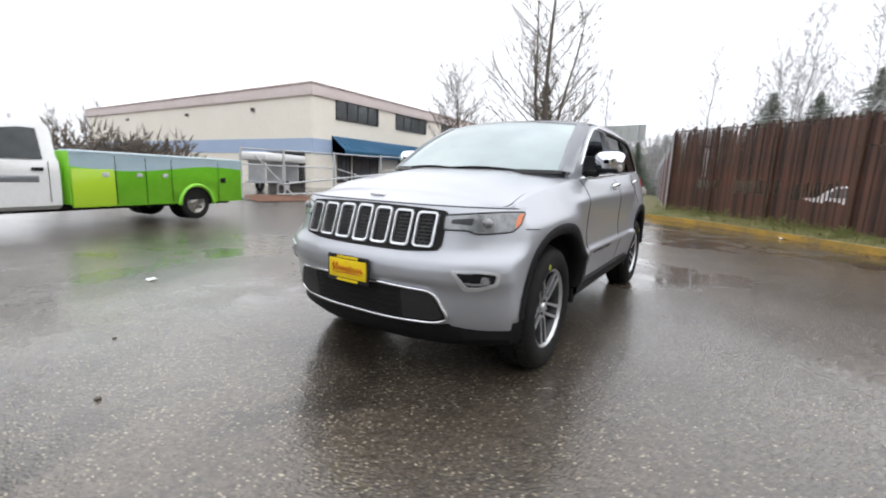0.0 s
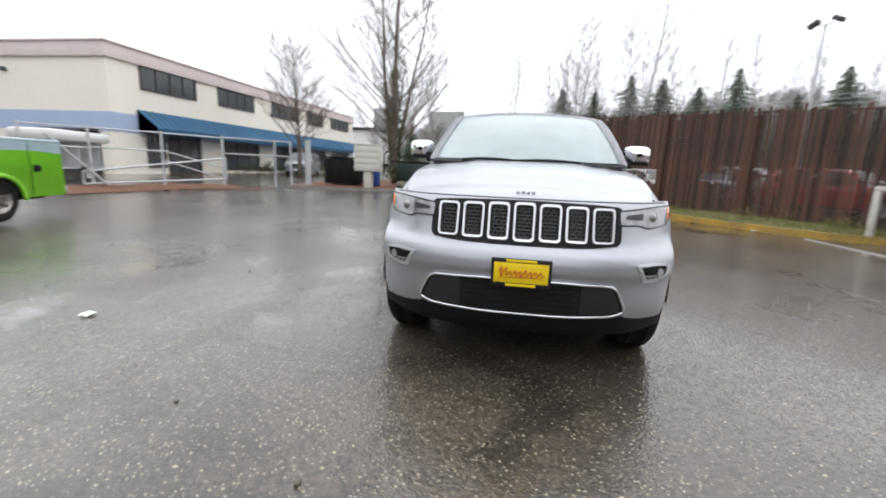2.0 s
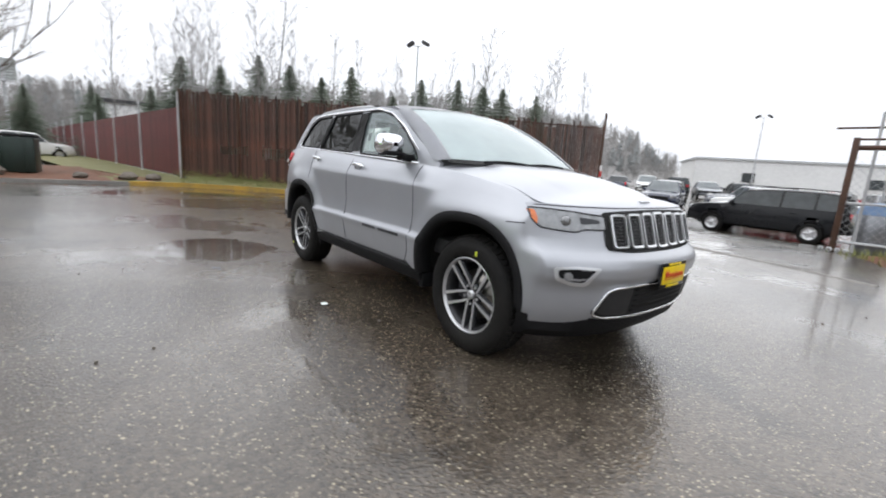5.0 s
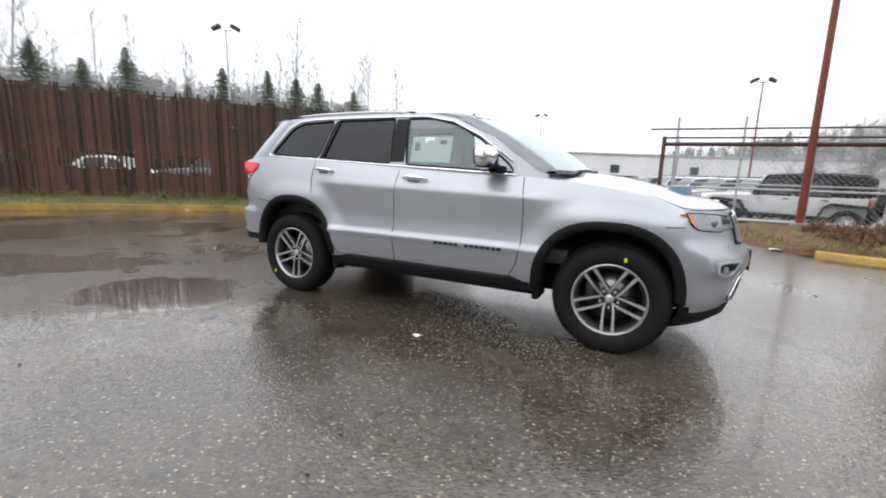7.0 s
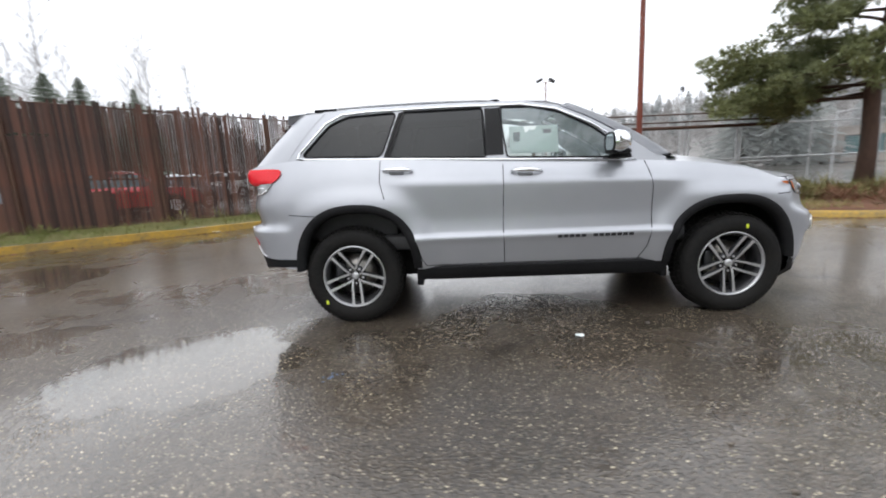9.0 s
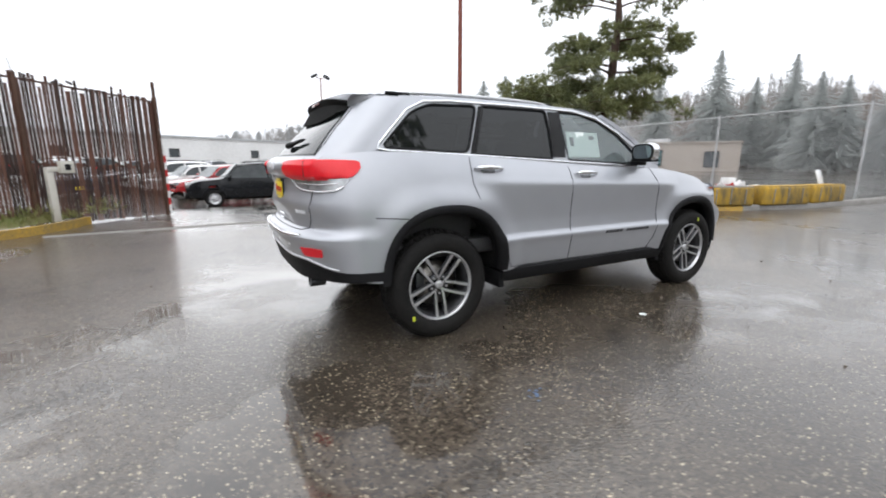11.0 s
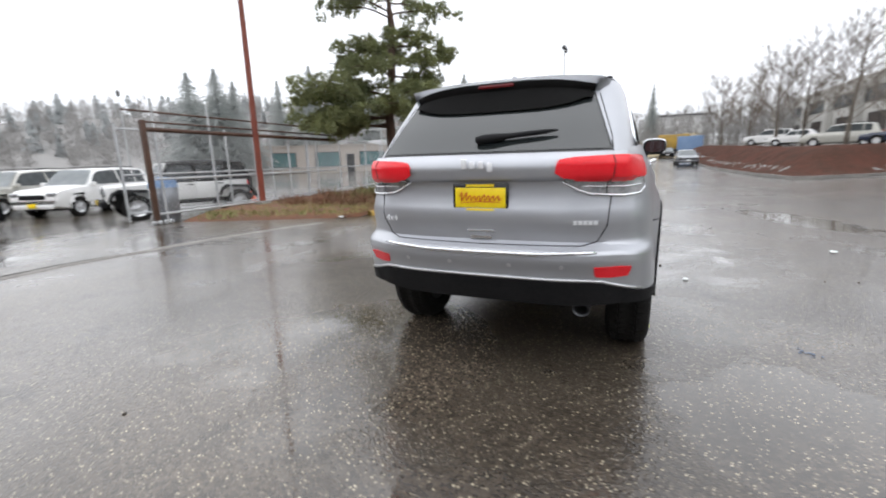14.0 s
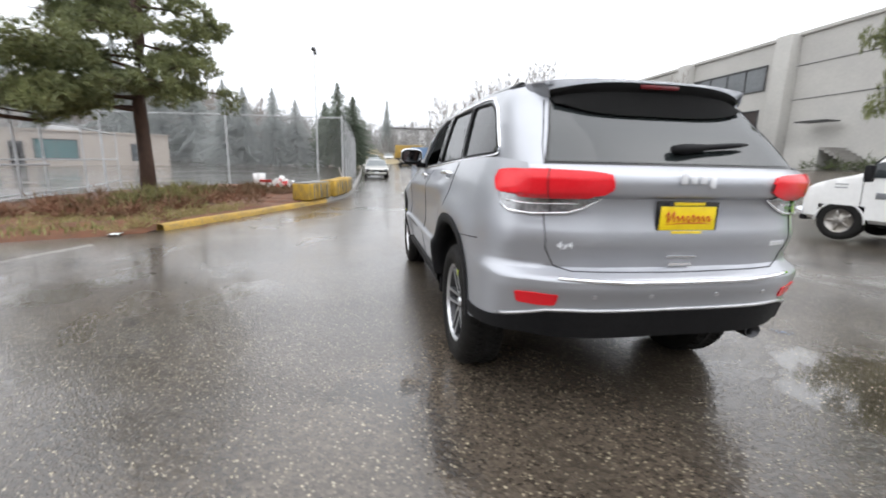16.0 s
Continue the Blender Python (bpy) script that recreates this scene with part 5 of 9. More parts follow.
ROOFZ = spline([(-2.02, 1.672), (-1.7, 1.715), (-1.2, 1.742), (-0.6, 1.752), (-0.1, 1.738), (0.15, 1.708), (0.36, 1.660)])


def roof_at(x, y):
    zc = ROOFZ(x)
    w = 0.652 - 0.085 * max(0, (-1.3 - x) / 0.7) ** 2
    ze = min(1.678, zc - 0.028) - 0.02 * max(0, (x - 0.05) / 0.3)
    return zc - (zc - ze) * min(1, abs(y / w)) ** 2.6


bm = bmesh.new()
rows = []
for j in range(25):
    x = 0.34 - (0.34 + 1.98) * j / 24
    zc = ROOFZ(x)
    w = 0.652 - 0.085 * max(0, (-1.3 - x) / 0.7) ** 2
    ze = min(1.678, zc - 0.028) - 0.02 * max(0, (x - 0.05) / 0.3)
    rows.append([(x - 0.06 * (v / 10) ** 2 * max(0, min(1, (x + 0.2) / 0.5)), w * v / 10, zc - (zc - ze) * abs(v / 10) ** 2.6) for v in range(-10, 11)])
grid(bm, rows)
bmesh.ops.solidify(bm, geom=bm.faces[:], thickness=0.03)
bmesh.ops.recalc_face_normals(bm, faces=bm.faces)
part("roof", bm, SILVER, car, smooth=50)

# windscreen and its pillars
def ws(u, v):
    """u across (-1..1), v from the cowl up to the roof."""
    base = Vector((1.165 - 0.155 * u * u, 0.745 * u, 1.222 + 0.004 * u * u))
    head = Vector((0.345 - 0.065 * u * u, 0.628 * u, 1.672 - 0.035 * u * u))
    p = base.lerp(head, v)
    p += Vector((0.5, 0, 0.85)).normalized() * 0.045 * 4 * v * (1 - v) * (1 - 0.35 * u * u)
    return p


bm = bmesh.new()
grid(bm, [[ws(u / 12, v / 8) for u in range(-12, 13)] for v in range(9)])
outward(bm, (1, 0, 1))
ob = part("windscreen", bm, WSGLASS, car, "large sloping clear windscreen")
ob.visible_shadow = False
for s in (1, -1):
    bm = bmesh.new()
    rows = []
    for v in range(11):
        a = ws(s, v / 10)
        x = a.x - 0.10 + 0.02 * v / 10
        z = a.z - 0.018 + 0.010 * v / 10
        b = Vector((x, s * (gh_y(x, z) + 0.001), z))
        mid = (a + b) / 2 + Vector((0.012, s * 0.018, 0.014))
        rows.append([a + Vector((0.012, -s * 0.03, 0.008)), a + Vector((0.006, 0, 0.01)), mid, b])
    grid(bm, rows)
    bmesh.ops.solidify(bm, geom=bm.faces[:], thickness=0.012)
    bmesh.ops.recalc_face_normals(bm, faces=bm.faces)
    part("front_pillar", bm, SILVER, car, smooth=60)
bm = bmesh.new()
grid(bm, [[ws(u / 12, v) + Vector((0.006, 0, 0.006)) for u in range(-12, 13)] for v in (-0.03, 0.02)])
for s in (1, -1):
    grid(bm, [[ws(s * u, v / 8) + Vector((0.004, 0, 0.004)) for v in range(9)] for u in (0.984, 1.005)])
grid(bm, [[ws(u / 12, v) + Vector((0.004, 0, 0.004)) for u in range(-12, 13)] for v in (0.98, 1.0)])
bmesh.ops.solidify(bm, geom=bm.faces[:], thickness=0.003)
part("windscreen_seal", bm, GLOSSBLACK, car)
bm = bmesh.new()
grid(bm, [[(1.24 - 0.16 * (u / 10) ** 2 - k * 0.10, 0.73 * u / 10, 1.205 + k * 0.012) for u in range(-10, 11)] for k in (0, 1)])
bmesh.ops.solidify(bm, geom=bm.faces[:], thickness=0.01)
part("cowl", bm, BLACK, car)
for u0, u1 in ((0.55, -0.12), (-0.08, -0.66)):
    bm = bmesh.new()
    tube(bm, [ws(u0 + (u1 - u0) * j / 6, -0.012 + 0.020 * math.sin(math.pi * j / 6)) + Vector((0.014, 0, 0.018)) for j in range(7)], 0.009, 5)
    part("wiper", bm, BLACK, car)
bm = bmesh.new()
grid(bm, [[ws(u / 20, v) - Vector((0.012, 0, 0.012)) for u in (-1.3, 0, 1.3)] for v in (0.86, 0.99)])
part("mirror_mount", bm, BLACK, car)
bm = bmesh.new()
grid(bm, [[ws(u, v) - Vector((0.006, 0, 0.006)) for u in (0.62, 0.7, 0.78)] for v in (0.90, 0.965)])
part("windscreen_label", bm, PAPER, car)

# back of the greenhouse
XG = spline([(1.24, -2.335), (1.28, -2.295), (1.42, -2.165), (1.55, -2.03), (1.66, -1.93), (1.69, -1.90)])


REAR_EDGE = spline([(1.23, -2.03), (1.27, -2.0), (1.50, -1.82), (1.672, -1.66)])


def tail_ring(z):
    out = []
    for s in (1, -1):
        ye = 0.662 - 0.142 * (z - 1.28) / 0.38
        half = [Vector((XG(z) + 0.36 * y ** 4, s * y, z)) for y in [ye * j / 14 for j in range(15)]]
        p0 = half[-1]
        x1 = REAR_EDGE(z) + 0.03
        p2 = Vector((x1, s * (gh_y(x1, z) + 0.003), z))
        c = Vector((p0.x + 0.07, s * (gh_y(x1, z) - 0.002), z))
        half += [p0 * (1 - t) ** 2 + c * 2 * t * (1 - t) + p2 * t * t for t in [j / 8 for j in range(1, 9)]]
        out.append(half)
    return out[1][::-1] + out[0][1:]


bm = bmesh.new()
grid(bm, [tail_ring(1.235 + (1.662 - 1.235) * j / 16) for j in range(17)])
bmesh.ops.recalc_face_normals(bm, faces=bm.faces)
if bm.faces[len(bm.faces) // 2].normal.x > 0:
    for f in bm.faces:
        f.normal_flip()
bm.normal_update()
TAILT = BVHTree.FromBMesh(bm)
part("tail_frame", bm, SILVER, car, smooth=50)


def cast(trees, o, d):
    best = None
    for t in trees:
        loc, nor, _, dist = t.ray_cast(Vector(o), Vector(d))
        if loc is not None and (best is None or dist < best[2]):
            best = (loc, nor if nor.dot(Vector(d)) < 0 else -nor, dist)
    return best


FRAMES = {}


def aim(name, o, d, u):
    """A drawing plane: its origin, the way it is cast onto the car and its across direction; up is z."""
    d, u = Vector(d).normalized(), Vector(u).normalized()
    FRAMES[name] = (Vector(o), d, u, Vector((0, 0, 1)))


aim("front", (4, 0, 0), (-1, 0, 0), (0, 1, 0))
aim("rear", (-4, 0, 0), (1, 0, 0), (0, 1, 0))
for s, k in ((1, "l"), (-1, "r")):
    aim("side_" + k, (0, 3 * s, 0), (0, -s, 0), (1, 0, 0))
    aim("nose_" + k, (4 * 0.8, 4 * 0.6 * s, 0), (-0.8, -0.6 * s, 0), (0.6, -0.8 * s, 0))
    aim("tail_" + k, (-4 * 0.75, 4 * 0.66 * s, 0), (0.75, -0.66 * s, 0), (0.66, 0.75 * s, 0))


def put(frame_name, a, z, off=0.0, trees=None):
    o, d, u, w = FRAMES[frame_name]
    h = cast(trees or [BODY], o + u * a + w * z, d)
    if h is None:
        return o + u * a + w * z + d * 3.0, -d
    return h[0] + h[1] * off, h[1]


def flatten(frame_name, p):
    """The place of a 3D point in a drawing plane."""
    o, d, u, w = FRAMES[frame_name]
    return ((Vector(p) - o).dot(u), p[2])


def patch(bm, frame_name, loops, off=0.006, deep=0.02, cuts=2, trees=None):
    """A panel laid on the car's skin: an outline in a drawing plane, with holes, cast on, raised and given a rim."""
    tmp = bmesh.new()
    flatfill(tmp, loops, cuts)
    tmp.verts.index_update()
    top, low = [], []
    for v in tmp.verts:
        p, nrm = put(frame_name, v.co.x, v.co.y, off, trees)
        top.append(bm.verts.new(p))
        low.append(p - nrm * deep)
    d = FRAMES[frame_name][1]
    for f in tmp.faces:
        g = bm.faces.new([top[v.index] for v in f.verts])
        g.normal_update()
        if g.normal.dot(d) > 0:
            g.normal_flip()
    for e in tmp.edges:
        if len(e.link_faces) == 1:
            i, j = (v.index for v in e.verts)
            a, b = bm.verts.new(low[i]), bm.verts.new(low[j])
            g = bm.faces.new((top[i], top[j], b, a))
            g.normal_update()
    tmp.free()


def sheet_on(bm, frame_name, a0, a1, lo, hi, na, nz, off, trees=None, deep=0.02):
    """A panel laid on the skin as a fine grid between two edge lines lo(a) and hi(a), with turned-in edges."""
    rows = []
    for i in range(na + 1):
        a = a0 + (a1 - a0) * i / na
        row = []
        for j in range(nz + 1):
            p, nrm = put(frame_name, a, lo(a) + (hi(a) - lo(a)) * j / nz, off, trees)
            if j == 0:
                row.append(p - nrm * deep)
            row.append(p)
            if j == nz:
                row.append(p - nrm * deep)
        rows.append(row)
    grid(bm, rows)
    bmesh.ops.recalc_face_normals(bm, faces=bm.faces)


def line(bm, frame_name, pts, r, off=0.0, trees=None, closed=False, n=6, step=0.04):
    """A bar along a line drawn on the car's skin."""
    pts = dens(pts, step) if closed else dens(pts, step)[: -max(1, round((Vector(pts[-1]) - Vector(pts[0])).length / step))] + [pts[-1]]
    tube(bm, [put(frame_name, a, z, off, trees)[0] for a, z in pts], r, n, closed)


def seam(name, frame_name, pts, r=0.0035, trees=None, closed=False):
    bm = bmesh.new()
    line(bm, frame_name, pts, r, 0.0, trees, closed, 5)
    return part(name, bm, SEAM, car)


for s, k in ((1, "l"), (-1, "r")):
    F = "side_" + k
    # shut lines of the doors and wings
    seam("door_gap", F, [(-0.262, 1.24), (-0.268, 1.0), (-0.275, 0.7), (-0.268, 0.46)])
    seam("door_gap", F, [(0.80, 1.185), (0.832, 1.0), (0.83, 0.70), (0.80, 0.55), (0.74, 0.455)])
    seam("door_gap", F, [(-1.20, 1.27), (-1.205, 1.10), (-1.17, 0.98)])
    seam("door_gap", F, [(-0.93, 0.60), (-0.90, 0.50), (-0.87, 0.455)])
    seam("bumper_gap", F, [(1.86, 0.905), (1.75, 0.90)])
    seam("bumper_gap", F, [(-1.93, 0.885), (-1.72, 0.872)])
    seam("sill_gap", F, [(0.78, 0.455), (-0.87, 0.455)])
    # handles
    for hx, hz in ((-0.09, 1.14), (-1.06, 1.185)):
        bm = bmesh.new()
        pts = []
        for j in range(9):
            t = j / 8
            p, nrm = put(F, hx - 0.12 + 0.24 * t, hz + 0.004 - 0.01 * t, 0.008 + 0.03 * math.sin(math.pi * t) ** 0.5)
            pts.append(p)
        tube(bm, pts, [0.007 + 0.010 * math.sin(math.pi * j / 8) ** 0.6 for j in range(9)], 8)
        part("door_handle", bm, CHROME, car, "chrome pull handle")
        bm = bmesh.new()
        patch(bm, F, [rounded([(hx - 0.07, hz - 0.028), (hx + 0.05, hz - 0.03), (hx + 0.05, hz + 0.024), (hx - 0.07, hz + 0.026)], 0.03)], 0.001, 0.001, 1)
        part("handle_cup", bm, LAMPGREY, car)
    # badge lettering on the front door, as plain bars
    for j in range(13):
        if j == 5:
            continue
        bm = bmesh.new()
        x0 = 0.13 + 0.044 * j
        patch(bm, F, [[(x0, 0.642), (x0 + 0.034, 0.642), (x0 + 0.034, 0.664), (x0, 0.664)]], 0.004, 0.004, 0)
        part("badge_bar", bm, POCKET, car)
    # arch edges, liners and sill cladding
    for a in ARCHES:
        cx, cz, w, h = a
        arc = []
        for j in range(33):
            t = math.pi * j / 32
            c_, s_ = math.cos(t), math.sin(t)
            arc.append((cx + w * math.copysign(abs(c_) ** (2 / 2.45), c_), cz + h * s_ ** (2 / 2.45)))
        low = 0.42 if cx > 0 else 0.44
        arc = [(cx + w * 1.0, low)] + [q for q in arc if q[1] > low + 0.01] + [(cx - w * 1.0, low)]
        rows = []
        for q in arc:
            x, z = q
            y = side_y(x, z, 0 if z < 0.9 else 0.1)
            dx, dz = (cx - x), (cz + 0.1 - z)
            ln = math.hypot(dx, dz)
            dx, dz = dx / ln, dz / ln
            rows.append([(x - dx * 0.036, s * (y + 0.001), z - dz * 0.036), (x - dx * 0.030, s * (y + 0.009), z - dz * 0.030), (x + dx * 0.012, s * (y + 0.010), z + dz * 0.012),
                         (x + dx * 0.030, s * (y - 0.004), z + dz * 0.030), (x + dx * 0.038, s * (y - 0.05), z + dz * 0.038),
                         (x + dx * 0.01, s * (y - 0.12), z + dz * 0.01)])
        bm = bmesh.new()
        grid(bm, rows)
        bmesh.ops.recalc_face_normals(bm, faces=bm.faces)
        part("arch_trim", bm, BLACK, car, "matt black wheel arch moulding", 60)
        bm = bmesh.new()
        grid(bm, [[(x + 0.012 * (cx - x), s * yy, z) for yy in (0.90 if cx < 0 else 0.88, 0.70, 0.50)] for x, z in arc])
        grid(bm, [[(cx + (x - cx) * kk, s * 0.50, 0.35 + (z - 0.35) * kk) for kk in (0, 1)] for x, z in arc])
        part("arch_liner", bm, DARKWELL, car)
    bm = bmesh.new()
    rows = []
    for j in range(21):
        x = 0.96 - 1.90 * j / 20
        rows.append([(x, s * 0.888, 0.452), (x, s * 0.905, 0.435), (x, s * 0.90, 0.375), (x, s * 0.87, 0.335), (x, s * 0.70, 0.325)])
    grid(bm, rows)
    bmesh.ops.recalc_face_normals(bm, faces=bm.faces)
    part("sill", bm, BLACK, car, "black sill cladding")
    for x, zz, d in ((0.95, 0.30, 0.055), (-0.93, 0.29, 0.065)):
        bm = bmesh.new()
        box(bm, (x, s * 0.77, zz + d), (0.05, 0.22, d * 2), 0.01)
        part("mud_flap", bm, BLACK, car)
    # door mirror
    bm = bmesh.new()
    sh = [(0.0, 0.105, 0.070), (0.035, 0.115, 0.082), (0.08, 0.105, 0.076), (0.12, 0.075, 0.055), (0.138, 0.02, 0.015)]
    rows = []
    for dx, ry, rz in sh:
        rows.append([(0.50 + dx, s * (0.945 + ry * math.copysign(abs(math.cos(t)) ** 0.6, math.cos(t))),
                      1.325 + rz * math.copysign(abs(math.sin(t)) ** 0.6, math.sin(t))) for t in [2 * math.pi * j / 24 for j in range(25)]])
    grid(bm, rows)
    bmesh.ops.recalc_face_normals(bm, faces=bm.faces)
    part("mirror_cap", bm, CHROME, car, "chrome door mirror cap", 60)
    bm = bmesh.new()
    rows = [[(0.50 - dx, s * (0.945 + k2 * 0.105 * math.copysign(abs(math.cos(t)) ** 0.6, math.cos(t))),
              1.325 + k2 * 0.07 * math.copysign(abs(math.sin(t)) ** 0.6, math.sin(t))) for t in [2 * math.pi * j / 24 for j in range(25)]]
            for dx, k2 in ((0, 1.0), (0.012, 0.97), (0.012, 0.88))]
    grid(bm, rows)
    bm.faces.new([bm.verts.new((0.506, s * (0.945 + 0.09 * math.copysign(abs(math.cos(t)) ** 0.6, math.cos(t))),
                                1.325 + 0.058 * math.copysign(abs(math.sin(t)) ** 0.6, math.sin(t)))) for t in [2 * math.pi * j / 24 for j in range(24)]])
    box(bm, (0.56, s * 0.93, 1.257), (0.13, 0.19, 0.028), 0.012)
    box(bm, (0.60, s * 0.835, 1.235), (0.12, 0.10, 0.05), 0.015)
    bmesh.ops.recalc_face_normals(bm, faces=bm.faces)
    part("mirror_base", bm, BLACK, car)
    bm = bmesh.new()
    bm.faces.new([bm.verts.new((0.492, s * (0.945 + 0.088 * math.copysign(abs(math.cos(t)) ** 0.6, math.cos(t))),
                                1.325 + 0.056 * math.copysign(abs(math.sin(t)) ** 0.6, math.sin(t)))) for t in [2 * math.pi * j / 24 for j in range(24)]])
    part("mirror_glass", bm, MIRRORGLASS, car, "mirror glass darkened for the car side it shows")
    # roof rails
    bm = bmesh.new()
    tube(bm, [(-0.30 - 1.4 * j / 12, s * (0.600 - 0.02 * (j / 12) ** 2), roof_at(-0.30 - 1.4 * j / 12, 0.60) + 0.002 + 0.020 * math.sin(math.pi * j / 12) ** 0.35) for j in range(13)],
         [0.010 + 0.004 * math.sin(math.pi * j / 12) for j in range(13)], 8)
    part("roof_rail", bm, ALLOY, car, "satin metal roof rail")
    for j in (0, 12):
        bm = bmesh.new()
        x = -0.30 - 1.4 * j / 12 + (-0.05 if j == 0 else 0.05)
        box(bm, (x, s * 0.592, roof_at(x, 0.60) + 0.006), (0.18, 0.034, 0.024), 0.01)
        part("rail_foot", bm, BLACK, car)
    # headlamp
    N = "nose_" + k
    q = lambda p: flatten(N, (p[0], s * p[1], p[2]))
    lamp = [q(p) for p in ((2.128, 0.505, 0.966), (2.05, 0.66, 0.983), (1.97, 0.76, 0.992), (1.855, 0.835, 0.995), (1.90, 0.835, 0.93), (1.957, 0.82, 0.892), (2.03, 0.73, 0.880),
                           (2.068, 0.665, 0.876), (2.090, 0.62, 0.893), (2.145, 0.505, 0.893))]
    lamp = rounded(lamp, 0.015, 3)
    bm = bmesh.new()
    patch(bm, N, [lamp], 0.005, 0.012, 4)
    hl = part("headlamp", bm, LAMPGREY, car, "clear headlamp with a grey housing")
    bm = bmesh.new()
    line(bm, N, lamp, 0.0045, 0.004, closed=True, step=0.03)
    part("lamp_rim", bm, GLOSSBLACK, hl)
    bm = bmesh.new()
    am = [q(p) for p in ((1.898, 0.818, 0.983), (1.858, 0.836, 0.986), (1.895, 0.836, 0.932), (1.935, 0.824, 0.905), (1.925, 0.816, 0.945))]
    patch(bm, N, [rounded(am, 0.01, 3)], 0.006, 0.004)
    part("marker", bm, AMBER, hl, "amber side marker")
    bm = bmesh.new()
    pj = [q(p) for p in ((2.105, 0.53, 0.945), (2.06, 0.64, 0.957), (2.065, 0.63, 0.918), (2.115, 0.53, 0.925))]
    patch(bm, N, [rounded(pj, 0.012, 3)], 0.006, 0.004)
    part("reflector", bm, POCKET, hl)
    bm = bmesh.new()
    pc, nrm = put(N, *q((2.02, 0.70, 0.935)), 0.0)
    bmesh.ops.create_uvsphere(bm, u_segments=18, v_segments=10, radius=0.034, matrix=Matrix.Translation(pc - nrm * 0.012))
    part("projector", bm, REFLEC, hl, "projector lens")
    # fog lamp with its bright bezel
    fo = [q(p) for p in ((2.18, 0.570, 0.698), (2.115, 0.70, 0.703), (2.055, 0.805, 0.692), (2.07, 0.805, 0.628), (2.12, 0.72, 0.594), (2.13, 0.63, 0.592))]
    fm = Vector((sum(p[0] for p in fo) / 6, sum(p[1] for p in fo) / 6 + 0.006))
    fi = [tuple(fm + Vector(((p[0] - fm.x) * 0.80, (p[1] - fm.y) * 0.68))) for p in fo]
    bm = bmesh.new()
    patch(bm, N, [rounded(fo, 0.02, 3), rounded(fi, 0.015, 3)], 0.009, 0.02, 1)
    fg = part("fog_bezel", bm, SATIN, car, "bright chrome fog lamp bezel")
    bm = bmesh.new()
    patch(bm, N, [rounded(fi, 0.015, 3)], 0.001, 0.004)
    part("fog_recess", bm, BLACK, fg)
    bm = bmesh.new()
    pc, nrm = put(N, *q((2.095, 0.735, 0.648)), 0.001)
    cyl(bm, pc - nrm * 0.01, pc + nrm * 0.008, 0.024, n=16)
    part("fog_lens", bm, CLEARLENS, fg)
    # tail lamp: red above, clear below
    T = "tail_" + k
    q = lambda p: flatten(T, (p[0], s * p[1], p[2]))
    bm = bmesh.new()
    sheet_on(bm, T, -1.278, -0.722, spline([(-1.278, 1.168), (-1.24, 1.145), (-1.12, 1.133), (-0.87, 1.130), (-0.775, 1.136), (-0.742, 1.150), (-0.722, 1.19)]),
             spline([(-1.278, 1.200), (-1.265, 1.222), (-1.16, 1.236), (-0.9, 1.243), (-0.76, 1.238), (-0.735, 1.230), (-0.722, 1.20)]), 44, 8, 0.013)
    ta = part("tail_lamp", bm, REDLENS, car, "red tail lamp with a clear lower part")
    bm = bmesh.new()
    sheet_on(bm, T, -1.235, -0.765, spline([(-1.235, 1.134), (-1.16, 1.082), (-1.10, 1.060), (-0.95, 1.052), (-0.84, 1.058), (-0.79, 1.087), (-0.765, 1.124)]),
             spline([(-1.235, 1.143), (-1.12, 1.131), (-0.87, 1.128), (-0.775, 1.133), (-0.765, 1.131)]), 40, 6, 0.009)
    part("clear_lens", bm, CLEARLENS, ta, "clear reversing lamp lens")
    bm = bmesh.new()
    line(bm, T, [(-1.225, 1.124), (-1.155, 1.078), (-1.10, 1.058), (-0.95, 1.049), (-0.84, 1.055), (-0.79, 1.082)], 0.0065, 0.008)
    line(bm, T, [(-1.14, 1.100), (-0.95, 1.094), (-0.83, 1.098)], 0.004, 0.010)
    part("lamp_strip", bm, CHROME, ta)
    bm = bmesh.new()
    line(bm, T, [(-1.027, 1.242), (-1.029, 1.15), (-1.033, 1.06)], 0.003, 0.0125, step=0.015)
    part("lamp_gap", bm, SEAM, ta)
    rf = [q(p) for p in ((-2.36, 0.600, 0.694), (-2.32, 0.71, 0.696), (-2.27, 0.785, 0.694), (-2.275, 0.78, 0.640), (-2.32, 0.70, 0.634), (-2.355, 0.625, 0.638))]
    bm = bmesh.new()
    patch(bm, T, [rounded(rf, 0.012, 3)], 0.005, 0.01)
    part("rear_reflector", bm, REDLENS, car, "red bumper reflector")
    seam("tailgate_gap", "rear", [(s * 0.655, 1.25), (s * 0.66, 1.10), (s * 0.645, 0.90), (s * 0.60, 0.815), (s * 0.53, 0.795), (0, 0.79)])
    seam("tailgate_gap", "rear", [(s * 0.655, 1.26), (s * 0.64, 1.35), (s * 0.56, 1.58)], trees=[TAILT])

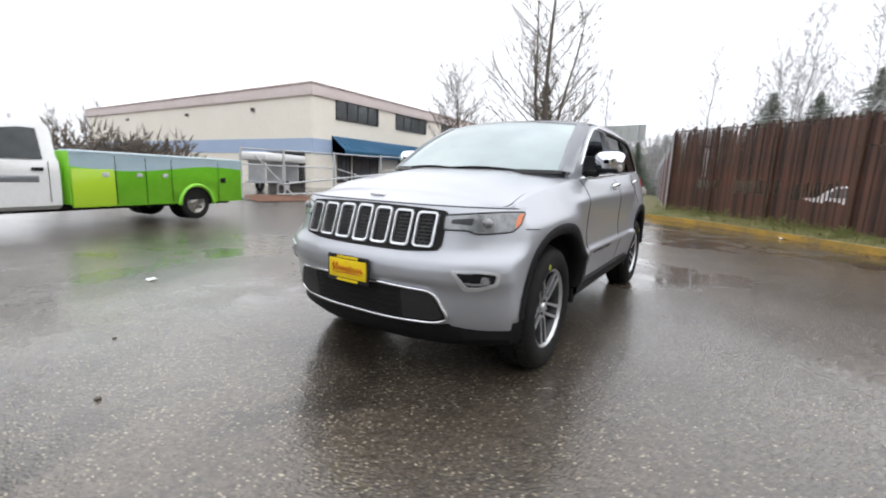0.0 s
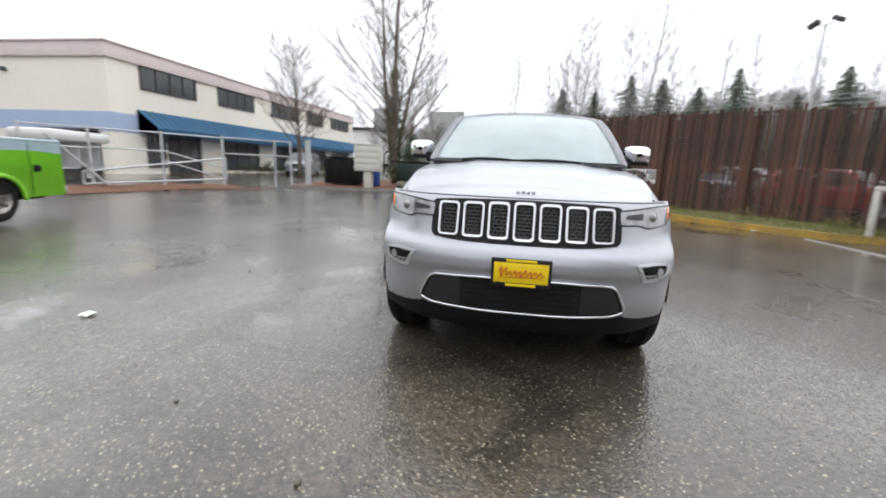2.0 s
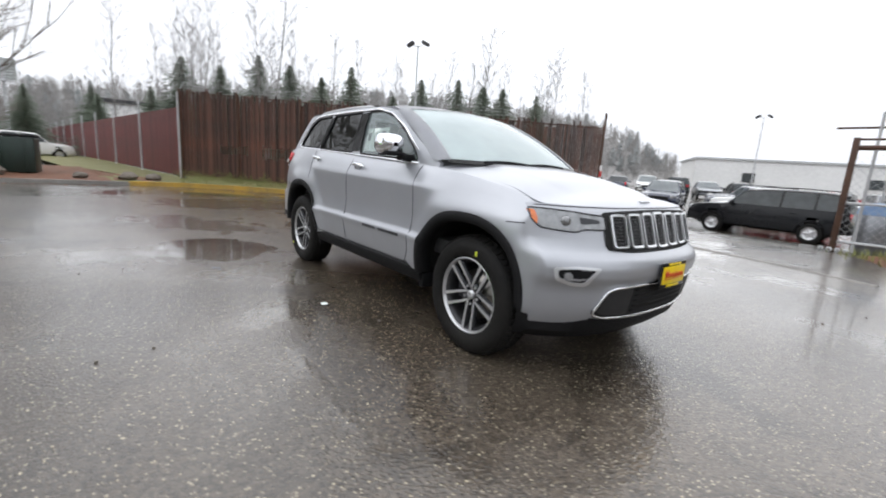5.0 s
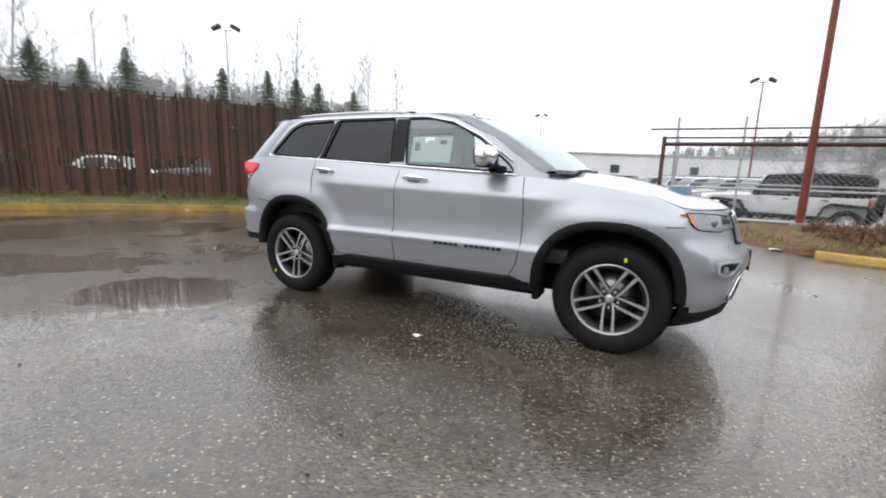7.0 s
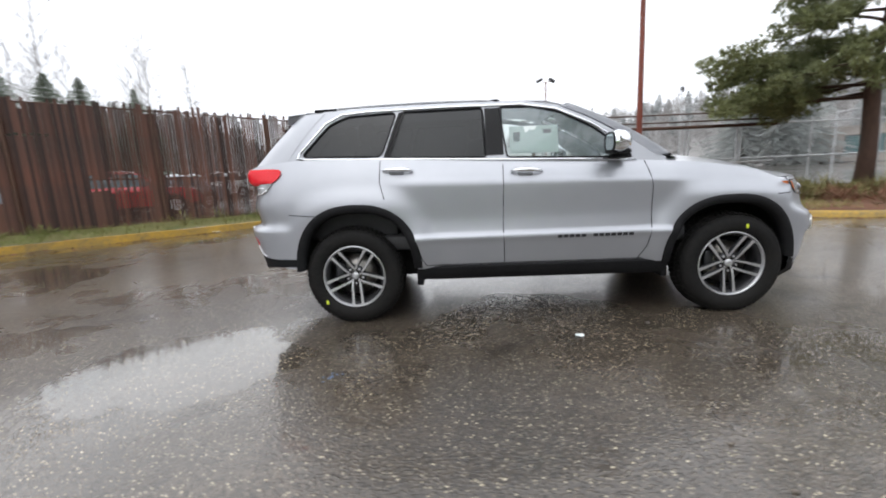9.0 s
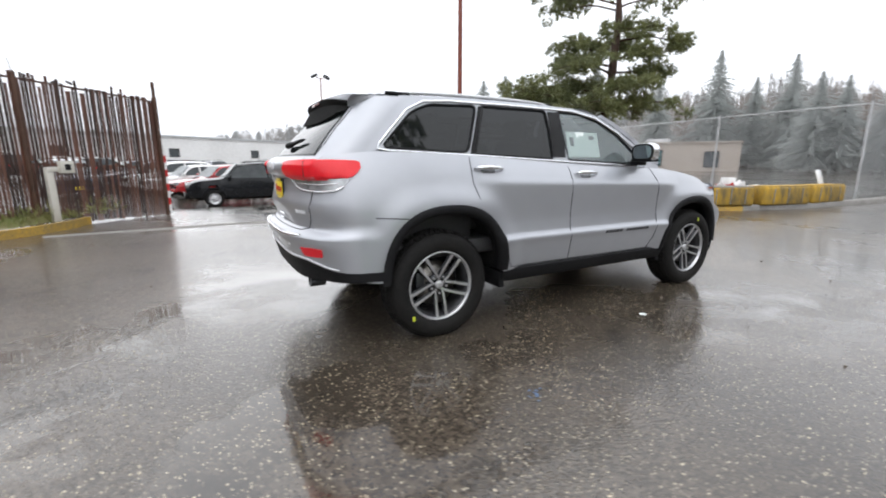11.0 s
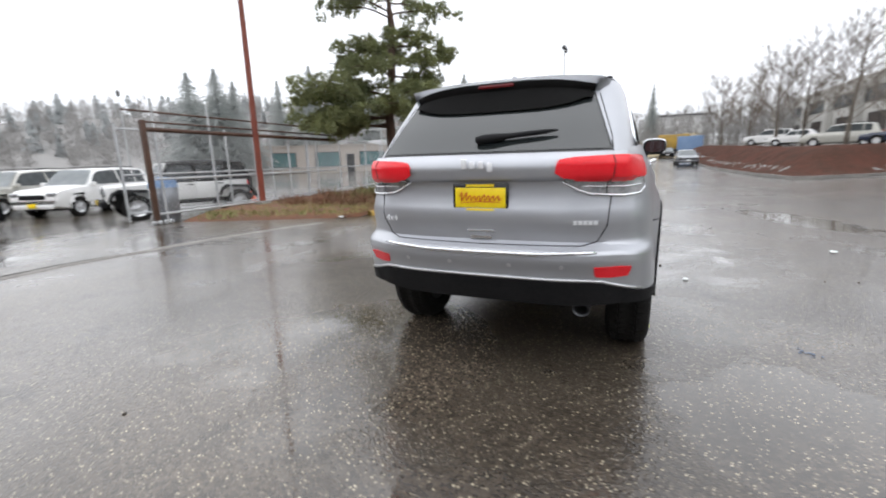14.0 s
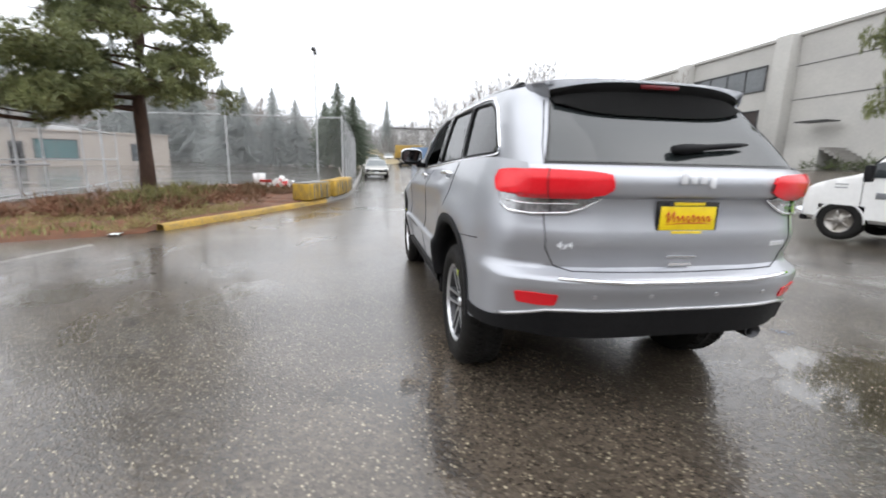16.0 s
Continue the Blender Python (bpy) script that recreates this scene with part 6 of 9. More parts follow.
# nose: grille, plate, lower intake
bm = bmesh.new()
sheet_on(bm, "front", -0.515, 0.515, spline([(-0.515, 0.81), (-0.50, 0.786), (-0.25, 0.770), (0, 0.767), (0.25, 0.770), (0.50, 0.786), (0.515, 0.81)]),
         spline([(-0.515, 0.975), (-0.50, 0.986), (-0.25, 0.998), (0, 1.002), (0.25, 0.998), (0.50, 0.986), (0.515, 0.975)]), 60, 12, 0.005)
grille = part("grille", bm, DARKWELL, car, "seven-slot grille with bright rings and black mesh")
for i in range(7):
    y = (i - 3) * 0.1378
    k = abs(i - 3) / 3
    zt, zb = 0.985 - 0.010 * k, 0.780 + 0.012 * k
    o_ = rounded([(y - 0.0580, zt), (y + 0.0580, zt), (y + 0.0560, zb), (y - 0.0560, zb)], 0.024, 4)
    i_ = rounded([(y - 0.0475, zt - 0.0105), (y + 0.0475, zt - 0.0105), (y + 0.0455, zb + 0.0105), (y - 0.0455, zb + 0.0105)], 0.018, 4)
    bm = bmesh.new()
    patch(bm, "front", [o_, i_], 0.018, 0.016, 0)
    part("slot_ring", bm, SATIN, grille, "bright satin slot surround", 20)
    bm = bmesh.new()
    zz, row = zb + 0.02, 0
    while zz < zt - 0.016:
        for yy in (-0.015, 0.015) if row % 2 else (-0.030, 0.0, 0.030):
            hexa = [(y + yy + 0.0125 * math.cos(math.pi * (j / 3 + 1 / 6)), zz + 0.0105 * math.sin(math.pi * (j / 3 + 1 / 6))) for j in range(6)]
            tube(bm, [put("front", a, z, 0.012)[0] for a, z in hexa], 0.0018, 4, True)
        zz += 0.0190
        row += 1
    part("slot_mesh", bm, MESHGREY, grille)
lo = rounded([(-0.50, 0.578), (-0.2, 0.592), (0.2, 0.592), (0.50, 0.578), (0.575, 0.425), (0.50, 0.398), (0.2, 0.388), (-0.2, 0.388), (-0.50, 0.398), (-0.575, 0.425)], 0.05, 4)
bm = bmesh.new()
sheet_on(bm, "front", -0.572, 0.572, spline([(-0.572, 0.428), (-0.55, 0.412), (-0.50, 0.399), (-0.2, 0.389), (0.2, 0.389), (0.50, 0.399), (0.55, 0.412), (0.572, 0.428)]),
         spline([(-0.572, 0.440), (-0.525, 0.535), (-0.50, 0.568), (-0.46, 0.582), (-0.2, 0.591), (0.2, 0.591), (0.46, 0.582), (0.50, 0.568), (0.525, 0.535), (0.572, 0.440)]), 70, 10, 0.006)
intake = part("lower_intake", bm, DARKWELL, car, "black lower intake framed in chrome")
bm = bmesh.new()
line(bm, "front", lo, 0.0085, 0.008, closed=True, step=0.03)
part("intake_trim", bm, CHROME, intake, "bright chrome frame")
for j in range(5):
    bm = bmesh.new()
    line(bm, "front", [(-0.30, 0.43 + 0.032 * j), (0, 0.427 + 0.032 * j), (0.30, 0.43 + 0.032 * j)], 0.005, 0.008)
    part("intake_slat", bm, BLACK, intake)
for s in (1, -1):                     # blank panels at both ends of the intake
    bm = bmesh.new()
    patch(bm, "front", [rounded([(s * 0.325, 0.408), (s * 0.50, 0.415), (s * 0.545, 0.435), (s * 0.492, 0.552), (s * 0.45, 0.566), (s * 0.325, 0.573)], 0.02, 3)], 0.010, 0.006, 1)
    part("intake_blank", bm, INTAKEGREY, intake, "dark grey blanking panel")


def plate(fname, y0, zc, off, w=0.315, h=0.152):
    c, n_ = put(fname, y0, zc, off)
    d = -1 if fname == "rear" else 1
    x = c.x
    bm = bmesh.new()
    box(bm, (x, y0, zc), (0.012, w, h), 0.005)
    pl = part("number_plate", bm, GLOSSBLACK, car, "yellow dealer plate in a black frame")
    bm = bmesh.new()
    box(bm, (x + d * 0.006, y0, zc), (0.006, w - 0.032, h - 0.045), 0.002)
    part("plate_face", bm, YELLOW, pl)
    for zz in (zc + h / 2 - 0.011, zc - h / 2 + 0.011):
        bm = bmesh.new()
        box(bm, (x + d * 0.0075, y0, zz), (0.004, w * 0.5, 0.014), 0.001)
        part("plate_strip", bm, YELLOW, pl)
    # the red script, as plain strokes
    bm = bmesh.new()
    wave = []
    for j in range(73):
        t_ = j / 72
        amp = (0.026 if t_ < 0.16 else 0.013) * (1 + 0.5 * (0.5 < t_ < 0.6))
        zz = amp * math.sin(t_ * 9 * 2 * math.pi) + (0.006 if t_ < 0.16 else 0.0)
        wave.append((x + d * 0.0105, y0 + d * (-0.118 + 0.236 * t_ + 0.35 * zz), zc - 0.001 + zz))
    tube(bm, wave, 0.0030, 5)
    tube(bm, [(x + d * 0.0105, y0 + d * a, zc - 0.024 + z_) for a, z_ in ((-0.115, -0.004), (-0.03, 0.002), (0.06, 0.004), (0.115, 0.0))], [0.001, 0.0025, 0.003, 0.001], 5)
    part("plate_stroke", bm, REDINK, pl)


plate("front", 0.0, 0.635, 0.016)
plate("rear", 0.0, 1.040, 0.006)
bm = bmesh.new()      # bonnet emblem as plain raised bars
for j in range(4):
    x_, y_ = 2.085, -0.042 + 0.028 * j
    hz = HOODT.ray_cast(Vector((x_, y_, 2)), Vector((0, 0, -1)))[0]
    box(bm, (x_, y_, (hz.z if hz else 1.05) + 0.004), (0.030, 0.019, 0.012), 0.003)
part("emblem", bm, BADGE, car, "small bright emblem")
bm = bmesh.new()
for j, (a, hh) in enumerate(((0.075, 0.062), (0.028, 0.044), (-0.020, 0.044), (-0.068, 0.056))):
    c, n_ = put("rear", a, 1.213, 0.006)
    box(bm, (c.x, a, 1.213 - (0.012 if j == 3 else -0.006 if j == 0 else 0)), (0.012, 0.030, hh * 0.85), 0.005)
part("emblem", bm, BADGE, car, "bright emblem bars on the tailgate")
txt = bpy.data.curves.new("drive_badge", "FONT")
txt.body, txt.size, txt.extrude = "4x4", 0.052, 0.002
txt.materials.append(BADGE)
tb = new("drive_badge", txt)
tb.parent = car
cb, _ = put("rear", 0.55, 0.915, 0.004)
tb.matrix_basis = pose(cb.x, 0.61, 0.898, 90, 0, -90)
for a0, n_b in ((-0.60, 5),):
    for j in range(n_b):
        bm = bmesh.new()
        a = a0 + (0.04 if n_b == 3 else 0.024) * j
        patch(bm, "rear", [[(a, 0.905), (a + (0.03 if n_b == 3 else 0.018), 0.905), (a + (0.03 if n_b == 3 else 0.018), 0.926), (a, 0.926)]], 0.004, 0.004, 0)
        part("badge_bar", bm, BADGE, car)

# tail: glass, spoiler, wiper, bumper
bm = bmesh.new()
grid(bm, [[(XG(z) + 0.36 * abs(y) ** 4 - 0.008, y, z) for y in [(0.642 - 0.142 * (z - 1.28) / 0.38) * v / 14 for v in range(-14, 15)]] for z in [1.282 + 0.37 * j / 12 for j in range(13)]])
outward(bm, (-1, 0, 0.5))
part("rear_window", bm, REARGLASS, car, "dark tinted rear window")
bm = bmesh.new()
grid(bm, [[(XG(z) + 0.36 * abs(y) ** 4 - 0.004, y, z) for y in [(0.652 - 0.142 * (z - 1.28) / 0.38) * v / 14 for v in range(-14, 15)]] for z in [1.272 + 0.385 * j / 12 for j in range(13)]])
outward(bm, (-1, 0, 0.5))
part("window_surround", bm, GLOSSBLACK, car)
bm = bmesh.new()
rows = []
for j in range(21):
    y = -0.60 + 1.2 * j / 20
    e = abs(y) / 0.60
    tip = -2.055 + 0.09 * e ** 4
    rows.append([(-1.86, y * 0.985, 1.703 - 0.03 * e ** 3), (-1.97, y * 0.955, 1.699 - 0.032 * e ** 3), (tip, y * 0.92, 1.672 - 0.04 * e ** 3),
                 (tip - 0.002, y * 0.918, 1.666 - 0.04 * e ** 3)])
grid(bm, rows)
bmesh.ops.solidify(bm, geom=bm.faces[:], thickness=0.004)
bmesh.ops.recalc_face_normals(bm, faces=bm.faces)
sp = part("spoiler", bm, SILVER, car, smooth=50)
bm = bmesh.new()
rows = []
for j in range(21):
    y = -0.538 + 1.076 * j / 20
    e = abs(y) / 0.538
    tip = -2.057 + 0.09 * e ** 4
    rows.append([(tip - 0.004, y, 1.668 - 0.04 * e ** 3), (tip - 0.003, y, 1.650 - 0.04 * e ** 3), (tip + 0.010, y * 0.99, 1.626 - 0.03 * e ** 3), (-2.078 + 0.05 * e ** 4, y * 0.985, 1.548 + 0.01 * e ** 4),
                 (-2.100 + 0.075 * e ** 4, y * 0.97, 1.506 + 0.06 * e ** 4), (-2.075 + 0.075 * e ** 4, y * 0.96, 1.507 + 0.06 * e ** 4)])
grid(bm, rows)
bmesh.ops.solidify(bm, geom=bm.faces[:], thickness=0.004)
part("spoiler_underside", bm, DARKWELL, sp, "matt black underside")
for s in (1, -1):
    bm = bmesh.new()
    grid(bm, [[(-1.82, s * 0.600, 1.674), (-1.90, s * 0.584, 1.669), (-1.97, s * 0.570, 1.660), (-1.985, s * 0.550, 1.632)],
              [(-1.80, s * 0.622, 1.645), (-1.88, s * 0.597, 1.640), (-1.94, s * 0.575, 1.634), (-1.985, s * 0.548, 1.612)],
              [(-1.80, s * 0.625, 1.60), (-1.88, s * 0.595, 1.60), (-1.94, s * 0.565, 1.60), (-1.98, s * 0.535, 1.590)]])
    bmesh.ops.solidify(bm, geom=bm.faces[:], thickness=0.004)
    bmesh.ops.recalc_face_normals(bm, faces=bm.faces)
    part("spoiler_end", bm, SILVER, sp, smooth=60)
bm = bmesh.new()
box(bm, (-2.056, 0, 1.650), (0.02, 0.21, 0.022), 0.006)
part("brake_light", bm, REDDARK, sp, "dark red unlit brake light")
bm = bmesh.new()
box(bm, (-1.6, 0, 1.745), (0.10, 0.03, 0.05), 0.012)
part("aerial", bm, SILVER, car)
wp = [put("rear", 0.05 - 0.43 * j / 8, 1.325 + 0.035 * j / 8, 0.03, [TAILT])[0] for j in range(9)]
bm = bmesh.new()
tube(bm, wp, [0.018, 0.024, 0.022, 0.016, 0.014, 0.014, 0.013, 0.011, 0.005], 8)
part("rear_wiper", bm, BLACK, car, "black rear wiper")
bm = bmesh.new()      # chrome-edged handle recess of the tailgate
patch(bm, "rear", [rounded([(-0.078, 0.868), (0.078, 0.868), (0.078, 0.858), (-0.078, 0.858)], 0.004, 2)], 0.008, 0.008, 0)
patch(bm, "rear", [rounded([(-0.060, 0.832), (0.060, 0.832), (0.060, 0.818), (-0.060, 0.818)], 0.004, 2)], 0.010, 0.008, 0)
part("tailgate_handle", bm, CHROME, car, "chrome-edged tailgate handle")
bm = bmesh.new()
line(bm, "rear", [(0.60, 0.768), (0.3, 0.758), (0, 0.756), (-0.3, 0.758), (-0.60, 0.768)], 0.011, 0.002)
part("bumper_strip", bm, CHROME, car, "bright bumper strip")
bm = bmesh.new()
line(bm, "rear", [(-0.82, 0.560), (-0.70, 0.590), (-0.63, 0.612), (-0.55, 0.618), (0, 0.618), (0.55, 0.618), (0.63, 0.612), (0.70, 0.590), (0.82, 0.560)], 0.008, 0.004)
part("bumper_strip", bm, ALLOY, car)
RINGS = [contour(0.4 + 0.02 * j, 0) for j in range(16)]


def skin(i, z, out):
    """The lower body at ring point i and height z, pushed out."""
    for a, b in zip(RINGS, RINGS[1:]):
        if a[i].z <= z <= b[i].z or b is RINGS[-1] or z < RINGS[0][i].z:
            p = a[i].lerp(b[i], (z - a[i].z) / (b[i].z - a[i].z))
            break
    q = RINGS[4][min(i + 1, len(RINGS[4]) - 1)] - RINGS[4][i - 1]
    nrm = Vector((q.y, -q.x, 0)).normalized()
    return p + nrm * (-out if nrm.y < 0 or (abs(nrm.y) < 0.2 and nrm.x > 0) else out)


VTOP = spline([(0.0, 0.612), (0.60, 0.608), (0.66, 0.592), (0.74, 0.566), (0.83, 0.545), (0.95, 0.530)])
half = []
for i, p in enumerate(RINGS[4]):
    if p.x < -1.865:
        top_z = VTOP(p.y)
        low_z = 0.468 + 0.012 * smooth_step((p.y - 0.45) / 0.35)
        col = [skin(i, low_z + (top_z - low_z) * j / 5, 0.007) for j in range(6)]
        half.append([Vector((col[0].x * 0.92, col[0].y * 0.86, low_z - 0.018)), Vector((col[0].x * 0.985, col[0].y * 0.97, low_z - 0.014))] + col + [skin(i, top_z + 0.004, -0.01)])
half = [[Vector((q.x, -q.y, q.z)) for q in c] for c in half] + half[::-1][1:]
bm = bmesh.new()
grid(bm, half)
bmesh.ops.recalc_face_normals(bm, faces=bm.faces)
part("rear_valance", bm, BLACK, car, "black lower rear bumper", 45)
for y in (-0.44, -0.17, 0.17, 0.44):
    bm = bmesh.new()
    c, n_ = put("rear", y, 0.69, 0.002)
    cyl(bm, c - n_ * 0.004, c + n_ * 0.002, 0.011, n=12)
    part("parking_sensor", bm, ALLOY, car)
bm = bmesh.new()
lathe(bm, [(-2.29, 0.036), (-2.29, 0.031), (-2.22, 0.030), (-2.17, 0.001)], 20, "Y")
for v in bm.verts:
    v.co = Vector((v.co.y, -0.535 + v.co.x * 1.25, 0.440 + v.co.z))
lathe(bm, [(0, 0.037), (0.10, 0.037)], 20, "Y", (0, 9, 0))
for v in bm.verts:
    if v.co.y > 5:
        v.co = Vector((-2.29 + (v.co.y - 9), -0.535 + v.co.x * 1.25, 0.440 + v.co.z))
part("exhaust_tip", bm, POCKET, car, "dark oval exhaust tip")
# underside, chin and floor
bm = bmesh.new()
rows = []
for p in [q for q in contour(0.4, 0) if q.x > 1.865]:
    e = smooth_step((p.y - 0.50) / 0.30)
    rows.append([(p.x + 0.010 + 0.016 * (1 - e), p.y * 1.012, p.z + 0.035 + 0.13 * e), (p.x + 0.008 + 0.012 * (1 - e), p.y * 1.010, p.z + 0.02 + 0.05 * e), (p.x - 0.004, p.y * 1.0, p.z - 0.045), (p.x - 0.07, p.y * 0.96, 0.245),
                 (p.x - 0.30, p.y * 0.86, 0.245 + 0.02 * e)])
rows = [[(x, -y, z) for x, y, z in r] for r in rows[::-1]] + rows[1:]
grid(bm, rows)
bmesh.ops.recalc_face_normals(bm, faces=bm.faces)
part("chin", bm, BLACK, car, "black chin spoiler")
bm = bmesh.new()
box(bm, (0.1, 0, 0.40), (3.7, 0.98, 0.24), 0.04)
box(bm, (0, 0, 0.40), (1.75, 1.70, 0.16), 0.03)
box(bm, (-2.0, 0, 0.54), (0.4, 1.0, 0.08), 0.03)
part("underbody", bm, DARKWELL, car)
# cabin
bm = bmesh.new()
box(bm, (-0.3, 0, 0.62), (2.9, 1.58, 0.12), 0.03)
box(bm, (-1.55, 0, 0.9), (0.9, 1.45, 0.5), 0.05)
part("cabin_floor", bm, SEATCLOTH, car)
bm = bmesh.new()
box(bm, (0.72, 0, 1.10), (0.46, 1.50, 0.22), 0.07)
part("dashboard", bm, SEATCLOTH, car)
bm = bmesh.new()
tube(bm, [(0.42 + 0.06 * math.sin(2 * math.pi * j / 24), 0.38 + 0.185 * math.cos(2 * math.pi * j / 24), 1.13 + 0.175 * math.sin(2 * math.pi * j / 24)) for j in range(24)], 0.015, 6, True)
box(bm, (0.44, 0.38, 1.12), (0.05, 0.14, 0.09), 0.02)
part("steering_wheel", bm, BLACK, car)
for x, y, w in ((-0.12, 0.38, 0.50), (-0.12, -0.38, 0.50), (-1.02, 0, 1.36)):
    bm = bmesh.new()
    box(bm, (x + 0.05, y, 0.82), (0.52, w, 0.20), 0.07)
    seat = part("seat", bm, SEATCLOTH, car)
    bm = bmesh.new()
    box(bm, (0, 0, 0), (0.16, w, 0.62), 0.06)
    bmesh.ops.transform(bm, matrix=pose(x - 0.26, y, 1.12, 0, -14, 0), verts=bm.verts)
    part("seat_back", bm, SEATCLOTH, seat)
    for hy in ((0,) if w < 1 else (-0.45, 0.45)):
        bm = bmesh.new()
        box(bm, (x - 0.34, y + hy, 1.50), (0.10, 0.26, 0.18), 0.045)
        part("headrest", bm, SEATCLOTH, seat)
# paper sheet inside the passenger window
bm = bmesh.new()
grid(bm, [[(x, -(gh_y(x, z) - 0.016), z) for x in (-0.20, -0.02, 0.17)] for z in (1.278, 1.38, 1.485)])
sheet = part("window_sheet", bm, PAPER, car, "white paper sheet stuck inside the window")
for x0, x1, z0, z1 in ((-0.17, -0.12, 1.37, 1.44), (0.06, 0.12, 1.425, 1.455)):
    bm = bmesh.new()
    grid(bm, [[(x, -(gh_y(x, z) - 0.014), z) for x in (x0, x1)] for z in (z0, z1)])
    part("sheet_print", bm, INK, sheet)


def wheel(parent, x, y, s, turn, steer=0.0, R=0.382, dot=0.6):
    """One road wheel: tyre, alloy with five paired spokes, disc and nuts. Its outer face points along s."""
    w = new("wheel")
    w.parent = parent
    w.matrix_basis = pose(x, y, 0.377, 0, 0, (0 if s > 0 else 180) + steer)
    bm = bmesh.new()
    prof = [(0.10, 0.246), (0.120, 0.258), (0.130, 0.29), (0.132, 0.315), (0.126, 0.345), (0.112, 0.366), (0.085, R - 0.004), (0.05, R), (0, R + 0.001), (-0.05, R), (-0.085, R - 0.004),
            (-0.112, 0.366), (-0.13, 0.32), (-0.118, 0.256), (-0.10, 0.246)]
    lathe(bm, prof, 72)
    bmesh.ops.recalc_face_normals(bm, faces=bm.faces)
    tyre = part("tyre", bm, RUBBER, w, "", 60)
    for row, yy in enumerate((-0.075, -0.026, 0.026, 0.075)):
        bm = bmesh.new()
        for j in range(60):
            a = 2 * math.pi * (j + 0.5 * (row % 2)) / 60
            m4 = Matrix.Rotation(a, 4, "Y") @ pose(R + 0.001, yy, 0, 0, 0, 18 if row % 2 else -18)
            bmesh.ops.create_cube(bm, size=1, matrix=m4 @ Matrix.Diagonal((0.012, 0.040, 0.027, 1)))
        part("tread_block", bm, RUBBER, tyre, "", 0)
    bm = bmesh.new()
    lathe(bm, [(0.094, 0.232), (0.106, 0.236), (0.113, 0.243), (0.111, 0.250), (0.102, 0.252)], 60)
    bmesh.ops.recalc_face_normals(bm, faces=bm.faces)
    rim = part("rim", bm, ALLOY, w, "", 40)
    bm = bmesh.new()
    lathe(bm, [(-0.10, 0.245), (-0.10, 0.218), (0.05, 0.210), (0.085, 0.222), (0.095, 0.233)], 60)
    bmesh.ops.recalc_face_normals(bm, faces=bm.faces)
    for f in bm.faces:
        c = f.calc_center_median()
        if f.normal.dot(Vector((c.x, 0, c.z))) > 0:
            f.normal_flip()
    part("barrel", bm, BARREL, rim, "dark grey inner barrel", 40)
    bm = bmesh.new()
    lathe(bm, [(0.010, 0.02), (0.010, 0.165), (-0.014, 0.165)], 40)
    part("brake_disc", bm, DISC, w)
    bm = bmesh.new()
    lathe(bm, [(-0.03, 0.01), (-0.03, 0.20), (-0.05, 0.21)], 30)
    part("hub_plate", bm, DARKWELL, w)
    bm = bmesh.new()
    box(bm, (0.13, 0.02, 0.02), (0.07, 0.05, 0.16), 0.015)
    part("caliper", bm, POCKET, w)
    for i in range(5):
        a0 = turn + 2 * math.pi * i / 5
        bm = bmesh.new()
        bk = bmesh.new()
        for side in (-1, 1):
            pts = []
            for r_, da, yy, hw in ((0.036, 0.60, 0.066, 0.006), (0.058, 0.50, 0.071, 0.0075), (0.085, 0.385, 0.077, 0.0080), (0.125, 0.275, 0.084, 0.0085), (0.180, 0.198, 0.092, 0.0095), (0.234, 0.158, 0.099, 0.0125)):
                a = a0 + side * da
                pts.append((Vector((r_ * math.cos(a), yy, r_ * math.sin(a))), hw, Vector((-math.sin(a), 0, math.cos(a)))))
            grid(bm, [[p - t * h, p + t * h] for p, h, t in pts])
            grid(bk, [[p - t * (h + 0.003) - Vector((0, 0.003 + 0.03, 0)), p - t * (h + 0.002) - Vector((0, 0.003, 0)), p + t * (h + 0.002) - Vector((0, 0.003, 0)),
                       p + t * (h + 0.003) - Vector((0, 0.003 + 0.03, 0))] for p, h, t in pts])
        bmesh.ops.recalc_face_normals(bm, faces=bm.faces)
        bmesh.ops.solidify(bm, geom=bm.faces[:], thickness=0.003)
        part("spoke", bm, ALLOY, rim, "", 30)
        part("spoke_side", bk, POCKET, rim, "", 30)
        bm = bmesh.new()
        cyl(bm, (0.062 * math.cos(a0), 0.050, 0.062 * math.sin(a0)), (0.062 * math.cos(a0), 0.076, 0.062 * math.sin(a0)), 0.011, 0.009, 8)
        part("wheel_nut", bm, ALLOY, rim)
    bm = bmesh.new()
    lathe(bm, [(0.05, 0.085), (0.068, 0.080), (0.070, 0.048)], 30)
    part("hub", bm, POCKET, rim)
    bm = bmesh.new()
    lathe(bm, [(0.066, 0.032), (0.080, 0.029), (0.084, 0.020), (0.085, 0.001)], 24)
    part("hub_cap", bm, ALLOY, rim)
    bm = bmesh.new()
    box(bm, (0.302 * math.cos(dot), 0.1325, 0.302 * math.sin(dot)), (0.018, 0.004, 0.03), 0.001)
    part("tyre_sticker", bm, YELLOWGREEN, tyre, "small yellow-green sticker")
    return w


YELLOWGREEN = mat("yellow_green_sticker", (0.75, 0.85, 0.06), 0.4)
wheel(car, 1.4575, 0.765, 1, -1.53, dot=1.2)
wheel(car, 1.4575, -0.765, -1, -1.60, dot=1.85)
wheel(car, -1.4575, 0.765, 1, -1.3, dot=2.2)
wheel(car, -1.4575, -0.765, -1, -1.62, dot=-0.72)


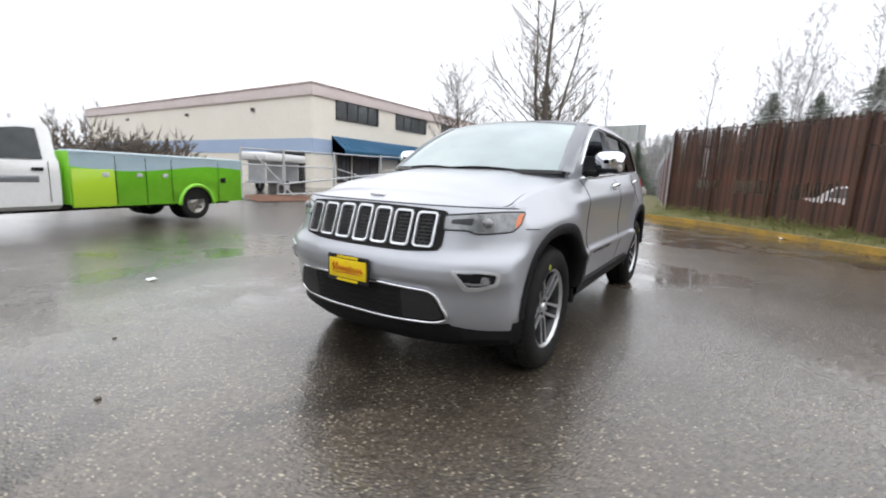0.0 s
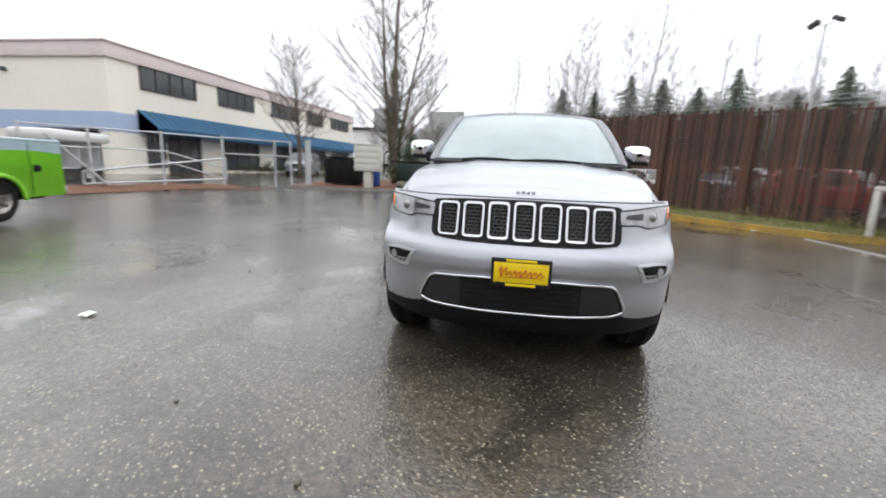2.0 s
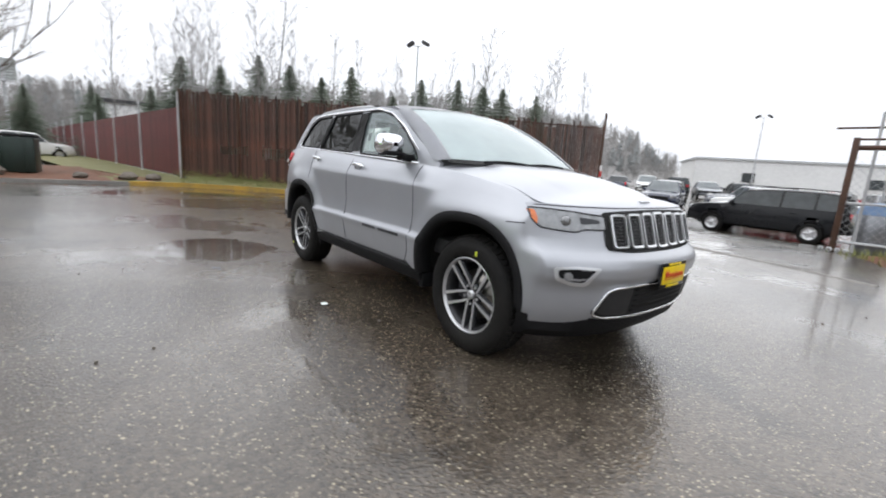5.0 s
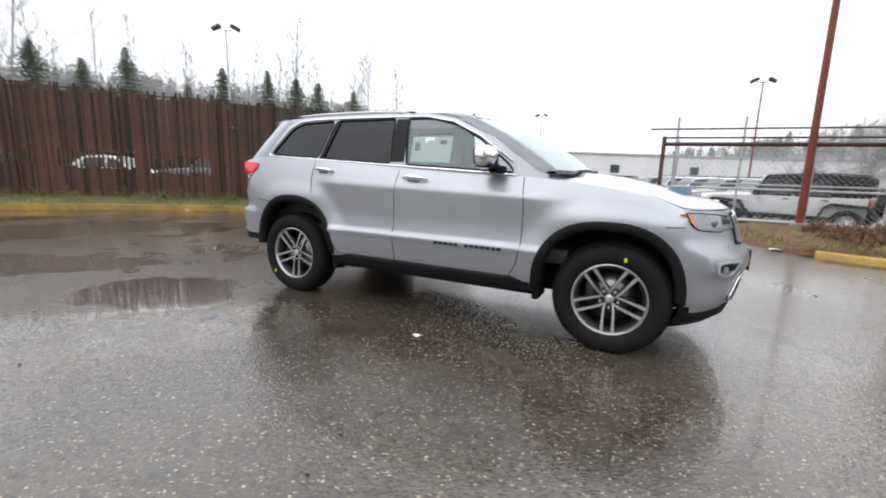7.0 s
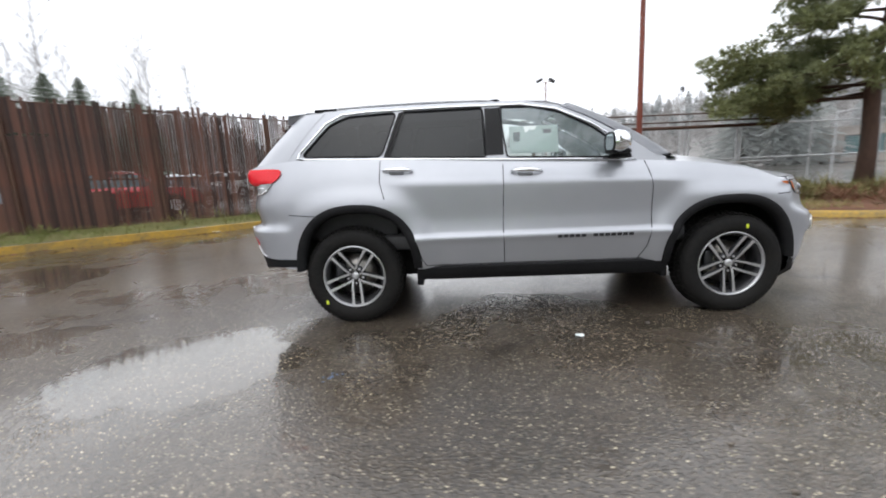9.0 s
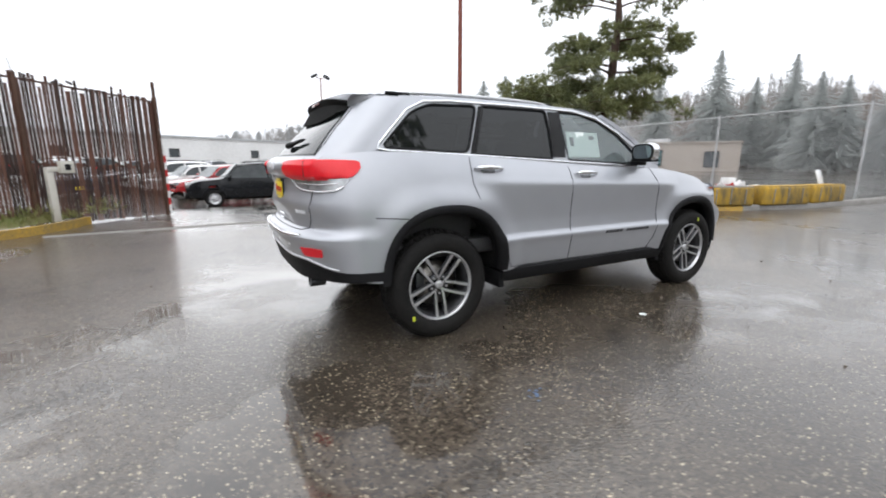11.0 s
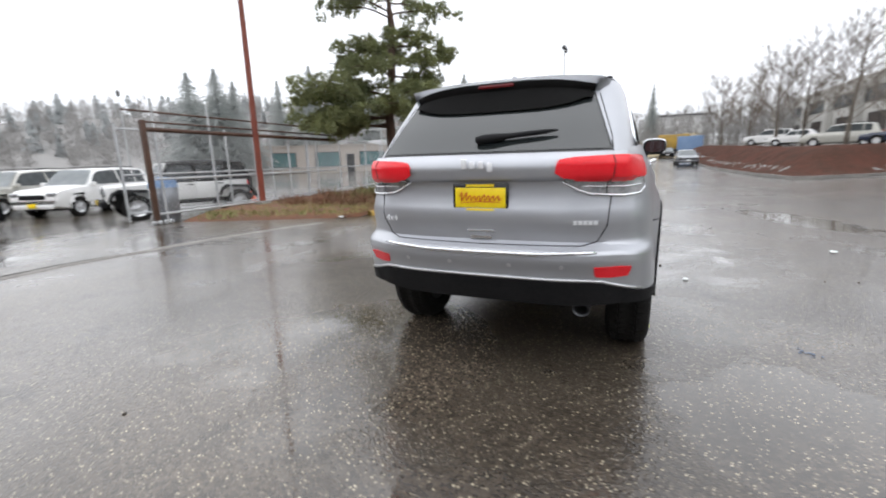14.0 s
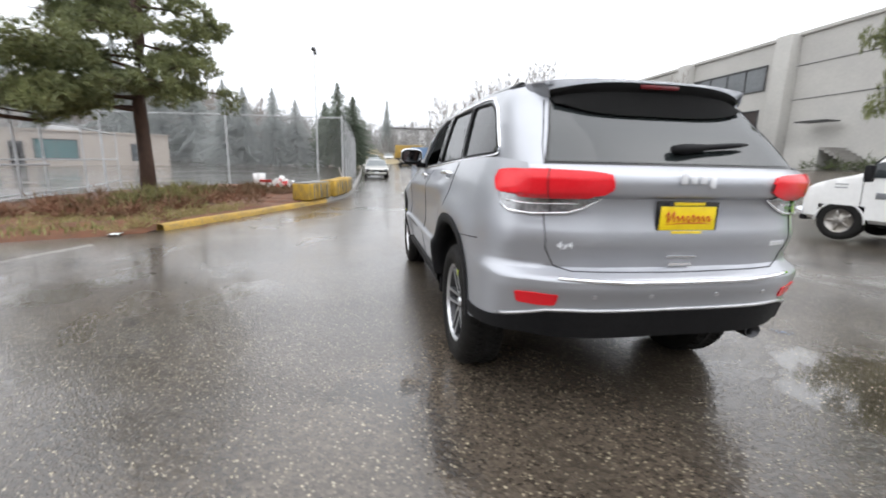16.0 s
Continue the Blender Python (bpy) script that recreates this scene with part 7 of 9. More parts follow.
# ---- other vehicles ----
def plain_wheel(parent, x, y, s, r=0.34, w=0.22, z=None, rim_m=None, label=""):
    wh = new("wheel")
    wh.parent = parent
    wh.matrix_basis = pose(x, y, r if z is None else z, 0, 0, 0 if s > 0 else 180)
    bm = bmesh.new()
    lathe(bm, [(w * 0.40, r * 0.60), (w * 0.5, r * 0.75), (w * 0.48, r * 0.90), (w * 0.36, r), (-w * 0.36, r), (-w * 0.5, r * 0.88), (-w * 0.4, r * 0.6)], 28)
    bmesh.ops.recalc_face_normals(bm, faces=bm.faces)
    part("tyre", bm, RUBBER, wh, smooth=50)
    bm = bmesh.new()
    lathe(bm, [(w * 0.42, r * 0.62), (w * 0.36, r * 0.56), (w * 0.22, r * 0.50), (w * 0.30, r * 0.22), (w * 0.36, r * 0.18), (w * 0.36, 0.005)], 24)
    rim = part("rim", bm, rim_m or ALLOY, wh, label, 40)
    for k in range(5):
        a = 2 * math.pi * k / 5
        bm = bmesh.new()
        box(bm, (r * 0.36, w * 0.30, 0), (r * 0.42, 0.03, r * 0.13), 0.01)
        bmesh.ops.transform(bm, matrix=Matrix.Rotation(a, 4, "Y"), verts=bm.verts)
        part("spoke", bm, rim_m or ALLOY, rim)


def parked_car(name, label, paint, m, kind="suv", L=4.4, W=1.82, H=1.68, group="cars in the lot", plate_y=False, category="car"):
    """A parked car with a lofted body, glazed cabin, lamps and wheels. Its front points along +x."""
    c = thing(name, label, category, group, m)
    a, b = -L / 2, L / 2
    r = 0.35 if H > 1.6 else 0.32
    if kind == "suv":
        hood, belt_z, ws0, ws1, rf1, rf0 = 0.60 * H, 0.63 * H, b - 1.25, b - 2.0, a + 0.45, a + 0.08
    elif kind == "box":
        hood, belt_z, ws0, ws1, rf1, rf0 = 0.61 * H, 0.63 * H, b - 1.15, b - 1.78, a + 0.16, a + 0.04
    else:
        hood, belt_z, ws0, ws1, rf1, rf0 = 0.60 * H, 0.64 * H, b - 1.25, b - 2.0, a + 1.35, a + 0.65
    top = spline([(a, belt_z - 0.14), (a + 0.05, belt_z - 0.04), (rf0, belt_z), (rf1, H - 0.05), ((rf1 + ws1) / 2, H), (ws1, H - 0.05), (ws0, hood + 0.05), ((ws0 + b) / 2, hood), (b - 0.22, hood - 0.07),
                  (b - 0.03, hood - 0.20), (b, hood - 0.34)]) if kind != "sedan" else \
        spline([(a, belt_z - 0.2), (a + 0.08, belt_z - 0.06), (rf0, belt_z), (rf1, H - 0.04), ((rf1 + ws1) / 2, H), (ws1, H - 0.05), (ws0, hood + 0.02), ((ws0 + b) / 2, hood - 0.04), (b - 0.22, hood - 0.12),
                (b - 0.03, hood - 0.24), (b, hood - 0.36)])
    half = W / 2

    def wide(x):
        return half * (1 - 0.12 * max(0, (x - (b - 0.7)) / 0.7) ** 2.5 - 0.10 * max(0, ((a + 0.5) - x) / 0.5) ** 2.5)

    def cabin_y(x, z):
        return wide(x) * (0.965 - 0.30 * max(0, z - belt_z) / (H - belt_z) * 0.75)
    axf, axr = b - 0.86, a + 0.86
    xs_ = sorted(set([a + L * i / 44 for i in range(45)] + [a + 0.03, b - 0.03]))
    bm = bmesh.new()
    rows = []
    for x in xs_:
        t, w = top(x), wide(x)
        bot = 0.28 + 0.10 * max(0, (x - b + 0.5) / 0.5) + 0.12 * max(0, (a + 0.5 - x) / 0.5)
        sh = min(t - 0.02, belt_z - 0.02)
        prof = [(w * 0.80, bot), (w * 0.96, bot + 0.06), (w, bot + 0.25), (w, sh - 0.18), (w * 0.965, sh)]
        if t > belt_z + 0.03:
            prof += [(cabin_y(x, belt_z + (t - belt_z) * 0.5), belt_z + (t - belt_z) * 0.5), (cabin_y(x, t - 0.05), t - 0.05), (cabin_y(x, t) * 0.86, t - 0.012), (0.4 * half, t + 0.004), (0, t + 0.006)]
        else:
            prof += [(w * 0.93, sh + (t - sh) * 0.5), (w * 0.86, t - 0.015), (w * 0.72, t - 0.002), (0.4 * half, t + 0.012), (0, t + 0.016)]
        rows.append([(x, y, z) for y, z in prof] + [(x, -y, z) for y, z in prof[-2::-1]])
    vs = grid(bm, rows)
    for f in bm.faces[:]:
        p = f.calc_center_median()
        if abs(p.y) > half * 0.7 and any(math.hypot(p.x - q, p.z - r) < r + 0.065 for q in (axf, axr)):
            bm.faces.remove(f)
    bm.faces.new(vs[0])
    bm.faces.new(vs[-1][::-1])
    bmesh.ops.recalc_face_normals(bm, faces=bm.faces)
    part("body", bm, paint, c, smooth=38)
    part("underbody", boxm((0, 0, 0.42), (L * 0.86, W * 0.72, 0.34), 0.04), DARKWELL, c)
    # glazing
    z0 = belt_z + 0.03
    cuts = [ws0 - 0.18, (ws1 + rf1) / 2 + 0.30, (ws1 + rf1) / 2 - 0.55, rf1 + 0.08]
    for s in (1, -1):
        for x1, x0 in zip(cuts, cuts[1:]):
            x1, x0 = x1 - 0.03, x0 + 0.03
            n = 8
            pts = [(x0 + (x1 - x0) * i / n, z0) for i in range(n + 1)] + [(x0 + (x1 - x0) * i / n, max(z0 + 0.01, top(x0 + (x1 - x0) * i / n) - 0.085)) for i in range(n, -1, -1)]
            bm = bmesh.new()
            grid(bm, [[(x, s * (cabin_y(x, z) + 0.008), z) for x, z in (pts[i], pts[-1 - i])] for i in range(n + 1)])
            bmesh.ops.solidify(bm, geom=bm.faces[:], thickness=0.006)
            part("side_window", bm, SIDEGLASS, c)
        for zz, x, sz_, mt, nm in ((hood - 0.19, b - 0.07, (0.16, 0.30, 0.13), CLEARLENS, "headlamp"), (belt_z - 0.13, a + 0.05, (0.10, 0.16, 0.24), REDLENS, "tail_lamp")):
            part(nm, boxm((x, s * wide(x) * 0.80, zz), sz_, 0.03), mt, c)
        part("mirror", boxm((ws0 - 0.25, s * (half + 0.06), belt_z + 0.06), (0.10, 0.20, 0.15), 0.03), paint, c)
        for hx in (0.05, -0.85):
            part("door_handle", boxm((hx, s * (half * 0.985), belt_z - 0.14), (0.17, 0.03, 0.03), 0.01), paint if kind != "box" else BLACK, c)
        for q in (axf, axr):
            bm = bmesh.new()
            tube(bm, [(q + (r + 0.06) * math.cos(t), s * (half * 0.985), r + (r + 0.06) * math.sin(t)) for t in [math.pi * (i - 0.5) / 15 for i in range(17)]], 0.028, 6)
            part("arch_trim", bm, BLACK if kind == "box" else paint, c)
            plain_wheel(c, q, s * (half - 0.12), s, r)
    for f0, f1, up in ((ws0, ws1, 1), (rf0, rf1, -1)):
        bm = bmesh.new()
        rows = []
        for i in range(7):
            x = f0 + (f1 - f0) * (0.10 + 0.80 * i / 6)
            z = top(x)
            rows.append([(x + up * 0.008, cabin_y(x, z) * 0.90 * v, z + 0.012) for v in (-1, -0.5, 0, 0.5, 1)])
        grid(bm, rows)
        bmesh.ops.solidify(bm, geom=bm.faces[:], thickness=0.006)
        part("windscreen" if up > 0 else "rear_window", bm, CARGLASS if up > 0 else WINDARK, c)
    part("grille", boxm((b - 0.005, 0, hood - 0.28), (0.05, W * 0.5, 0.16), 0.02), BLACK, c)
    part("front_bumper", boxm((b - 0.02, 0, 0.42), (0.14, W * 0.80, 0.16), 0.05), BLACK if kind == "box" else paint, c)
    part("rear_bumper", boxm((a + 0.02, 0, 0.46), (0.14, W * 0.84, 0.18), 0.05), BLACK if kind == "box" else paint, c)
    part("plate", boxm((b + 0.065, 0, 0.46), (0.02, 0.32, 0.15), 0.004), YELLOW if plate_y else WHITEP, c)
    if kind != "sedan":
        for s in (1, -1):
            bm = bmesh.new()
            tube(bm, [(x, s * half * 0.62, top(x) + 0.05) for x in (ws1 - 0.25, (ws1 + rf1) / 2, rf1 + 0.25)], 0.018, 6)
            part("roof_rail", bm, BLACK, c)
    return c


SUVD = pose(-1.15, 14.95, land(-1.15, 14.95), 0, 0, 182)
parked_car("black_suv", "boxy black SUV with silver wheels parked in the lot", BLACKP, SUVD, "box", 4.40, 1.76, 1.60)
parked_car("grey_suv", "dark grey SUV with a yellow front plate in the lot", NAVYP, pose(-8.2, 22.8, land(-8.2, 22.8), 0, 0, -72), "suv", 4.6, 1.86, 1.70, plate_y=True)
parked_car("red_car", "red hatchback parked among the lot's cars", REDP, pose(-2.0, 19.2, land(-2.0, 19.2), 0, 0, 199), "sedan", 4.3, 1.76, 1.48)
parked_car("white_car", "white saloon parked in the lot", WHITEP, pose(-3.1, 22.0, land(-3.1, 22.0), 0, 0, 199), "sedan", 4.5, 1.8, 1.46)
parked_car("white_car", "white crossover parked in the lot", WHITEP, pose(-4.2, 24.8, land(-4.2, 24.8), 0, 0, 199), "suv", 4.4, 1.8, 1.62)
parked_car("dark_car", "dark crossover parked in the lot", NAVYP, pose(-5.3, 27.6, land(-5.3, 27.6), 0, 0, 199), "suv", 4.4, 1.8, 1.64)
parked_car("grey_suv", "grey SUV parked behind the black one", GREYP, pose(-6.4, 30.4, land(-6.4, 30.4), 0, 0, 199), "suv", 4.6, 1.86, 1.70)
for i, (x, y, a, mt, nm, lb, yl) in enumerate(((5.7, 19.2, 200, WHITEP, "white_suv", "white SUV with a yellow front plate in the lot", True),
                                               (4.6, 22.0, 200, CHAMP, "silver_suv", "pale silver SUV beside the white ones in the lot", True),
                                               (3.5, 24.8, 200, WHITEP, "white_suv", "white SUV with a yellow front plate in the lot", True),
                                               (2.4, 27.6, 200, WHITEP, "white_suv", "white SUV with a yellow front plate in the lot", True),
                                               (1.3, 30.4, 200, GREYP, "grey_car", "grey SUV at the end of the row in the lot", False))):
    parked_car(nm, lb, mt, pose(x, y, land(x, y), 0, 0, a), "suv", 4.8, 1.92, 1.72, plate_y=yl)


def offroader(label, m):
    """A boxy four-door off-roader: tub, flat bonnet, upright screen, black flared wings, soft top and spare wheel. Front along +x."""
    o = thing("white_offroader", label, "car", "cars in the lot", m)
    part("tub", boxm((-0.62, 0, 0.84), (2.74, 1.56, 0.58), 0.05), WHITEP, o, "white painted tub")
    bm = bmesh.new()
    grid(bm, [[(x, y * w, z) for y, z in ((-1, 0.66), (-1, zt - 0.07), (-0.90, zt - 0.012), (-0.4, zt), (0.4, zt), (0.90, zt - 0.012), (1, zt - 0.07), (1, 0.66))] for x, w, zt in ((0.70, 0.77, 1.16), (1.2, 0.73, 1.145), (1.7, 0.67, 1.115), (1.95, 0.635, 1.09), (1.99, 0.62, 1.05))])
    bm.faces.new([bm.verts.new((1.99, y * 0.62, z)) for y, z in ((-1, 0.66), (1, 0.66), (1, 0.98), (0.9, 1.038), (-0.9, 1.038), (-1, 0.98))])
    bmesh.ops.recalc_face_normals(bm, faces=bm.faces)
    part("bonnet", bm, WHITEP, o, smooth=30)
    gp = part("grille", boxm((2.0, 0, 0.86), (0.05, 1.22, 0.40), 0.02), WHITEP, o)
    for k in range(7):
        part("slot", boxm((2.026, -0.24 + 0.08 * k, 0.88), (0.012, 0.045, 0.26), 0.004), BLACK, gp)
    for s in (1, -1):
        bm = bmesh.new()
        cyl(bm, (1.99, s * 0.46, 0.89), (2.05, s * 0.46, 0.89), 0.09, n=18)
        part("headlamp", bm, CLEARLENS, o, "round headlamp")
        for x0, x1, nm in ((-0.33, 0.68, "front_door"), (-1.22, -0.37, "rear_door")):
            d = part(nm, boxm(((x0 + x1) / 2, s * 0.79, 0.84), (x1 - x0, 0.03, 0.54), 0.012), WHITEP, o)
            top_x = x1 - 0.27 if x1 > 0 else x1
            bm = bmesh.new()
            tube(bm, [(x0 + 0.03, s * 0.775, 1.13), (x1 - 0.03, s * 0.775, 1.13), (top_x - 0.03, s * 0.715, 1.66), (x0 + 0.03, s * 0.715, 1.66)], 0.035, 6, True)
            part("window_frame", bm, BLACK, d)
            bm = bmesh.new()
            grid(bm, [[(x0 + 0.05, s * 0.768, 1.14), (x1 - 0.05, s * 0.768, 1.14)], [(x0 + 0.05, s * 0.712, 1.65), (top_x - 0.05, s * 0.712, 1.65)]])
            bmesh.ops.solidify(bm, geom=bm.faces[:], thickness=0.008)
            part("window", bm, SIDEGLASS, d)
            part("handle", boxm((x0 + 0.14, s * 0.815, 1.03), (0.16, 0.03, 0.035), 0.01), BLACK, d)
        for cx, dx in ((1.33, 0.06), (-1.62, 0.0)):
            bm = bmesh.new()
            prof = [(-0.60, 0.60), (-0.50, 0.80), (-0.40, 0.94), (0.36, 0.98), (0.52, 0.88), (0.62, 0.66)]
            grid(bm, [[(cx + dx + u, s * 0.68, z), (cx + dx + u, s * 0.95, z - 0.01), (cx + dx + u * 0.97, s * 0.955, z - 0.09), (cx + dx + u * 0.95, s * 0.70, z - 0.10)] for u, z in prof])
            bmesh.ops.recalc_face_normals(bm, faces=bm.faces)
            part("wing", bm, BLACK, o, "black plastic wing flare", 30)
            part("wheel_well", boxm((cx, s * 0.62, 0.66), (0.98, 0.20, 0.5), 0.08), DARKWELL, o)
            plain_wheel(o, cx, s * 0.80, s, 0.395, 0.25)
        part("mirror", boxm((0.56, s * 0.93, 1.20), (0.10, 0.17, 0.20), 0.03), BLACK, o)
        part("sill_step", boxm((-0.14, s * 0.78, 0.50), (1.9, 0.12, 0.07), 0.025), BLACK, o)
        part("tail_lamp", boxm((-2.0, s * 0.68, 0.98), (0.06, 0.14, 0.20), 0.02), REDLENS, o)
    bm = bmesh.new()
    tube(bm, [(0.70, -0.74, 1.15), (0.70, 0.74, 1.15), (0.43, 0.68, 1.70), (0.43, -0.68, 1.70)], 0.04, 6, True)
    sf = part("screen_frame", bm, WHITEP, o)
    bm = bmesh.new()
    grid(bm, [[(0.71, -0.72, 1.16), (0.71, 0.72, 1.16)], [(0.44, -0.66, 1.69), (0.44, 0.66, 1.69)]])
    bmesh.ops.solidify(bm, geom=bm.faces[:], thickness=0.008)
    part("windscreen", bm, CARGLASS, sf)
    bm = bmesh.new()
    rows = [[(x, y * w, z) for y, z in ((-1.07, zb), (-1.0, zt - 0.06), (-0.85, zt), (0, zt + 0.02), (0.85, zt), (1.0, zt - 0.06), (1.07, zb))] for x, w, zb, zt in
            ((0.42, 0.70, 1.64, 1.74), (-0.3, 0.71, 1.64, 1.79), (-1.22, 0.71, 1.64, 1.80), (-1.24, 0.72, 1.14, 1.80), (-1.85, 0.71, 1.14, 1.77), (-1.99, 0.69, 1.14, 1.66), (-2.0, 0.68, 1.12, 1.2))]
    grid(bm, rows)
    bmesh.ops.recalc_face_normals(bm, faces=bm.faces)
    part("soft_top", bm, BLACK, o, "black fabric soft top", 40)
    part("front_bumper", boxm((2.12, 0, 0.56), (0.18, 1.60, 0.20), 0.05), BLACK, o)
    part("rear_bumper", boxm((-2.06, 0, 0.54), (0.16, 1.58, 0.20), 0.05), BLACK, o)
    part("plate", boxm((2.22, 0, 0.60), (0.02, 0.30, 0.15), 0.004), YELLOW, o)
    part("underbody", boxm((-0.1, 0, 0.52), (3.8, 1.0, 0.22), 0.04), DARKWELL, o)
    bm = bmesh.new()
    lathe(bm, [(-2.10, 0.05), (-2.10, 0.34), (-2.14, 0.385), (-2.26, 0.385), (-2.31, 0.34), (-2.30, 0.22), (-2.28, 0.05)], 28, "Y")
    for v in bm.verts:
        v.co = Vector((v.co.y, v.co.x, 1.0 + v.co.z))
    part("spare_wheel", bm, RUBBER, o, "", 50)


offroader("white boxy off-roader with black wings and soft top in the lot", pose(5.2, 13.2, land(5.2, 13.2), 0, 0, 157))
tcone = thing("traffic_cone", "orange traffic cone on the lot's asphalt", "cone", m=pose(8.9, 13.9, land(8.9, 13.9)))
bm = bmesh.new()
lathe(bm, [(0.03, 0.16), (0.70, 0.025), (0.71, 0.001)], 16, "Z")
part("cone", bm, mat("orange_plastic", (0.75, 0.10, 0.02), 0.5), tcone)
part("foot", boxm((0, 0, 0.02), (0.38, 0.38, 0.04), 0.01), BLACK, tcone)
for i in range(9):
    mt, lb = ((GREYP, "grey"), (BLACKP, "black"), (WHITEP, "white"), (REDP, "red"))[(0, 2, 1, 2, 3, 1, 2, 0, 1)[i]]
    parked_car(lb + "_car", lb + " car parked in a far row of the lot", mt, pose(-13 - 3.0 * i, 13.5 + 4.6 * i * 0.62 + (6 if i % 2 else 0), 0, 0, 0, -125), "suv" if i % 2 else "sedan", 4.5, 1.82, 1.66 if i % 2 else 1.46)
for i in range(3):
    mt, lb = ((WHITEP, "white"), (GREYP, "grey"), (REDP, "red"), (WHITEP, "white"), (NAVYP, "navy"), (CHAMP, "champagne"))[i]
    parked_car(lb + "_car", lb + " car seen through gaps of the brown fence", mt, pose(-19.5 + 3.4 * i, 6.6 + 2.3 * i, 0, 0, 0, 35 + (180 if i % 2 else 0)), "suv" if i % 3 else "sedan", 4.5, 1.82, 1.64 if i % 3 else 1.46, group="cars behind the fence")
# along the road and on the bank
for x, y, a, mt, nm, lb, k in ((31.2, 0.45, 180, CHAMP, "parked_saloon", "pale silver saloon parked along the road", "sedan"), (50, 0.1, 180, GREYP, "parked_saloon", "dark grey saloon parked up the road", "sedan"),
                               (63, -0.1, 180, WHITEP, "parked_saloon", "white car parked up the road", "suv"), (44, -5.5, 180, GREYP, "parked_saloon", "grey saloon parked up the road", "sedan"),
                               (66, -5.2, 180, BLACKP, "parked_saloon", "dark car parked up the road", "sedan"), (86, -3.6, 180, WHITEP, "parked_saloon", "white van far up the road", "suv"),
                               (33.0, -16.9, 64, NAVYP, "parked_saloon", "dark navy saloon parked above the bank", "sedan"), (39.6, -15.6, 64, CHAMP, "parked_car", "champagne SUV parked above the bank", "suv"),
                               (46.5, -14.8, 66, WHITEP, "parked_car", "white car parked above the bank", "sedan"), (54, -14.4, 66, WHITEP, "parked_pickup", "white SUV parked above the bank", "suv")):
    parked_car(nm, lb, mt, pose(x, y, land(x, y) + (0.05 if y < -12 else 0), 0, 0, a), k, 4.7, 1.82, 1.45 if k == "sedan" else 1.7, group="cars along the road")
for x, y, a, mt, nm, lb, k in ((-27, -16.5, 15, GREYP, "parked_suv", "dark grey SUV parked before the blue awning", "suv"), (-33, -14.5, 15, WHITEP, "parked_suv", "white SUV parked before the building", "suv"),
                               (-38, -6.5, 100, WHITEP, "parked_van", "white car parked beyond the bins", "suv"), (-60, -4, 90, BLACKP, "parked_car", "dark car far down the lane", "sedan"),
                               (-60, 0.5, 90, BLACKP, "parked_car", "dark car far down the lane", "suv")):
    parked_car(nm, lb, mt, pose(x, y, land(x, y), 0, 0, a), k, 4.7, 1.82, 1.45 if k == "sedan" else 1.75, group="cars by the cream building")
tk = thing("box_trailer", "yellow box trailer parked far up the road", "trailer", m=pose(82, -7.2, land(82, -7.2), 0, 0, 80))
part("box", boxm((0, 0, 2.2), (4.8, 2.4, 2.4), 0.05), KERBY, tk)
part("chassis", boxm((0, 0, 0.85), (4.6, 1.6, 0.24), 0.03), FRAMEDK, tk)
ct = thing("storage_container", "pale blue steel container standing beyond the parked cars", "container", m=pose(78, -9.3, land(78, -9.3), 0, 0, 80))
part("body", boxm((0, 0, 1.1), (3.6, 2.2, 2.2), 0.03), PALEBLUE, ct)
for k in range(9):
    part("corrugation", boxm((-1.6 + 0.4 * k, 1.115, 1.1), (0.16, 0.05, 1.9)), PALEBLUE, ct)
for s in (1, -1):
    plain_wheel(tk, 1.5, s * 1.1, s, 0.42)
    plain_wheel(tk, -1.5, s * 1.1, s, 0.42)


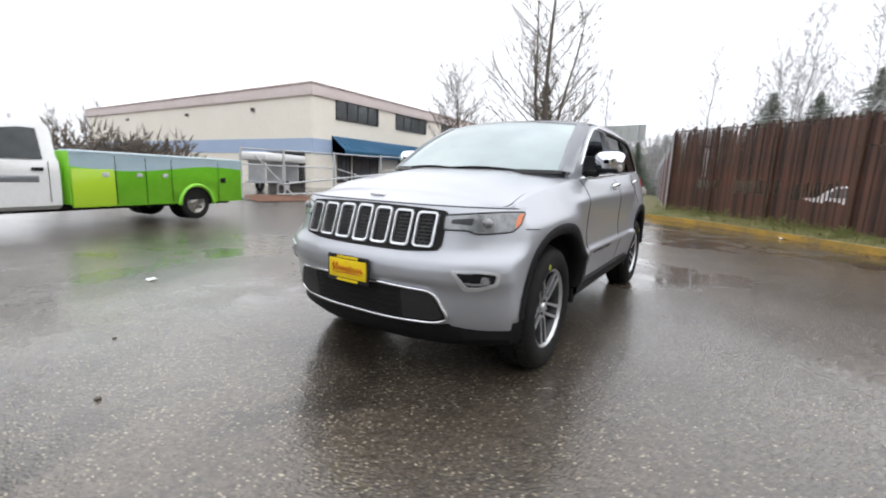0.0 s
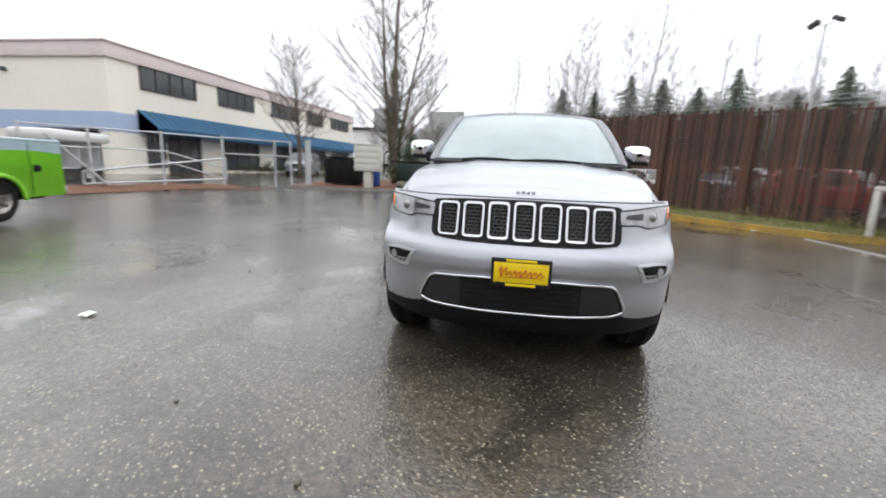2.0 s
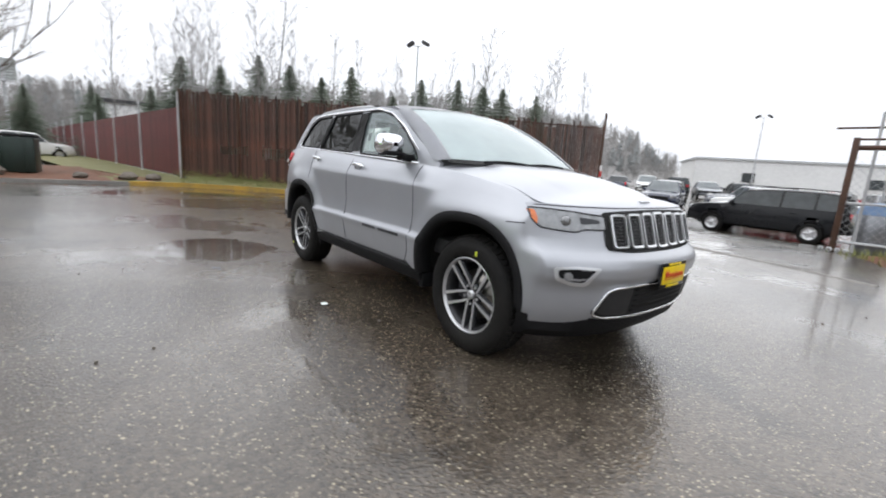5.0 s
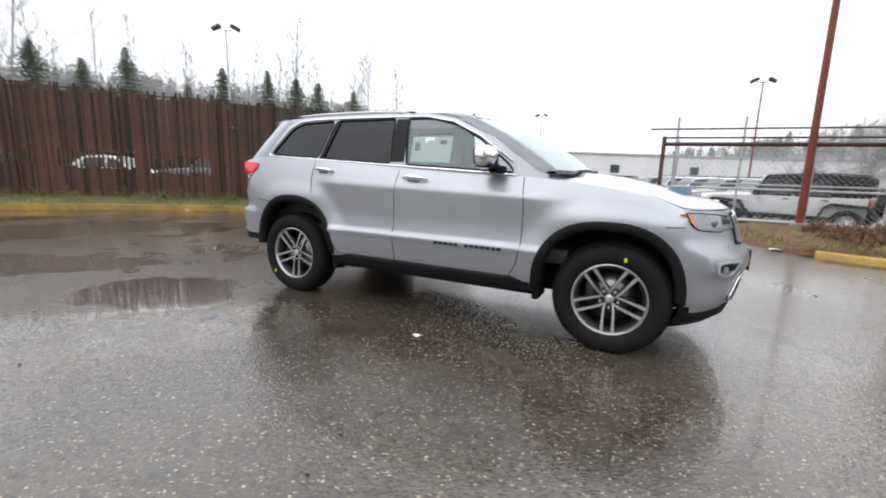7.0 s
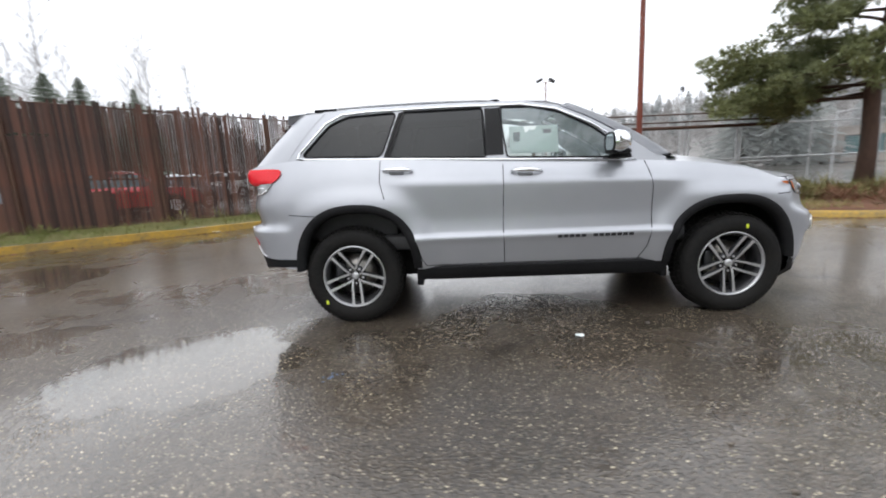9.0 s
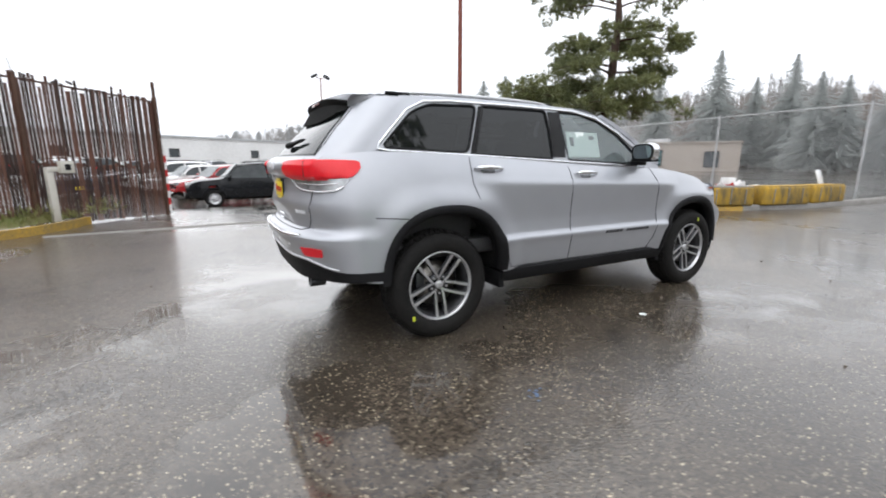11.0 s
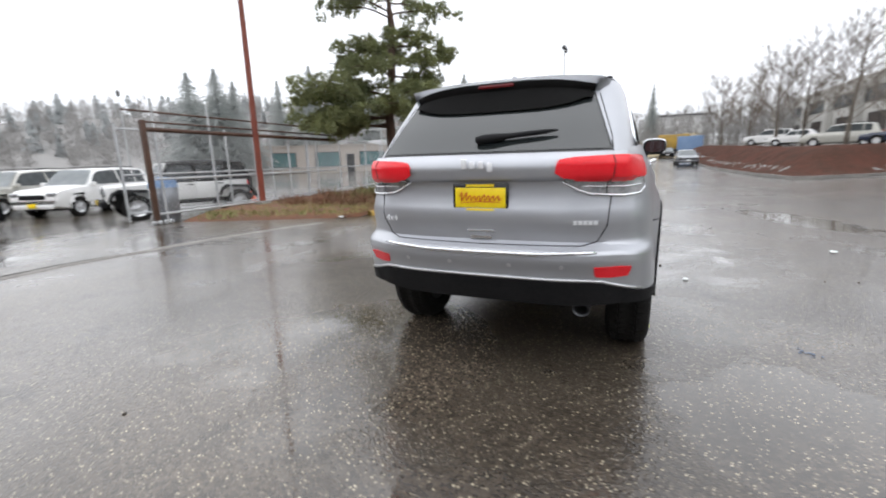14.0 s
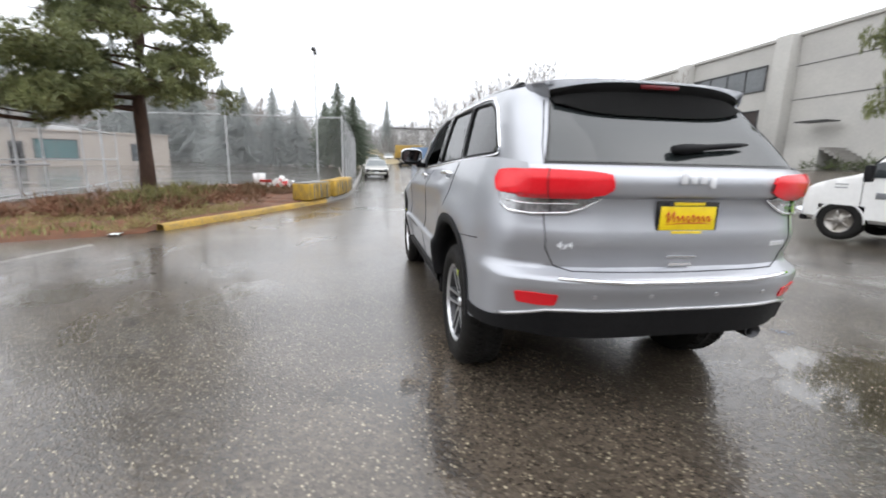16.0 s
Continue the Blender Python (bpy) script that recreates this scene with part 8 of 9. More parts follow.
def service_truck():
    """A white van cab with a green and pale blue service body. Front axle at the origin, front along +x."""
    zg = -0.03
    t = thing("service_truck", "white van-cab service truck with lime green and pale blue utility body", "truck", m=pose(2.87, -8.46, zg, 0, 0, 13.0) @ Matrix.Diagonal((0.9, 0.9, 0.9, 1)))
    W = 1.0
    prof = spline([(-1.50, 1.98), (-1.42, 2.04), (-0.95, 2.05), (-0.72, 1.98), (-0.30, 1.52), (-0.22, 1.44), (0.30, 1.29), (0.62, 1.16), (0.72, 1.0), (0.75, 0.8)])
    bm = bmesh.new()
    rows = []
    for i in range(40):
        x = -1.5 + 2.25 * i / 39
        tz = prof(x)
        w = W * (1 - 0.10 * max(0, (x - 0.2) / 0.55) ** 2)
        wc = w * (0.97 - 0.16 * max(0, tz - 1.40) / 0.65)
        pr = [(w * 0.86, 0.40), (w * 0.98, 0.48), (w, 0.75), (w, 1.10), (w * 0.985, min(1.30, tz - 0.04)), (wc * 0.5 + w * 0.49, min(1.40, tz - 0.03)), (wc, max(tz - 0.12, min(1.42, tz - 0.025))),
              (wc * 0.93, tz - 0.02), (wc * 0.5, tz + 0.01), (0, tz + 0.015)]
        rows.append([(x, y, z) for y, z in pr] + [(x, -y, z) for y, z in pr[-2::-1]])
    vs = grid(bm, rows)
    for f in bm.faces[:]:
        p = f.calc_center_median()
        if abs(p.y) > 0.7 and math.hypot(p.x, p.z - 0.36) < 0.46:
            bm.faces.remove(f)
    bm.faces.new(vs[0])
    bm.faces.new(vs[-1][::-1])
    bmesh.ops.recalc_face_normals(bm, faces=bm.faces)
    part("cab", bm, WHITEP, t, "white van cab", 38)
    for s in (1, -1):
        bm = bmesh.new()
        pts = [(-1.25, 1.33), (-0.42, 1.33), (-0.35, 1.40), (-0.72, 1.88), (-1.25, 1.90)]
        rows = [[(x, s * (W * (0.985 - 0.165 * max(0, z - 1.40) / 0.65) + 0.006), z) for z in (1.34, 1.62, hi)] for x, hi in ((-1.25, 1.90), (-1.0, 1.90), (-0.75, 1.86), (-0.55, 1.66), (-0.42, 1.63))]
        grid(bm, rows)
        bmesh.ops.solidify(bm, geom=bm.faces[:], thickness=0.006)
        part("door_window", bm, WINDARK, t)
        bm = bmesh.new()
        tube(bm, [(-1.32, s * 1.003, 0.55), (-1.32, s * 1.003, 1.3)], 0.006, 4)
        tube(bm, [(-0.32, s * 1.003, 0.72), (-0.30, s * 1.0, 1.3)], 0.006, 4)
        part("door_gap", bm, SEAM, t)
        part("door_handle", boxm((-1.15, s * 1.01, 1.16), (0.18, 0.03, 0.06), 0.01), BLACK, t)
        part("door_panel", boxm((-0.85, s * 1.004, 0.98), (0.62, 0.012, 0.12), 0.004), GREYP, t)
        for k in range(2):
            part("vent_slot", boxm((0.05, s * 0.998, 1.12 + 0.07 * k), (0.22, 0.02, 0.02), 0.004), GREYP, t)
        part("mirror", boxm((-0.45, s * 1.20, 1.42), (0.12, 0.22, 0.34), 0.04), BLACK, t)
        part("headlamp", boxm((0.70, s * 0.74, 0.95), (0.10, 0.26, 0.20), 0.03), CLEARLENS, t)
        plain_wheel(t, 0, s * 0.86, s, 0.41, 0.26, rim_m=DISC)
        plain_wheel(t, -4.39, s * 0.92, s, 0.41, 0.26, rim_m=DISC)
        plain_wheel(t, -4.39, s * 0.66, s, 0.41, 0.22, rim_m=DISC)
        bm = bmesh.new()
        tube(bm, [(0.44 * math.cos(a), s * 0.985, 0.38 + 0.44 * math.sin(a)) for a in [math.pi * i / 16 for i in range(17)]], 0.02, 6)
        part("arch_trim", bm, WHITEP, t)
    bm = bmesh.new()
    grid(bm, [[(x + 0.01, y * (0.86 - 0.10 * j / 4), prof(x) + 0.02) for y in (-1, -0.5, 0, 0.5, 1)] for j, x in enumerate((-0.36, -0.45, -0.54, -0.63, -0.70))])
    bmesh.ops.solidify(bm, geom=bm.faces[:], thickness=0.006)
    part("windscreen", bm, WINDARK, t)
    part("front_bumper", boxm((0.78, 0, 0.55), (0.16, 1.94, 0.20), 0.05), CHROME, t, "chrome front bumper")
    part("bumper_skirt", boxm((0.72, 0, 0.42), (0.14, 1.8, 0.12), 0.03), BLACK, t)
    part("grille", boxm((0.74, 0, 0.92), (0.08, 1.1, 0.24), 0.03), BLACK, t)
    # service body with the wheel cut-out, the upper stripe follows a wavy line
    def wave(x):
        return 1.24 + 0.07 * math.sin((x + 1.7) * 1.5) - 0.03 * (x + 3.5) * 0.3
    for s in (1, -1):
        for nm, mt, lo, hi in (("green_panel", LIME, lambda x: 0.42 if abs(x + 4.39) > 0.55 else 0.36 + math.sqrt(max(0.001, 0.5 ** 2 - min(0.499, abs(x + 4.39)) ** 2)), wave),
                               ("sky_panel", SKYPAINT, wave, lambda x: 1.50)):
            bm = bmesh.new()
            rows = []
            xs2 = sorted(set([-1.62 - 4.22 * i / 60 for i in range(61)]))
            grid(bm, [[(x, s * 1.08, lo(x)), (x, s * 1.08, (lo(x) + hi(x)) / 2), (x, s * 1.08, hi(x))] for x in xs2])
            bmesh.ops.solidify(bm, geom=bm.faces[:], thickness=0.02)
            part(nm, bm, mt, t, smooth=0)
        bm = bmesh.new()
        tube(bm, [(-4.39 + 0.49 * math.cos(a), s * 1.085, 0.37 + 0.49 * math.sin(a)) for a in [math.pi * i / 20 for i in range(21)]], 0.045, 8)
        part("arch_lip", bm, LIME, t, "rounded green fender lip")
        part("first_door", boxm((-2.03, s * 1.086, 0.81), (0.80, 0.014, 0.76), 0.004), YGREEN, t, "yellow-green locker door")
        for x in (-2.45, -3.1, -3.72, -5.05):
            bm = bmesh.new()
            tube(bm, [(x, s * 1.092, 0.46 if abs(x + 4.39) > 0.6 else 0.95), (x, s * 1.092, 1.46)], 0.007, 4)
            part("door_gap", bm, SEAM, t)
        for x in (-2.25, -2.95, -3.55):
            part("paddle_latch", boxm((x, s * 1.095, 1.08), (0.13, 0.02, 0.09), 0.01), GALV, t)
        part("fuel_cap", boxm((-5.2, s * 1.095, 0.98), (0.15, 0.02, 0.13), 0.02), BLACK, t)
        part("top_rail", boxm((-3.73, s * 0.93, 1.53), (4.22, 0.32, 0.05), 0.015), SKYPAINT, t)
    part("bed", boxm((-3.73, 0, 0.85), (4.20, 1.9, 0.5)), GREYP, t)
    part("tail_panel", boxm((-5.83, 0, 0.98), (0.05, 2.14, 1.04), 0.01), LIME, t)
    part("bulkhead", boxm((-1.63, 0, 1.0), (0.04, 2.14, 1.04), 0.01), LIME, t)
    part("rear_bumper", boxm((-5.95, 0, 0.52), (0.22, 1.9, 0.12), 0.02), GALV, t)
    # Chassis, enlarged and near black to stand for the shade under the truck.
    part("chassis", boxm((-2.6, 0, 0.46), (6.2, 1.5, 0.24), 0.02), DARKWELL, t)
    part("wheel_box", boxm((-4.39, 0, 0.66), (1.0, 2.06, 0.36), 0.05), DARKWELL, t)


service_truck()

# yard fence, trailer and bins on the far side
yf = thing("yard_fence", "battered galvanised temporary fence with bent rails", "fence")
YL = [(-6.4, -15.0), (-7.9, -14.2), (-9.7, -13.1), (-11.6, -12.0), (-13.6, -10.9), (-14.3, -10.5)]
for i, (x, y) in enumerate(YL):
    bm = bmesh.new()
    cyl(bm, (x, y, land(x, y) - 0.1), (x + 0.03 * (i % 2), y, 2.05), 0.045, n=8)
    part("post", bm, GALV, yf)
for i, (p, q) in enumerate(zip(YL, YL[1:])):
    for z0, z1 in (((1.98, 1.98), (1.35, 1.32)) if i != 2 else ((1.98, 1.95), (1.35, 0.75), (1.0, 0.3))):
        bm = bmesh.new()
        cyl(bm, (*p, z0), (*q, z1), 0.026, n=6)
        part("rail", bm, GALV, yf)
    if i in (0, 1):
        bm = bmesh.new()
        link_mesh(bm, p, q, 0.1, 1.95, 0.18, 0.0013)
        part("wire_mesh", bm, GALV, yf, "", 0)
gl = thing("fallen_gate", "bent steel gate leaning by the fence", "gate")
for p, q in (((-7.4, -14.0, 0.15), (-10.9, -11.4, 0.35)), ((-7.4, -14.0, 0.55), (-10.9, -11.4, 1.15)), ((-7.4, -14.0, 0.15), (-7.4, -14.0, 0.55)), ((-10.9, -11.4, 0.35), (-10.9, -11.4, 1.15)), ((-6.6, -14.3, 1.7), (-7.9, -13.6, 0.1))):
    bm = bmesh.new()
    cyl(bm, p, q, 0.035, n=8)
    part("tube", bm, GALV, gl)
bt = thing("boat_trailer", "small trailer with a white hull cover behind the fence", "trailer", m=pose(-9.8, -17.5, 0.05, 0, 0, 20))
part("cover", boxm((0, 0, 1.7), (3.6, 1.5, 0.4), 0.15), WHITEP, bt)
part("frame", boxm((0, 0, 0.5), (3.4, 0.9, 0.08), 0.01), GALV, bt)
for k in (-1.4, 0, 1.4):
    part("stand", boxm((k, 0, 1.0), (0.08, 0.9, 1.0), 0.01), GALV, bt)
for s in (1, -1):
    plain_wheel(bt, 0.2, s * 0.75, s, 0.30, 0.18)
scatter("yard_leaves", 1200, 9, [((-6.5, -13.6), (-12.5, -10.8), 0.5), ((-16.5, -18.9), (-46, -18.2), 0.6)], LEAFLITTER, "heaps of brown leaves by the yard fence", 0.04, 0.10)
strip("yard_bed", [(-5.5, -12.6), (-9.5, -12.2), (-11.5, -11.0)], [(-6.0, -14.6), (-10.0, -13.6), (-12.0, -12.0)], 0.02, 0.08, LEAFLITTER, "low heap of leaves and debris by the yard fence", rough=0.10)
mb = thing("mailbox_unit", "cream steel cluster mailbox on a post", "mailbox", m=pose(-14.35, -6.75, 0.1, 0, 0, 90))
part("cabinet", boxm((0, 0, 1.30), (1.20, 0.5, 1.15), 0.03), CREAMBOX, mb)
part("cap", boxm((0, 0, 1.90), (1.28, 0.56, 0.06), 0.02), CREAMBOX, mb)
part("pedestal", boxm((0, 0, 0.38), (0.36, 0.32, 0.8), 0.02), CREAMBOX, mb)
for k in range(4):
    part("door", boxm((0, -0.255, 0.90 + 0.26 * k), (1.08, 0.012, 0.235), 0.004), CREAMBOX, mb)
for x, y, mt, lb, sx, sz in ((-16.2, -8.6, BLACK, "black steel dumpster on the leaf-covered bed", 1.7, 1.35), (-16.6, -5.1, BINGREEN, "dark green dumpster beside the bare tree", 1.6, 1.25)):
    dp = thing("dumpster", lb, "dumpster", m=pose(x, y, 0.14, 0, 0, 88))
    part("tub", boxm((0, 0, sz * 0.45), (sx, 1.3, sz * 0.9), 0.05), mt, dp)
    part("lid", boxm((0, 0, sz * 0.94), (sx * 1.03, 1.36, 0.07), 0.02), BLACK, dp)
    for k in (-0.35, 0, 0.35):
        part("rib", boxm((k * sx, -0.67, sz * 0.45), (0.06, 0.05, sz * 0.8), 0.01), mt, dp)
rb = thing("recycling_bin", "blue wheeled recycling bin behind the mailbox", "bin", m=pose(-15.4, -6.9, 0.13))
part("tub", boxm((0, 0, 0.42), (0.55, 0.6, 0.85), 0.05), BINBLUE, rb)
part("lid", boxm((0, 0, 0.88), (0.6, 0.66, 0.07), 0.03), BINBLUE, rb)
mp_ = thing("marker_post", "grey steel post at the end of the yard fence", "post", m=pose(-14.2, -9.6, 0.1))
bm = bmesh.new()
cyl(bm, (0, 0, 0), (0, 0, 2.0), 0.13, n=12)
part("pipe", bm, GALV, mp_)
for x, y, s in ((-14.0, -2.0, 0.28), (-14.1, -1.3, 0.24), (-15.1, -5.3, 0.35), (-14.4, -3.2, 0.2)):
    bm = bmesh.new()
    bmesh.ops.create_icosphere(bm, subdivisions=2, radius=s, matrix=pose(x, y, 0.14 + s * 0.25) @ Matrix.Diagonal((1.3, 1.0, 0.6, 1)))
    rnd = random.Random(int(s * 100))
    for v in bm.verts:
        v.co += Vector((rnd.gauss(0, 1), rnd.gauss(0, 1), rnd.gauss(0, 1))) * s * 0.06
    tagged(part("boulder", bm, BARK, smooth=30), "dark grey boulder on the planting bed", "rock", "boulders by the kerb")
pp = thing("white_bucket", "white plastic bucket behind the yellow blocks", "bucket", m=pose(14.6, 5.6, 0.15))
bm = bmesh.new()
lathe(bm, [(0, 0.001), (0, 0.20), (0.55, 0.25), (0.55, 0.23), (0.06, 0.18)], 18, "Z")
part("tub", bm, WHITEP, pp)

# the far row of the lot
for i in range(18):
    mt, lb = ((BLACKP, "black"), (GREYP, "grey"), (WHITEP, "white"), (BLACKP, "black"), (NAVYP, "navy"), (REDP, "red"))[(0, 1, 0, 4, 2, 0, 1, 3, 2, 0, 5, 1)[i % 12]]
    x, y = -24.0 + 2.0 * i, 30.7 + 1.35 * i
    parked_car(lb + "_car", lb + " car in the long far row of the lot", mt, pose(x, y, land(x, y), 0, 0, -62 + 180 * (i % 2)), "suv" if i % 3 else "sedan", 4.5, 1.82, 1.68 if i % 3 else 1.46)


# ---- trees ----
def limb(bm, pts, r0, r1, n=4):
    k = len(pts)
    tube(bm, pts, [r0 + (r1 - r0) * i / (k - 1) for i in range(k)], n)


class Soup:
    """Loose faces gathered in lists, for crowns of many thin pieces."""

    def __init__(self):
        self.v, self.f = [], []

    def tri(self, *p):
        k = len(self.v)
        self.v += [tuple(q) for q in p]
        self.f.append(tuple(range(k, k + len(p))))

    def spike(self, a, b, r, r1=0.0):
        """A thin three-sided twig from a to b."""
        d = (b - a).normalized()
        s = d.cross(Vector((0.3, 0.5, 0.81)))
        s = (s if s.length > 0.1 else d.cross(Vector((1, 0, 0)))).normalized()
        t = d.cross(s)
        k = len(self.v)
        ring = [s, s * -0.5 + t * 0.87, s * -0.5 - t * 0.87]
        self.v += [tuple(a + q * r) for q in ring] + [tuple(b + q * r1) for q in ring]
        self.f += [(k + i, k + (i + 1) % 3, k + 3 + (i + 1) % 3, k + 3 + i) for i in range(3)]

    def mesh(self):
        me = bpy.data.meshes.new("crown")
        me.from_pydata(self.v, [], self.f)
        bm = bmesh.new()
        bm.from_mesh(me)
        bpy.data.meshes.remove(me)
        return bm


def bare_tree(seed, H, r, first=0.25, prim=26, reach=0.30, lift=0.9, kids=6, leaders=1, thin=0.006, twigs=5, top_taper=0.75):
    """A leafless tree: straight leaders, limbs that rise from them, branches and fine twigs. Returns wood and twigs."""
    rnd = random.Random(seed)
    wood, tw = bmesh.new(), Soup()

    def bend(p, d, L, n, wob, rise):
        out = [p.copy()]
        for _ in range(n):
            d = (d + Vector((rnd.gauss(0, wob), rnd.gauss(0, wob), rnd.gauss(rise, wob * 0.6)))).normalized()
            p = p + d * (L / n)
            out.append(p.copy())
        return out

    def at(pts, t):
        k = len(pts) - 1
        i = min(k - 1, int(t * k))
        return pts[i].lerp(pts[i + 1], t * k - i), (pts[i + 1] - pts[i]).normalized()

    for m in range(leaders):
        a = 6.283 * m / leaders + rnd.random()
        lean = Vector((math.cos(a), math.sin(a), 0)) * (0.0 if leaders == 1 else rnd.uniform(0.06, 0.16))
        hh = H * (1 if m == 0 else rnd.uniform(0.72, 0.95))
        stem = bend(Vector((0, 0, -0.1)), (Vector((0, 0, 1)) + lean).normalized(), hh, 8, 0.025, 0.02)
        limb(wood, stem, r * (1 if m == 0 else 0.7), r * 0.10, 7)
        for i in range(prim):
            t = first + (0.98 - first) * (i + rnd.random()) / prim
            p, d = at(stem, t)
            a = 2.4 * i + rnd.gauss(0, 0.4)
            side = Vector((math.cos(a), math.sin(a), 0))
            L = hh * reach * (1.0 - top_taper * (t - first) / (1 - first)) * rnd.uniform(0.7, 1.2)
            nd = (side + Vector((0, 0, lift * rnd.uniform(0.7, 1.3)))).normalized()
            r1 = max(thin * 2.0, r * 0.26 * (1.1 - t))
            br = bend(p, nd, L, 4, 0.07, 0.07)
            for q0, q1, f0 in zip(br, br[1:], (1, 0.8, 0.6, 0.42)):
                tw.spike(q0, q1, r1 * f0, r1 * (f0 - 0.18))
            for j in range(kids):
                p2, d2 = at(br, 0.2 + 0.8 * (j + rnd.random()) / kids)
                v = Vector((rnd.gauss(0, 1), rnd.gauss(0, 1), rnd.gauss(0, 0.6)))
                n2 = (d2 * 0.9 + v.normalized() * 0.75 + Vector((0, 0, 0.30))).normalized()
                L2 = L * rnd.uniform(0.25, 0.48)
                b2 = bend(p2, n2, L2, 2, 0.09, 0.06)
                for q0, q1, f0 in zip(b2, b2[1:], (1, 0.7)):
                    tw.spike(q0, q1, max(thin, r1 * 0.45 * f0), max(thin * 0.6, r1 * 0.3 * f0))
                for _ in range(twigs):
                    p3, d3 = at(b2, rnd.uniform(0.25, 1.0))
                    v = Vector((rnd.gauss(0, 1), rnd.gauss(0, 1), rnd.gauss(0, 0.7)))
                    tw.spike(p3, p3 + (d3 + v.normalized() * 0.7 + Vector((0, 0, 0.2))).normalized() * L2 * rnd.uniform(0.3, 0.7), thin, thin * 0.3)
    return wood, tw.mesh()


def plant(name, label, wood, twig, m, wm, tm, group=""):
    t = thing(name, label, "tree", group, m)
    part("trunk", wood, wm, t, smooth=60)
    tagged(part("crown", twig, tm, t, smooth=0), "fine bare branches", kind="stuff")
    return t


t1 = plant("bare_tree", "leafless spreading street tree before the cream building", *bare_tree(3, 7.6, 0.17, 0.20, 42, 0.50, 0.85, 9, 1, 0.007, 6, 0.5), pose(-22.8, -14.6, 0.1), BARK, TWIGS)
t2 = plant("bare_tree", "tall leafless tree with ivy on its trunk", *bare_tree(12, 13.8, 0.19, 0.12, 28, 0.32, 0.8, 8, 3, 0.0065, 6, 0.6), pose(-19.0, -6.9, 0.12), BARK, TWIGS)
rnd = random.Random(5)
bm = bmesh.new()
for _ in range(1500):
    z = rnd.uniform(0.3, 6.0)
    a = rnd.uniform(0, 6.283)
    rr = (0.22 - 0.02 * z) + abs(rnd.gauss(0, 0.10 + 0.04 * max(0, 3 - abs(z - 3))))
    m = pose(rr * math.cos(a), rr * math.sin(a), z, rnd.uniform(0, 90), rnd.uniform(0, 90), rnd.uniform(0, 360))
    s = rnd.uniform(0.04, 0.09)
    bm.faces.new([bm.verts.new(m @ Vector(c)) for c in ((-s, 0, 0), (0, -s * 0.8, 0), (s, 0, 0.01), (0, s * 0.8, 0))])
tagged(part("ivy", bm, IVY, t2, "dark green ivy on the trunk", 0), kind="stuff")
tall = [plant("birch", "tall thin leafless tree behind the fence", *bare_tree(20 + i, 13.5 + 1.5 * i, 0.10, 0.20, 28, 0.20 + 0.03 * i, 1.25, 6, 1 if i < 2 else 2, 0.010, 5, 0.7), pose(0, 0, -60), PALEBARK, BIRCHTWIG, "bare trees behind the fence") for i in range(3)]
rnd = random.Random(31)
spots = []
for i in range(22):
    az = radians(124 + 54 * (i + rnd.random() * 0.8) / 22)
    d = rnd.uniform(60, 76)
    spots.append((d * math.cos(az), d * math.sin(az)))
spots += [(-58, -1), (-50, 6), (-64, -14), (-70, 10), (-47, 12), (-80, -22)]
for i, (x, y) in enumerate(spots):
    m = pose(x, y, land(x, y) - 0.2, rnd.uniform(-2, 2), rnd.uniform(-2, 2), rnd.uniform(0, 360)) @ Matrix.Diagonal((*[rnd.uniform(1.0, 1.4)] * 3, 1))
    o = tall[i % 3]
    if i < 3:
        o.matrix_basis = m
    else:
        c = copy_thing(o, m)
        s = m.to_scale()[0]
        c.matrix_basis = m
small = [plant("bare_tree", "leafless tree with dense twigs above the bank", *bare_tree(40 + i, 5.4, 0.12, 0.2, 30, 0.50, 0.8, 8, 1, 0.009, 6, 0.5), pose(0, 0, -60), BARK, TWIGS, "bare trees on the bank") for i in range(2)]
for i, (x, y, k) in enumerate(((29, -14.6, 0.95), (35, -14.4, 1.45), (43, -14.2, 1.5), (52, -14.4, 1.55), (62, -14, 1.5), (26, -21, 1.05), (74, -13, 1.7), (-44, -9.5, 1.0), (-46, -16, 1.1))):
    m = pose(x, y, land(x, y), 0, 0, 70 * i) @ Matrix.Diagonal((k, k, k, 1))
    if i < 2:
        small[i].matrix_basis = m
    else:
        copy_thing(small[i % 2], m).matrix_basis = m


